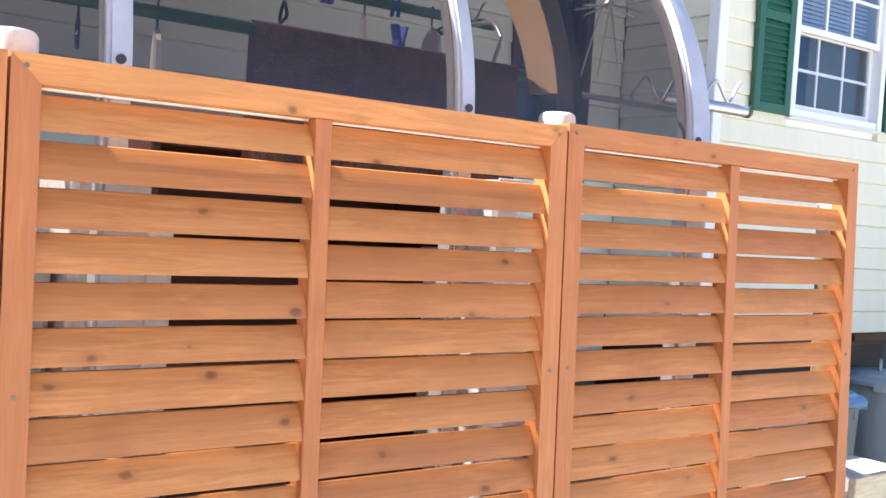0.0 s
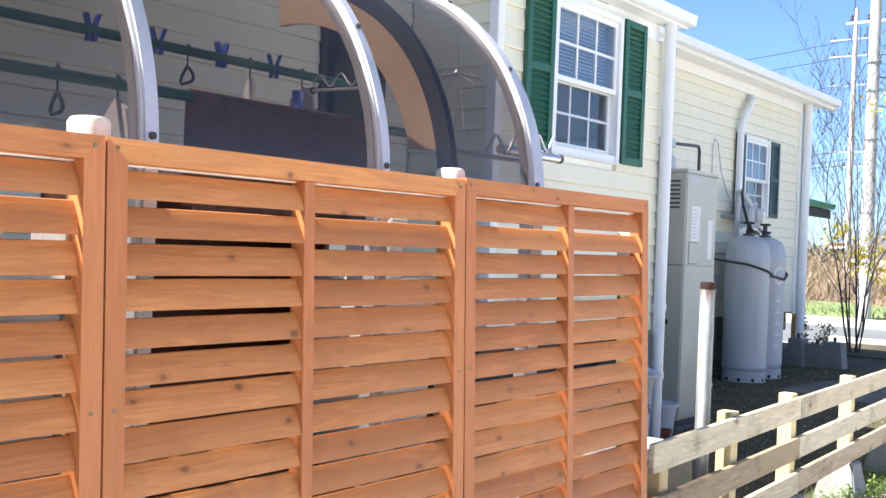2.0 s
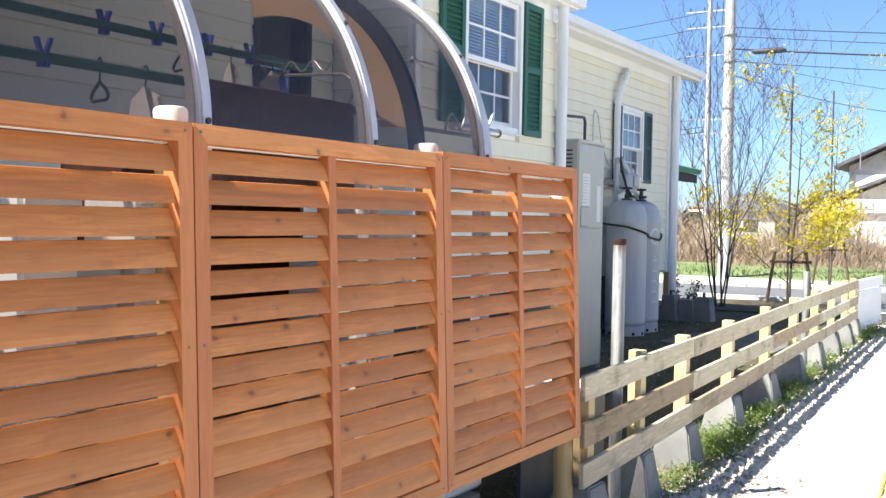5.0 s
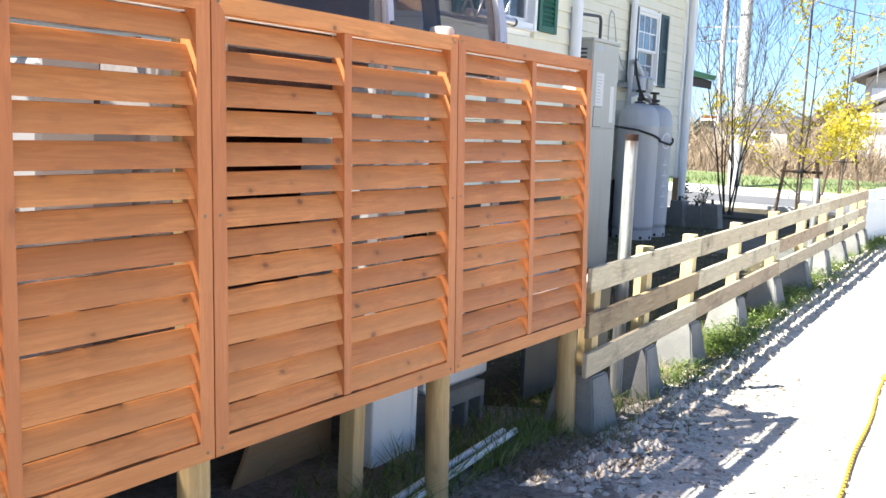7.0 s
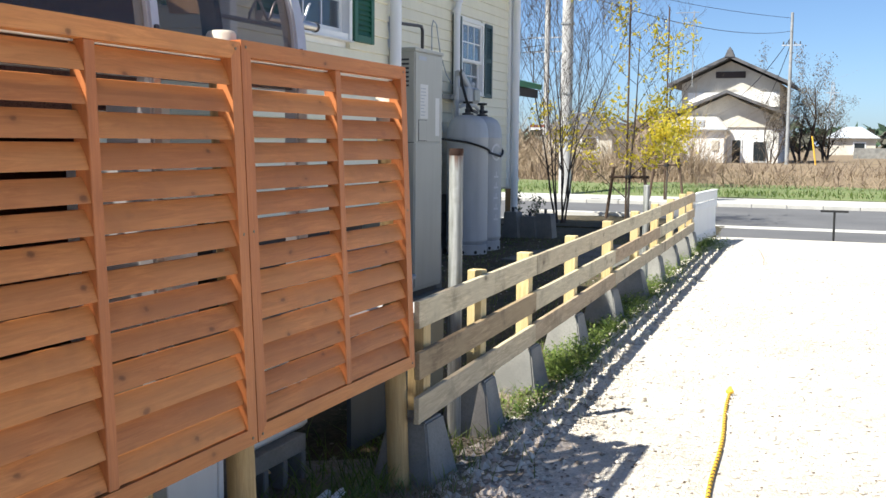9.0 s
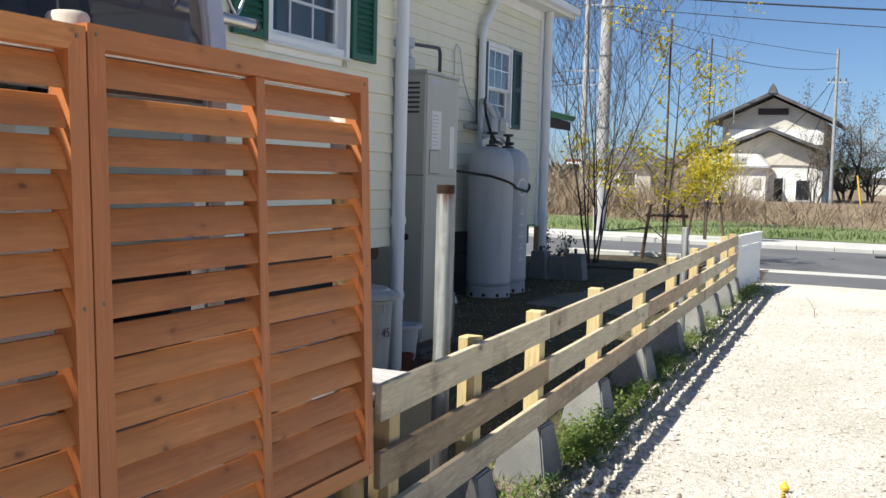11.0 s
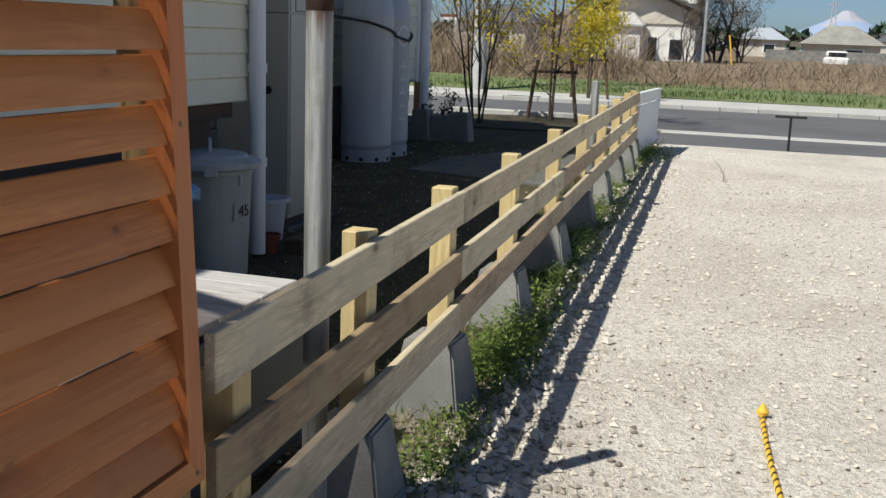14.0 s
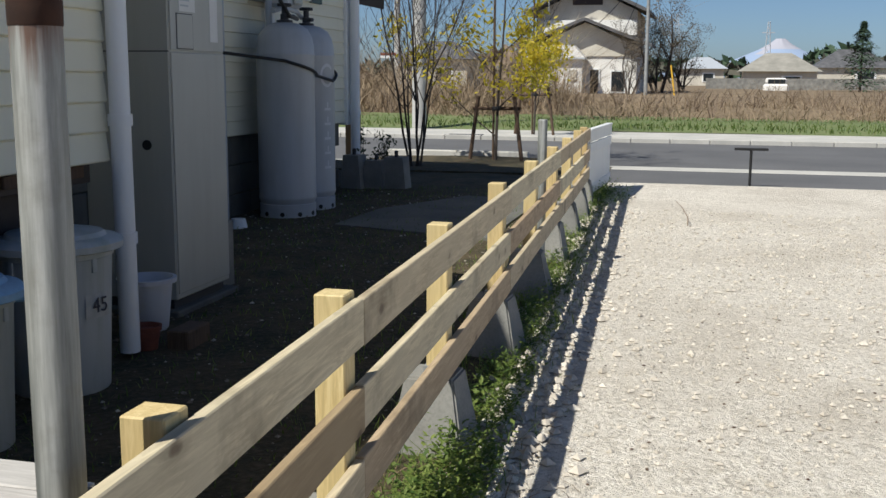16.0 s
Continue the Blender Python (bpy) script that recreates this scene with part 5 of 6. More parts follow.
part("bracket", box((-0.16, 0.1, 0.1), (0.3, 0.21, 0.14)), M_GALV, reg)
hose = thing("gas_hose", "black rubber hose from the cylinder valve", "hose", (0, 0, 0))
part("hose", tube([(9.08, 2.07, 1.585), (8.98, 2.0, 1.56), (8.8, 1.98, 1.57), (8.7, 2.0, 1.66), (8.72, 2.05, 1.80), (8.85, 2.12, 1.92), (9.02, 2.18, 1.96)], 0.013, 8), M_BLACK, hose, "", True)
chain = thing("safety_strap", "black safety cable looped round the gas cylinders", "strap", (0, 0, 0))
cp = [(8.5, 2.40, 1.34)]
for i in range(9):
    a = radians(200 + 12 * i)
    cp.append((9.10 + 0.212 * math.cos(a), 2.14 + 0.212 * math.sin(a), 1.285 - 0.012 * i))
for i in range(8):
    a = radians(262 + 12 * i)
    cp.append((9.55 + 0.212 * math.cos(a), 2.16 + 0.212 * math.sin(a), 1.17 - 0.004 * (i - 4) ** 2 * 0.3 + 0.012 * i))
part("cable", tube(cp, 0.011, 8), M_BLACK, chain, "", True)
cond = thing("conduit", "grey plastic conduit pipes rising to the gas regulator", "conduit", (0, 0, 0))
part("pipe", tube([(8.45, 2.36, 0.2), (8.45, 2.36, 1.60)], 0.03, 12), M_PIPEWHITE, cond, "", True)
part("pipe", tube([(8.62, 2.38, 0.18), (8.62, 2.38, 1.75)], 0.02, 12), M_TANK, cond, "", True)
part("elbow", lathe([(0.055, 0), (0.06, 0.08), (0.045, 0.14)], 14), M_PIPEWHITE, cond, "", True, (8.42, 2.2, 0.14))
moved([tank_a, tank_b, gas_pad, reg, hose, chain, cond], (9.10, 2.14, 0.20), (10.64, 2.93, -0.055), 1.28)
solo("yard_slab", prism([(9.7, 0.9), (12.3, 0.9), (12.5, 1.7), (11.2, 2.25), (10.1, 2.3)], "z", -0.1, -0.015), M_PAD, "flat grey concrete slab let into the soil", "concrete slab")

# ---- bins and small things by the house ----
def bin_can(x, y, z, r, h, body_mat, lid_mat, label, turn, number=True, lid=True, face=-155.0):
    root = thing("waste_bin", label, "waste bin", (x, y, z), "waste bins", "", turn)
    part("body", lathe([(r * 0.80, 0), (r * 0.82, 0.012), (r * 0.86, h * 0.35), (r * 0.93, h * 0.9), (r * 0.935, h * 0.905), (r * 0.96, h * 0.91), (r * 0.965, h * 0.97), (r * 0.98, h)], 36), body_mat, root, "", True)
    if lid:
        l = part("lid", lathe([(r * 1.08, h - 0.03), (r * 1.13, h - 0.025), (r * 1.14, h), (r * 1.06, h + 0.015), (r * 0.86, h + 0.022), (r * 0.80, h + 0.038), (r * 0.5, h + 0.05), (r * 0.2, h + 0.053)], 36), lid_mat, root, "", True)
        part("lid_handle", tube([(-0.075, 0, h + 0.045), (-0.07, 0, h + 0.095), (-0.05, 0, h + 0.105), (0.05, 0, h + 0.105), (0.07, 0, h + 0.095), (0.075, 0, h + 0.045)], 0.009, 8), lid_mat, l, "", True)
    else:
        part("rubbish_bag", lathe([(r * 0.9, h - 0.03), (r * 0.7, h + 0.06), (r * 0.3, h + 0.08)], 20), M_DARKGREY, root, "dark bag of rubbish", True)
    for s in (-1, 1):
        part("clamp", box((s * r * 1.0 - 0.03, -0.035, h - 0.06), (s * r * 1.0 + 0.03, 0.035, h + 0.004), 0.008), lid_mat, root)
    for k in range(4):
        a = radians(45 + 90 * k)
        part("rib", box((-0.006, -0.012, 0), (0.006, 0.012, 0.07), 0.002), body_mat, root, "", False, (r * 0.925 * math.cos(a), r * 0.925 * math.sin(a), h * 0.82), (0, 0, math.degrees(a)))
    if number:
        rr = r * 0.895
        for ang in (face - turn,):
            a = radians(ang)
            bm = bmesh.new()
            n, half = 6, 0.062 / rr
            rows = [[bm.verts.new(((rr + 0.006) * math.cos(a + half * (2 * i / n - 1)), (rr + 0.006) * math.sin(a + half * (2 * i / n - 1)), zz)) for zz in (h * 0.52, h * 0.68)] for i in range(n + 1)]
            for p, q in zip(rows, rows[1:]):
                bm.faces.new((p[0], q[0], q[1], p[1]))
            part("volume_label", bm, M_LABEL, root, "pale label with 45 printed in black")
            part("lettering", text_mesh("45", 0.082), M_PRINT, root, "black figures 45", False, ((rr + 0.0115) * math.cos(a), (rr + 0.0115) * math.sin(a), h * 0.60), (90, 0, ang + 90))
    return root


bin_can(4.80, 1.68, -0.035, 0.20, 0.545, M_BINGREY, M_BLUELID, "grey plastic waste bin with a faded blue lid", -40, True, True, -160.0)
bin_can(5.50, 1.77, -0.035, 0.228, 0.60, M_BIN, M_BIN, "grey plastic waste bin with a matching grey lid", 30, True, True, -100.0)
bin_can(4.22, 1.60, -0.035, 0.205, 0.50, M_BIN, M_BLUELID, "open grey-blue plastic waste bin full of rubbish", 10, False, False)
bk = thing("wash_tub", "pale plastic tub with a wide rim on the soil", "tub", (6.45, 1.93, -0.035))
part("bowl", lathe([(0.085, 0), (0.098, 0.02), (0.122, 0.24), (0.143, 0.245), (0.145, 0.268), (0.127, 0.27), (0.117, 0.25), (0.09, 0.05)], 30), M_BLIND, bk, "", True)
pot = thing("flower_pot", "small terracotta flower pot beside the bins", "flower pot", (6.10, 1.74, -0.03))
part("bowl", lathe([(0.05, 0), (0.064, 0.09), (0.07, 0.092), (0.073, 0.115), (0.062, 0.115), (0.058, 0.095)], 20), M_POTRED, pot, "", True)
solo("brick", box((6.12, 1.54, -0.05), (6.34, 1.65, 0.06), 0.006), M_STAKE, "weathered dark brown brick lying on the soil", "brick")
step = thing("plank_step", "low step box with weathered grey plank top", "step", (2.50, 0.36, 0.0))
for k in range(9):
    part("plank", box((0.115 * k, 0, 0.482), (0.115 * k + 0.108, 0.46, 0.508), 0.003), M_GREYWOOD, step)
part("front_board", box((0.0, -0.02, 0.02), (1.03, 0.0, 0.47)), M_NAVYGREY, step, "grey painted side board")
part("side_board", box((1.03, 0.0, 0.02), (1.05, 0.45, 0.47)), M_TANK, step)
for xx in (0.03, 0.95):
    part("leg", box((xx, 0.39, -0.03), (xx + 0.05, 0.44, 0.482)), M_PLY, step)
part("offcut", box((0.06, 0.05, 0.509), (0.26, 0.16, 0.535), 0.002), M_PLY, step, "loose brown wood offcut")
blk = [(13.02, 3.12, 0.26, 0.34), (13.08, 2.88, 0.27, 0.28), (13.12, 2.66, 0.30, 0.32)]
for x, y, w, h in blk:
    st = thing("stone_block", "grey concrete garden block at the house corner", "concrete block", (x, y, 0), "garden blocks", "", random.uniform(-8, 8))
    part("block", prism([(-w / 2, G - 0.05), (w / 2, G - 0.05), (w * 0.36, h), (-w * 0.36, h)], "x", -0.1, 0.1), M_CONC, st)
    part("knob", lathe([(0.02, h - 0.005), (0.022, h + 0.06), (0.012, h + 0.07)], 10), M_DARKGREY, st)

# ---- lot edge things ----
tpost = thing("t_shaped_post", "black T-shaped metal post at the lot edge", "post", (14.62, -1.20, -0.08))
part("upright", tube([(0, 0, 0), (0, 0, 0.46)], 0.016, 10), M_BLACK, tpost)
part("crossbar", box((-0.025, -0.19, 0.455), (0.025, 0.19, 0.485), 0.004), M_BLACK, tpost)
rope = thing("lane_rope", "yellow and black twisted rope lying on the gravel", "rope", (0, 0, 0))
RP = [(1.2, -1.22), (2.3, -1.15), (3.15, -1.09), (3.8, -1.04), (4.40, -0.99)]
for ph, mt in ((0, M_ROPE_Y), (2.09, M_ROPE_Y), (4.19, M_ROPE_K)):
    pts = []
    for a, b in zip(RP, RP[1:]):
        n = int((b[0] - a[0]) / 0.008)
        for i in range(n):
            t = i / n
            x, y = a[0] + (b[0] - a[0]) * t, a[1] + (b[1] - a[1]) * t
            w = x * 130 + ph
            pts.append((x, y + 0.005 * math.cos(w) + 0.006 * math.sin(x * 5), G + 0.011 + 0.005 * math.sin(w)))
    part("strand", tube(pts, 0.0052, 6), mt, rope, "", True)
part("end_knot", lathe([(0.008, -0.012), (0.02, -0.006), (0.022, 0.006), (0.012, 0.018), (0.006, 0.032)], 12), M_ROPE_Y, rope, "yellow knotted end", True, (4.42, -0.99, G + 0.02))
twig = thing("dry_stalk", "thin dry stalk standing in the gravel", "plant", (0, 0, 0))
part("stalk", tube([(10.95, -0.57, G - 0.02), (11.0, -0.57, 0.03), (11.1, -0.52, 0.1), (11.3, -0.45, 0.14)], [0.006, 0.005, 0.004, 0.002], 6), M_TWIG, twig)

# ---- loose stones ----
def stones(count, region, size, seed):
    rng = np.random.default_rng(seed)
    base = np.array([(1, 0, 0), (-1, 0, 0), (0, 1, 0), (0, -1, 0), (0, 0, 1), (0, 0, -1)], float)
    fc = [(0, 2, 4), (2, 1, 4), (1, 3, 4), (3, 0, 4), (2, 0, 5), (1, 2, 5), (3, 1, 5), (0, 3, 5)]
    verts, faces = [], []
    for i in range(count):
        x, y, z = region(rng)
        s = size(rng)
        v = base * s * rng.uniform(0.55, 1.15, (6, 3)) * np.array([1, 1, 0.62])
        a = rng.uniform(0, 6.28)
        c, d = math.cos(a), math.sin(a)
        v = np.stack([v[:, 0] * c - v[:, 1] * d, v[:, 0] * d + v[:, 1] * c, v[:, 2]], 1) + (x, y, z + s * 0.22)
        k = len(verts)
        verts += v.tolist()
        faces += [(p + k, q + k, r + k) for p, q, r in fc]
    return verts, faces


def near_lot(rng):
    x = 2.0 + 10.0 * rng.random() ** 1.5
    y = -3.4 * rng.random() ** 1.1 + 0.02
    return x, y, lot_z(x, y)


heap("loose_gravel", *stones(30000, near_lot, lambda r: 0.003 + 0.019 * r.random() ** 7, 3), M_STONE, "loose pale gravel stones scattered over the lot", "gravel")


heap("lot_lumps", *stones(650, near_lot, lambda r: 0.010 + 0.020 * r.random() ** 2, 19), M_STONE, "larger broken stones lying on the gravel", "stones")
heap("lot_debris", *stones(1500, near_lot, lambda r: 0.003 + 0.008 * r.random() ** 2, 17), M_STAKE, "dark bits of twig and bark on the gravel", "debris")


def edge_strip(rng):
    x = 1.6 + 12.5 * rng.random() ** 1.3
    y = fence_y(x) - 0.22 + 0.09 * rng.standard_normal()
    return x, y, lot_z(x, y) if y < 0.2 else G


heap("edge_stones", *stones(6000, edge_strip, lambda r: 0.006 + 0.032 * r.random() ** 3, 4), M_STONE, "heaped pale stones along the foot of the fence", "stones")


def litter_strip(rng):
    x = 3.2 + 9.5 * rng.random()
    y = fence_y(x) + 0.25 + 2.7 * rng.random()
    return x, y, garden_z(x, y)


heap("soil_pebbles", *stones(2600, litter_strip, lambda r: 0.004 + 0.016 * r.random() ** 3, 5), M_DIRT, "small pebbles and litter on the soil", "pebbles")

dirt = bmesh.new()
rows = []
for x in span(0.2, 4.6, 0.1):
    lo = -0.42 - 0.22 * noise.noise((x * 1.1, 2, 0)) - 0.12 * noise.noise((x * 4, 7, 0)) + 0.45 * smooth01((x - 2.3) / 1.6)
    far = 0.95 - 0.75 * smooth01((x - 2.0) / 0.8)
    rows.append([dirt.verts.new((x, y, (max(lot_z(x, y), garden_z(x, y)) if y > 0.05 else lot_z(x, y)) + 0.007 + 0.012 * noise.noise((x * 6, y * 6, 2)))) for y in [lo + (far - lo) * k / 12 for k in range(13)]])
for a, b in zip(rows, rows[1:]):
    for k in range(12):
        dirt.faces.new((a[k], b[k], b[k + 1], a[k + 1]))
solo("dirt_strip", dirt, M_DIRT, "trodden brown dirt along the foot of the deck", "dirt", "", "structure", True)
heap("dirt_litter", *stones(2600, lambda r: (lambda x: (x, -0.12 + 0.26 * r.standard_normal(), G))(0.6 + 3.6 * r.random()), lambda r: 0.004 + 0.018 * r.random() ** 3, 8), M_DIRT, "clods and small stones on the trodden dirt", "litter")

heap("pale_pebbles", *stones(350, litter_strip, lambda r: 0.003 + 0.012 * r.random() ** 2, 18), M_STONE, "scattered pale pebbles on the soil", "pebbles")

# ---- plants ----
def blades(count, place, height, width, seed, lean=0.5, patchy=0.0):
    rng = np.random.default_rng(seed)
    verts, faces = [], []
    for i in range(count):
        x, y, z = place(rng)
        h, w = height(rng), width * rng.uniform(0.6, 1.4)
        h *= 1 + patchy * (noise.noise((x * 0.3, y * 0.45, 6)) + 0.6 * noise.noise((x * 0.9, y * 1.4, 9)))
        a, b = rng.uniform(0, 6.28), rng.uniform(0, 6.28)
        lx, ly = lean * h * math.cos(b) * rng.random(), lean * h * math.sin(b) * rng.random()
        dx, dy = w * math.cos(a), w * math.sin(a)
        k = len(verts)
        verts += [(x - dx, y - dy, z), (x + dx, y + dy, z), (x + dx * 0.8 + lx * 0.35, y + dy * 0.8 + ly * 0.35, z + h * 0.55),
                  (x - dx * 0.8 + lx * 0.35, y - dy * 0.8 + ly * 0.35, z + h * 0.55), (x + lx, y + ly, z + h)]
        faces += [(k, k + 1, k + 2, k + 3), (k + 3, k + 2, k + 4)]
    return verts, faces


CLUMPS = [(4.45, 0.0, 0.2), (3.85, 0.0, 0.17), (3.55, 0.0, 0.16), (12.9, -0.1, 0.34), (12.45, -0.1, 0.30), (4.75, -0.03, 0.16), (4.9, 0.02, 0.2), (5.1, -0.02, 0.16), (4.55, 0.08, 0.12), (5.6, 0.02, 0.15), (5.9, 0.04, 0.18), (6.2, 0.02, 0.14), (6.75, 0.04, 0.18), (7.1, 0.05, 0.2), (7.5, 0.07, 0.18),
          (8.0, 0.05, 0.2), (8.4, 0.08, 0.2), (8.9, 0.05, 0.18), (9.5, 0.08, 0.25), (10.2, 0.1, 0.22), (10.9, 0.12, 0.2), (11.6, 0.1, 0.25), (12.2, 0.1, 0.2), (12.9, 0.05, 0.22), (13.2, 0.0, 0.2), (13.5, 0.05, 0.18)]


def in_clump(rng):
    c = CLUMPS[int(rng.integers(len(CLUMPS)))]
    a, r = rng.uniform(0, 6.28), c[2] * math.sqrt(rng.random())
    x = c[0] + 1.3 * r * math.cos(a)
    y = fence_y(x) - 0.09 + 0.5 * c[1] + 0.75 * r * math.sin(a)
    return x, y, G - 0.03


def weeds(count, seed):
    """Leafy stems: short stalks with pairs of small pointed leaves."""
    rng = np.random.default_rng(seed)
    verts, faces = [], []
    for i in range(count):
        x, y, z = in_clump(rng)
        h = rng.uniform(0.06, 0.23) * (0.5 if x < 4.15 else 0.85 if x < 5.2 else 0.6 if x < 12 else 0.9)
        lx, ly = 0.35 * h * rng.standard_normal(), 0.35 * h * rng.standard_normal()
        n = int(h / 0.017)
        for j in range(n):
            t = (j + 0.5) / n
            px, py, pz = x + lx * t * t, y + ly * t * t, z + h * t
            a = rng.uniform(0, 6.28)
            L, w = rng.uniform(0.018, 0.05) * (1.1 - 0.5 * t), rng.uniform(0.004, 0.009)
            ux, uy = math.cos(a), math.sin(a)
            up = rng.uniform(-0.2, 0.8) * L
            k = len(verts)
            verts += [(px, py, pz), (px + ux * L * 0.5 - uy * w, py + uy * L * 0.5 + ux * w, pz + up * 0.6), (px + ux * L, py + uy * L, pz + up),
                      (px + ux * L * 0.5 + uy * w, py + uy * L * 0.5 - ux * w, pz + up * 0.6)]
            faces.append((k, k + 1, k + 2, k + 3))
    return verts, faces


heap("weeds", *weeds(2900, 11), M_GRASS, "bright green leafy weeds growing along the fence foot", "weeds")


def fence_grass(rng):
    x = 2.2 + 11 * rng.random() ** 1.2
    y = fence_y(x) - 0.02 + 0.14 * rng.standard_normal()
    return x, y, G - 0.03


heap("fence_grass", *blades(5200, fence_grass, lambda r: r.uniform(0.03, 0.12), 0.0022, 12, 1.1), M_GRASS, "thin green grass along the fence foot", "grass")
heap("dry_grass_tufts", *blades(1000, lambda r: (3.6 + 1.4 * r.random(), 0.02 + 0.17 * r.standard_normal(), G - 0.02), lambda r: r.uniform(0.02, 0.08), 0.002, 13, 2.2), M_DRY, "pale dry grass lying between the footings", "dry grass")


heap("garden_weeds", *blades(9000, lambda r: (lambda x: (x, fence_y(x) + 0.12 + 2.6 * r.random() ** 1.2, G - 0.005))(3.3 + 10 * r.random()), lambda r: r.uniform(0.0, 0.06), 0.0028, 16, 0.9), M_GRASS, "sparse small weeds on the shaded soil", "weeds")


def deck_grass(rng):
    x = 0.9 + 2.0 * rng.random()
    return x, 0.02 + 0.22 * abs(rng.standard_normal()), G - 0.02


heap("deck_grass", *blades(1600, deck_grass, lambda r: r.uniform(0.04, 0.17), 0.0028, 14, 1.5), M_GRASS, "long green grass under the deck edge", "grass")
heap("deck_dry_grass", *blades(1500, lambda r: (1.6 + 0.9 * r.random(), -0.08 + 0.14 * r.standard_normal(), G - 0.01), lambda r: r.uniform(0.02, 0.06), 0.002, 15, 3.0), M_DRY, "dry straw lying beside the deck", "dry grass")


def branchy(base, height, stems, spread, seed, radius, levels=3, lean=0.12, split=False):
    rng = random.Random(seed)
    bm = bmesh.new()
    tips, trunks = [], []

    def grow(p, d, length, r, level):
        n = 5 if level else 8
        pts, rad = [p.copy()], [r]
        for i in range(n):
            w = 0.03 if level == 0 and stems == 1 else 0.09
            d = (d + Vector((rng.gauss(0, w), rng.gauss(0, w), 0.05 + (0.06 if level else 0)))).normalized()
            p = p + d * (length / n)
            pts.append(p.copy())
            rad.append(r * (1 - 0.8 * (i + 1) / n))
            if level < levels and i >= (0 if stems == 1 else 1):
                for _ in range(1 if rng.random() < 0.75 else 2):
                    a = rng.uniform(0, 6.28)
                    side = (Vector((math.cos(a), math.sin(a), 0)) * spread + d * 0.9).normalized()
                    grow(p.copy(), side, length * rng.uniform(0.28, 0.5), max(0.0035, rad[-1] * 0.55), level + 1)
        if level >= 1:
            tips.extend(pts[2:])
        add_tube(trunks[-1] if level == 0 and trunks else bm, pts, rad, 6 if level < 2 else 4, False)

    for s in range(stems):
        if split:
            trunks.append(bmesh.new())
        a = 6.28 * s / max(1, stems) + rng.uniform(-0.4, 0.4)
        k = lean * rng.uniform(0.5, 1.5) if stems > 1 else 0.01
        d = Vector((math.cos(a) * k, math.sin(a) * k, 1)).normalized()
        grow(Vector(base) + Vector((math.cos(a), math.sin(a), 0)) * (0.07 if stems > 1 else 0), d, height * rng.uniform(0.75, 1.0), radius * rng.uniform(0.7, 1.1), 0)
    return (bm, tips, trunks) if split else (bm, tips)


def leaves(tips, per, size, spread, seed, keep):
    rng = np.random.default_rng(seed)
    verts, faces = [], []
    for p in tips:
        if not keep(p, rng):
            continue
        for _ in range(per):
            c = np.array(p) + rng.standard_normal(3) * spread
            u = rng.standard_normal(3)
            u /= np.linalg.norm(u)
            v = np.cross(u, rng.standard_normal(3))
            v /= np.linalg.norm(v)
            s = size * rng.uniform(0.6, 1.3)
            k = len(verts)
            verts += [(c - u * s).tolist(), (c + v * s * 0.45).tolist(), (c + u * s).tolist(), (c - v * s * 0.45).tolist()]
            faces.append((k, k + 1, k + 2, k + 3))
    return verts, faces


bare = thing("bare_tree", "leafless multi-stemmed young tree by the road", "tree", (15.9, 3.22, -0.06))
bm, _t, stems = branchy((0, 0, 0), 3.9, 8, 0.7, 21, 0.017, 3, 0.15, True)
for st in stems:
    part("stem", st, M_BARK, bare, "", True)
part("crown", bm, M_BARK, bare, "crown of fine bare twigs", True)


def yellow_tree(x, y, z, h, seed, label, leaf_lo, leaf_hi, sparse, spread=1.3):
    root = thing("yellow_tree", label, "tree", (x, y, z), "street trees")
    bm, tips = branchy((0, 0, 0), h, 1, spread, seed, 0.030, 3)
    part("trunk", bm, M_BARK, root, "", True)
    def leafy(p, r):
        clump = 0.5 + 0.5 * noise.noise((p.x * 2.6 + seed, p.y * 2.6, p.z * 2.6))
        low = leaf_lo < p.z < leaf_hi
        return r.random() < (1.35 * max(0.0, clump - 0.36) if low else sparse * (3.0 if clump > 0.62 else 0.2))

    v, f = leaves(tips, 15, 0.05, 0.11, seed + 1, leafy)
    heap("crown", v, f, M_YELLOWLEAF, "clusters of small yellow leaves", "", "stuff", root)
    part("tall_stake", tube([(0.06, 0.05, 0), (0.06, 0.05, h * 0.98)], 0.018, 8), M_STAKE, root, "dark tall stake")
    fr = thing("tree_support", "dark timber support frame tied to a young tree", "tree support", (x, y, z), "tree supports")
    for s in (-1, 1):
        part("leg", tube([(0.1 * s, 0.42 * s, 0), (0.04 * s, 0.28 * s, 0.98)], 0.03, 8), M_STAKE, fr)
        part("leg_top", tube([(0.04 * s, 0.28 * s, 0.97), (0.04 * s, 0.28 * s, 1.0)], 0.034, 8), M_STAKE, fr)
    part("crossbar", tube([(0.05, -0.36, 0.82), (0.05, 0.36, 0.82)], 0.025, 8), M_STAKE, fr)
    part("tie", lathe([(0.06, 0.79), (0.065, 0.82), (0.06, 0.85)], 10), M_BLACK, fr)
    return root


yellow_tree(17.25, 2.36, -0.08, 4.2, 31, "young street tree with yellow leaves and a stake", 0.95, 2.35, 0.016)
yellow_tree(23.6, 2.82, 0.02, 4.6, 41, "young street tree with yellow-green leaves and a stake", 0.95, 2.2, 0.014, 0.8)
gp = thing("marker_post", "short grey steel pipe post standing behind the board fence", "post", (8.65, 0.33, G - 0.06))
part("shaft", lathe([(0.03, 0), (0.03, 1.03), (0.026, 1.035), (0.022, 1.0)], 18), M_PIPESTEEL, gp, "", True)
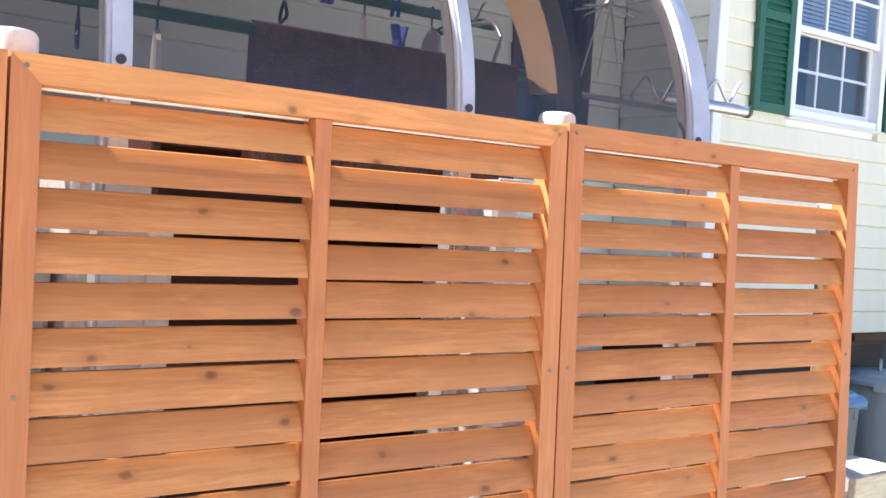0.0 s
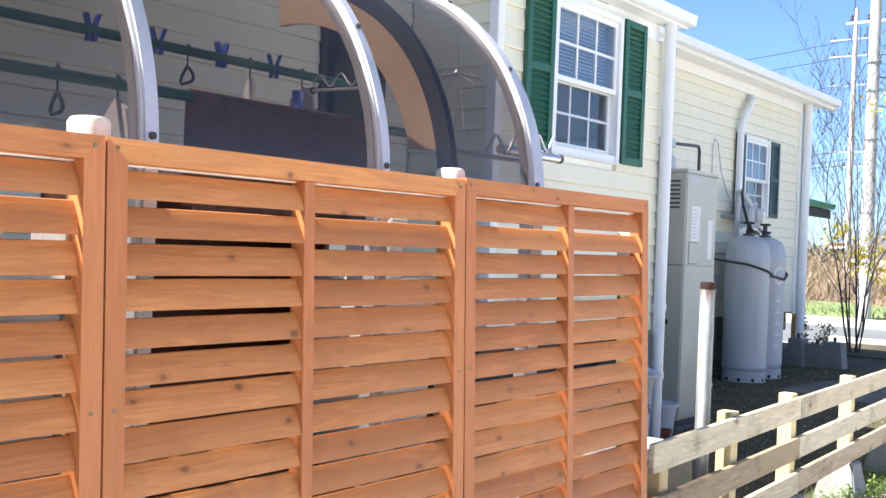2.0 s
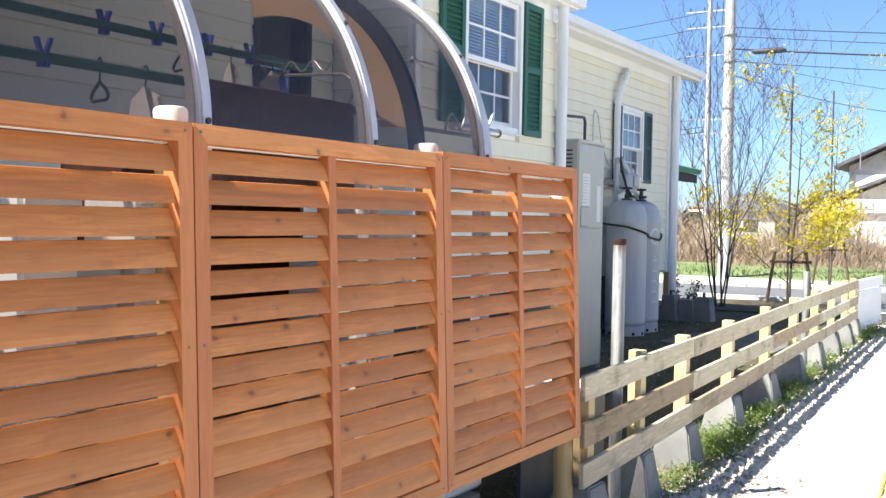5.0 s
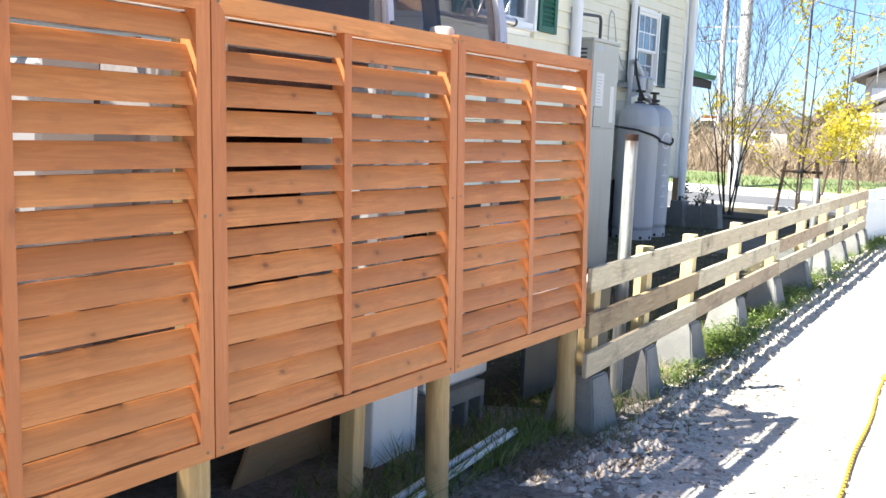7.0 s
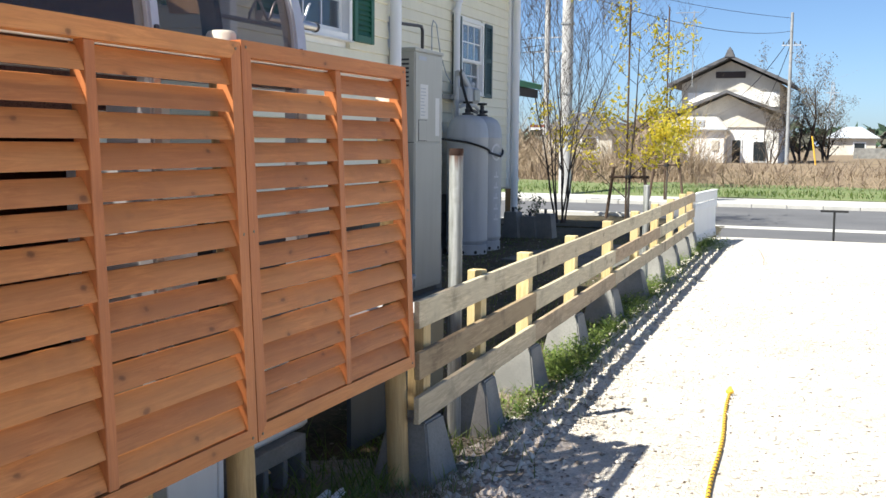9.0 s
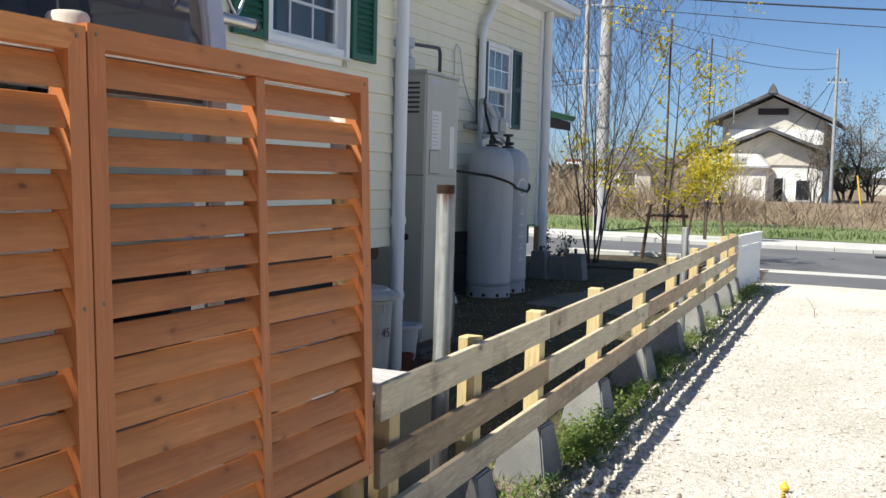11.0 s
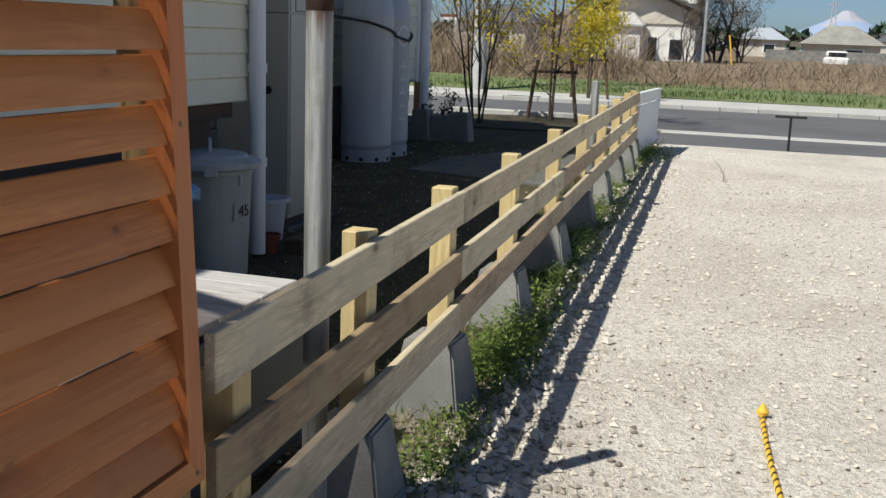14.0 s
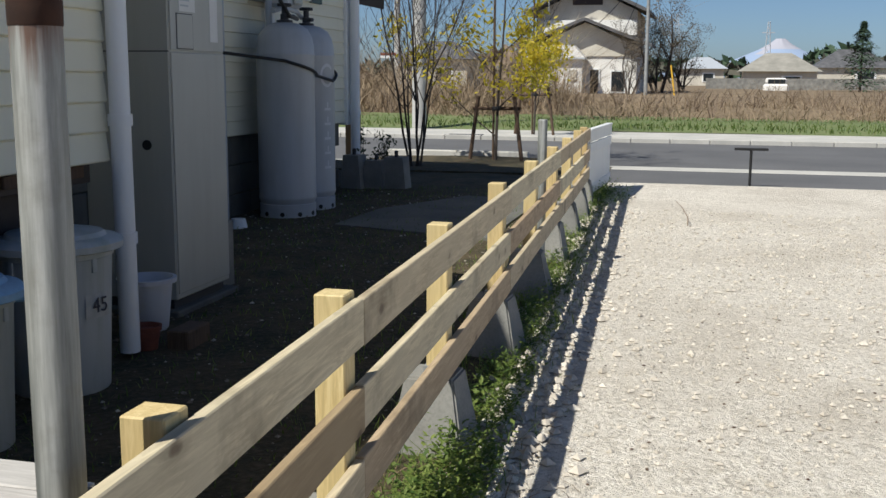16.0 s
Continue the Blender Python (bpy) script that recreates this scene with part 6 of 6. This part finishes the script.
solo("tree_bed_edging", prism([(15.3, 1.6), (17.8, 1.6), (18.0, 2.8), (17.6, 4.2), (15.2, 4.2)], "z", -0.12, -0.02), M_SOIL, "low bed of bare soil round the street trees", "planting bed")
solo("bed_kerb", box((18.02, 2.0, -0.1), (18.17, 4.3, 0.05), 0.015), M_KERB, "pale concrete edging of the planting bed", "kerb stone")
sap = thing("small_shrub", "small leafy shrub beside the garden blocks", "shrub", (13.5, 3.0, -0.05))
bm, tips = branchy((0, 0, 0), 0.62, 3, 0.6, 51, 0.008, 1, 0.3)
part("stems", bm, M_BARK, sap)
v, f = leaves(tips, 2, 0.03, 0.03, 52, lambda p, r: True)
heap("leaves", v, f, M_DARKLEAF, "", "", "stuff", sap)

# ---- verge, reeds, shrubs ----
heap("verge_grass", *blades(9000, lambda r: (25.4 + 4.6 * r.random(), -22 + 42 * r.random(), 0.03 + 0.06 * r.random()), lambda r: r.uniform(0.04, 0.16), 0.015, 61, 1.0), M_TURFBLADE, "rough green grass on the verge", "grass")
heap("reeds", *blades(30000, lambda r: (lambda y: (29.3 + 1.6 * noise.noise((y * 0.35, 0, 4)) + 0.8 * noise.noise((y * 1.7, 3, 4)) + 15 * r.random() ** 1.3, y, 0.08))(-32 + 62 * r.random()), lambda r: 0.10 + 0.58 * r.random() ** 2.0, 0.009, 62, 2.8, 1.7), M_DRY, "tall dry brown reeds in the field", "reeds")
heap("reeds_tall", *blades(9000, lambda r: (32 + 10 * r.random(), 3.5 + 18 * r.random(), 0.1), lambda r: 0.5 + 1.6 * r.random() ** 1.6, 0.010, 63, 1.8, 1.3), M_DRY, "taller tangle of dry brown reeds", "reeds")


def thicket(count, region, h, seed):
    rng = random.Random(seed)
    bm = bmesh.new()
    for i in range(count):
        x, y, z = region(rng)
        for k in range(4):
            a = rng.uniform(0, 6.28)
            hh = rng.uniform(0.5, 1) * h
            q = Vector((x, y, z))
            d = Vector((math.cos(a) * 0.45, math.sin(a) * 0.45, 1)).normalized()
            add_tube(bm, [q, q + d * hh * 0.5, q + d * hh * 0.5 + Vector((math.cos(a + 1) * 0.3 * hh, math.sin(a + 1) * 0.3 * hh, hh * 0.35))], [0.014, 0.01, 0.004], 4, False)
    return bm


solo("bare_thicket", thicket(420, lambda r: (r.uniform(31, 44), r.uniform(-20, 18), 0.1), 1.1, 71), M_TWIG, "leafless brown scrub in the field", "scrub", "", "stuff")


def tree_mass(name, x, y, z, h, w, seed, mat, label, twiggy=True):
    root = thing(name, label, "tree", (x, y, z), "distant trees")
    bm, tips = branchy((0, 0, 0), h, 3, 0.8, seed, h * 0.022, 3, 0.2)
    part("trunk", bm, M_BARK, root)
    v, f = leaves(tips, 3, h * 0.011, h * 0.03, seed + 1, lambda p, r: r.random() < 0.45)
    heap("crown", v, f, M_BROWNLEAF, "", "", "stuff", root)
    return root


tree_mass("garden_tree", 62.0, 3.75, -0.3, 3.4, 1, 81, M_FARTREE, "dark twiggy garden tree before the far house")
tree_mass("garden_tree", 70.0, 2.6, -0.3, 5.6, 1, 83, M_FARTREE, "half-bare tree beside the far house")
tree_mass("garden_tree", 72.0, 1.05, -0.3, 4.4, 1, 85, M_FARTREE, "half-bare tree beside the far house")
con = thing("conifer", "dark green conifer standing apart", "tree", (82, -11.0, -0.3), "distant trees")
part("trunk", tube([(0, 0, 0), (0, 0, 5.4)], [0.12, 0.02], 6), M_BARK, con)
rng = np.random.default_rng(5)
vv, ff = [], []
for i in range(2600):
    t = rng.random() ** 0.8
    a = rng.uniform(0, 6.28)
    r = (3.0 * (1 - t) + 0.05) * rng.uniform(0.35, 1.05) * (0.75 + 0.25 * math.sin(t * 40))
    c = np.array((r * math.cos(a), r * math.sin(a), 0.7 + 4.8 * t - 0.18 * r))
    o = np.array((math.cos(a), math.sin(a), -0.35)) * 0.2
    s = np.array((-math.sin(a), math.cos(a), 0.1)) * 0.09
    k = len(vv)
    vv += [(c - s).tolist(), (c + s).tolist(), (c + o).tolist()]
    ff.append((k, k + 1, k + 2))
heap("crown", vv, ff, M_DARKLEAF, "", "", "stuff", con)

# ---- far house ----
def far_house():
    root = thing("far_house", "two-storey house with a tiled gable roof and pale walls", "house", (66.0, 6.72, -0.6))
    h2, hr = 6.0, 7.45
    # Darker render than below: shade of the deep eaves is in the colour.
    part("upper_wall", prism([(-3.0, 2.6), (3.0, 2.6), (3.0, 5.75), (0, 7.15), (-3.0, 5.75)], "x", 0.8, 8.5), M_CREAM_SHADEWALL, root)
    for s in (-1, 1):
        part("roof_slope", prism([(s * 3.75, 5.55), (s * 3.75, 5.75), (0, 7.5), (0, 7.3)], "x", -0.1, 9.0), M_TILE, root)
    part("ridge_end", prism([(-0.3, 7.35), (0.3, 7.35), (0.14, 7.75), (0, 7.95), (-0.14, 7.75)], "x", -0.15, 0.4), M_TILE, root)
    part("lower_wall", box((-1.6, -3.2, 0), (7.5, 3.3, 3.0)), M_HOUSEWHITE, root)
    for s in (-1, 1):
        part("lower_roof_slope", prism([(s * 3.9 - 0.2, 3.5), (s * 3.9 - 0.2, 3.68), (-0.2, 5.2), (-0.2, 5.02)], "x", -2.5, 1.0), M_TILE, root)
    # Gable face takes the darker render too, for shade under its roof.
    part("lower_gable", prism([(-3.4, 3.0), (3.1, 3.0), (3.1, 3.45), (-0.2, 4.95), (-3.4, 3.45)], "x", -1.7, -1.5), M_CREAM_SHADEWALL, root)
    part("balcony_face", prism([(-3.0, 4.3), (2.6, 4.3), (2.6, 5.2), (-3.0, 5.2)], "x", 0.6, 0.78), M_HOUSEWHITE, root)
    for y0, y1, z0, z1 in ((-2.6, -1.7, 0.9, 2.2), (-1.1, -0.45, 0.2, 2.3)):
        w = part("window", box((-1.68, y0, z0), (-1.6, y1, z1)), M_WHITE, root)
        part("pane", box((-1.71, y0 + 0.08, z0 + 0.08), (-1.685, y1 - 0.08, z1 - 0.08)), M_PIPEDARK, w)
    for y0, y1 in ((-0.9, 0.9),):
        w = part("window", box((0.72, y0, 6.1), (0.79, y1, 6.5)), M_DARKWOOD, root)
    part("bay_roof", prism([(-0.35, 2.9), (3.0, 2.9), (2.5, 3.6), (0.3, 3.6)], "x", -3.2, -1.75), M_HOUSEWHITE, root)
    part("bay_window", box((-3.26, 0.95, 3.05), (-3.2, 2.0, 3.42)), M_TANK, root)
    part("bay_eave", box((-3.3, -0.4, 2.80), (-1.75, 3.05, 2.895)), M_TANK, root)
    part("bay_door", box((-3.06, 0.7, 0.3), (-3.005, 1.3, 1.1)), M_TANK, root)
    part("bay_wall", box((-3.0, -0.2, 0), (-1.72, 2.9, 2.8)), M_HOUSEWHITE, root)
    part("meter_box", box((-3.08, 0.1, 1.6), (-3.0, 0.5, 2.2)), M_CREAM_SHADEWALL, root)
    return root


far_house()
for x, y, z, w, d, h, wm, rm, lab in ((110, -7.0, -0.1, 6.6, 7.5, 1.9, M_CREAM_SHADEWALL, M_GREYROOF, "low bungalow with a grey hipped roof far off"), (130, 0.4, 0.0, 5.0, 6.0, 2.2, M_CREAM_SHADEWALL, M_TANK, "small house with a pale roof far off"),
                                      (78, 18.7, 0.0, 5.0, 5.0, 2.4, M_CREAM_SHADEWALL, M_TILE, "small house half hidden behind reeds"), (150, -18.4, 0.0, 9, 8, 2.5, M_CREAM_SHADEWALL, M_TILE, "low house far off beyond the field")):
    hs = thing("far_bungalow", lab, "house", (x, y, z), "distant houses")
    part("wall", box((-d / 2, -w / 2, 0), (d / 2, w / 2, h)), wm, hs)
    bm = bmesh.new()
    e = [bm.verts.new(p) for p in ((-d / 2 - 0.5, -w / 2 - 0.5, h), (d / 2 + 0.5, -w / 2 - 0.5, h), (d / 2 + 0.5, w / 2 + 0.5, h), (-d / 2 - 0.5, w / 2 + 0.5, h))]
    rdg = [bm.verts.new((0, -w * 0.18, h + w * 0.27)), bm.verts.new((0, w * 0.18, h + w * 0.27))]
    for q in ((e[0], e[1], rdg[0]), (e[1], e[2], rdg[1], rdg[0]), (e[2], e[3], rdg[1]), (e[3], e[0], rdg[0], rdg[1]), (e[3], e[2], e[1], e[0])):
        bm.faces.new(q)
    part("roof", bm, rm, hs)
    win = part("window", box((-d / 2 - 0.06, -w * 0.3, h * 0.3), (-d / 2, -w * 0.02, h * 0.8)), M_WHITE, hs)
    part("pane", box((-d / 2 - 0.09, -w * 0.27, h * 0.36), (-d / 2 - 0.065, -w * 0.05, h * 0.74)), M_PIPEDARK, win)
wallf = thing("field_wall", "long low grey block wall beyond the field", "wall", (92, 0, 0))
part("wall", box((0, -26, 0), (0.25, -0.3, 1.15)), M_CONC, wallf)
van = thing("white_van", "small white van parked beyond the field wall", "van", (86, -5.5, -0.5))
part("body", box((-1.0, -0.9, 0.35), (1.0, 0.9, 1.25), 0.15), M_HOUSEWHITE, van)
part("cab_roof", box((-0.8, -0.75, 1.25), (0.8, 0.75, 1.7), 0.12), M_HOUSEWHITE, van)
part("windscreen", box((-0.86, -0.62, 1.28), (-0.79, 0.62, 1.6)), M_PIPEDARK, van)
for sx in (-0.65, 0.65):
    for sy in (-0.82, 0.82):
        wl = part("tyre", tube([(sx, sy - 0.08, 0.3), (sx, sy + 0.08, 0.3)], 0.3, 14), M_BLACK, van)

# ---- poles and cables ----
def utility_pole(x, y, z, h, r, arms, label):
    root = thing("utility_pole", label, "utility pole", (x, y, z), "utility poles")
    part("shaft", tube([(0, 0, 0), (0, 0, h)], [r, r * 0.7], 16), M_POLE if r > 0.12 else M_GALV, root, "", True)
    for zz, w in arms:
        arm = part("crossarm", box((-0.03, -w, zz), (0.03, w, zz + 0.06)), M_TANK, root)
        for k in range(4):
            part("insulator", lathe([(0.03, 0), (0.05, 0.03), (0.03, 0.07), (0.045, 0.1), (0.02, 0.15)], 8), M_DARKGREY, arm, "", False, (0, -w + 2 * w * (k + 0.1) / 3.4, zz + 0.09))
    return root


BP = (25.4, 5.80)
p1 = utility_pole(*BP, 0.0, 10.0, 0.17, ((7.3, 0.7), (8.1, 0.7)), "tall grey concrete utility pole with crossarms")
for zz in (2.6, 4.4, 5.6, 6.3):
    part("band", lathe([(0.172, zz), (0.176, zz + 0.02), (0.172, zz + 0.05)], 14), M_GALV, p1)
p2 = utility_pole(50.0, 13.7, 0.0, 13.5, 0.15, ((5.9, 1.2), (6.6, 1.0), (9.8, 1.2), (11.2, 1.2), (12.0, 1.2)), "distant grey utility pole with many crossarms")
p3 = utility_pole(60.0, 2.70, -0.4, 9.0, 0.11, ((7.2, 0.5),), "thin grey service pole beside the far house")
part("yellow_guard", tube([(0, -1.62, 0.1), (0, -1.30, 2.25)], 0.045, 8), M_ROPE_Y, p3, "yellow guy-wire guard")
ant = thing("roof_aerial", "thin metal television aerial above the far house", "aerial", (64, 8.65, 4.8))
part("mast", tube([(0, 0, 0), (0, 0, 4.6)], 0.03, 6), M_GALV, ant)
for zz in (3.1, 3.9, 4.5):
    part("element", tube([(0, -0.3, zz), (0, 1.1, zz)], 0.02, 6), M_GALV, ant)


def cable(a, b, sag, r, label="dark overhead cable between poles"):
    root = thing("overhead_cable", label, "cable", (0, 0, 0), "overhead cables")
    a, b = Vector(a), Vector(b)
    pts = [a.lerp(b, t / 14) - Vector((0, 0, sag * 4 * (t / 14) * (1 - t / 14))) for t in range(15)]
    part("wire", tube(pts, r, 6), M_CABLE, root)
    return root


for z0, z1, r in ((6.50, 5.2, 0.012), (6.27, 4.9, 0.010), (5.94, 4.75, 0.022), (5.62, 4.2, 0.010)):
    cable((BP[0], BP[1] - 0.15, z0), (26.5, -14.0, z1), 0.25, r)
part("cable_closure", lathe([(0.02, -0.45), (0.07, -0.38), (0.08, 0.3), (0.02, 0.42)], 10), M_CABLE, thing("cable_joint", "black cable joint box hung on an overhead cable", "cable joint", (25.4, 4.78, 5.84)), "", True, (0, 0, 0), (90, 0, 0))
for k, (z0, z1) in enumerate(((7.2, 11.2), (7.2, 11.9), (8.0, 12.1), (6.3, 9.8), (5.9, 6.7), (5.5, 6.0))):
    cable((BP[0], BP[1] + 0.2 + 0.15 * (k % 3), z0), (50.0, 13.7 - 0.6 + 0.4 * (k % 4), z1), 0.35, 0.012)
for k, (z0, z1) in enumerate(((11.2, 9.6), (12.0, 10.2), (9.9, 8.8), (6.65, 5.9), (6.0, 5.5), (6.3, 5.2))):
    cable((50.0, 13.7 + 0.5 - 0.3 * (k % 3), z0), (46.0, 36.0, z1), 0.5, 0.016)
cable((BP[0], BP[1], 5.3), (60.0, 2.70, 7.6), 0.5, 0.012)
cable((50.0, 13.1, 9.8), (60.0, 2.70, 8.3), 0.3, 0.012)
cable((60.0, 2.70, 7.3), (66.5, 6.0, 4.4), 0.25, 0.02)
cable((60.0, 2.70, 7.0), (66.0, 4.8, 3.2), 0.3, 0.02)

# ---- distance ----
def treeline(x, y0, y1, z, h, seed, mat, label):
    rng = np.random.default_rng(seed)
    verts, faces = [], []
    n = int((y1 - y0) * 9)
    for i in range(n):
        y = rng.uniform(y0, y1)
        hh = h * (0.65 + 0.35 * math.sin(y * 0.21 + seed) * math.sin(y * 0.057)) * rng.random() ** 0.5
        c = np.array((x + rng.uniform(-3, 3), y, z + hh))
        u, v = rng.standard_normal(3) * h * 0.09, rng.standard_normal(3) * h * 0.09
        k = len(verts)
        verts += [(c - u).tolist(), (c + v).tolist(), (c + u).tolist(), (c - v).tolist()]
        faces.append((k, k + 1, k + 2, k + 3))
    return heap("distant_woods", verts, faces, mat, label, "woods")


treeline(170, -95, 75, 0.0, 5.2, 91, M_FARTREE, "low dark line of woods on the horizon")
treeline(240, -150, 120, 0.0, 8.0, 92, M_DARKLEAF, "far dark line of evergreen woods")
treeline(95, 14, 60, 0.0, 4.6, 93, M_TWIG, "brown leafless thicket beyond the field")
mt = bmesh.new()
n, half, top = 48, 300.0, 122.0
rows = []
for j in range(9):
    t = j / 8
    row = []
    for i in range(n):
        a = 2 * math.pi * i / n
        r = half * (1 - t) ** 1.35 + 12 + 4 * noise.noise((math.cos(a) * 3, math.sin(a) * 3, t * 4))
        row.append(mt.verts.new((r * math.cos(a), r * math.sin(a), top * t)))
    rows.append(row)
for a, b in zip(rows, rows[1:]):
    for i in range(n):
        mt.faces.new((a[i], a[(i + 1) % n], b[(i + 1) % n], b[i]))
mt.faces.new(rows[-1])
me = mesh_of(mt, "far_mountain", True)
# Haze is in both colours, rock and snow.
me.materials.append(M_HAZED_MOUNT)
me.materials.append(M_HAZED_SNOW)
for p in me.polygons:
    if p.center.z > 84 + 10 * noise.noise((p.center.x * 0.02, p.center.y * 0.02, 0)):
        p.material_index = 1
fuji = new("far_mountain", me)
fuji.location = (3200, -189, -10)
tagged(fuji, "snow-capped mountain on the far horizon, haze put into its colours", "mountain", "", "structure")
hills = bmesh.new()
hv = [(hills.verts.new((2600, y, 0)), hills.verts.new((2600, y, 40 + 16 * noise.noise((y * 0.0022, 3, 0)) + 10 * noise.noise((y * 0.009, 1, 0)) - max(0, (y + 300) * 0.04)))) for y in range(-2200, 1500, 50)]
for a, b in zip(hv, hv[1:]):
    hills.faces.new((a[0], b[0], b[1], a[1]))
# The hills take the same haze-blue colour.
solo("backdrop", hills, M_HAZED_MOUNT, "hills far off on the horizon, coloured blue for haze", "hills", "", "structure")
bar = thing("hoop_barrier", "orange tubular hoop barrier beyond the road", "barrier", (38.0, 4.75, -0.03))
for s in (0, 0.42):
    part("hoop", tube([(0, s - 0.15, 0), (0, s - 0.15, 0.55), (0, s - 0.10, 0.66), (0, s + 0.02, 0.70), (0, s + 0.14, 0.66), (0, s + 0.17, 0.55), (0, s + 0.17, 0)], 0.025, 8), M_ROPE_Y, bar)
sgn = thing("road_sign", "small white sign with a red band beyond the reeds", "sign", (45.0, 12.55, 0.2))
part("post", tube([(0, -0.38, 0), (0, -0.38, 3.0)], 0.06, 8), M_POLE, sgn)
part("board", box((-0.03, -0.3, 1.75), (0.0, 0.4, 1.98)), M_WHITE, sgn)
part("red_band", box((-0.036, -0.3, 1.86), (-0.031, 0.4, 1.98)), M_POTRED, sgn)
tw = thing("lattice_tower", "distant grey lattice tower on the horizon", "tower", (400, -20.0, -3.0))
for s, q in ((-1, -1), (1, -1), (1, 1), (-1, 1)):
    part("leg", tube([(1.6 * s, 1.6 * q, 0), (0.3 * s, 0.3 * q, 24)], 0.14, 5), M_TANK, tw)
for k in range(6):
    w = 1.6 - 1.3 * (4 * k) / 24
    part("brace", tube([(-w, -w, 4 * k), (-w, w, 4 * k + 3), (-w, -w, 4 * k + 4)], 0.1, 5), M_TANK, tw)
part("arm", box((-0.2, -2.2, 20), (0.2, 2.2, 20.3)), M_TANK, tw)
tw_red = copy_thing(tw, pose(400, 12.0, 0))
tagged(tw_red, "distant pale lattice tower behind the far house", "tower", "lattice towers")

# ---- to true size ----
for me in bpy.data.meshes:
    me.transform(Matrix.Scale(UNIT, 4))
for ob in scene.objects:
    if ob.type in {"MESH", "EMPTY"}:
        ob.location = ob.location * UNIT
        ob.matrix_parent_inverse.translation = ob.matrix_parent_inverse.translation * UNIT
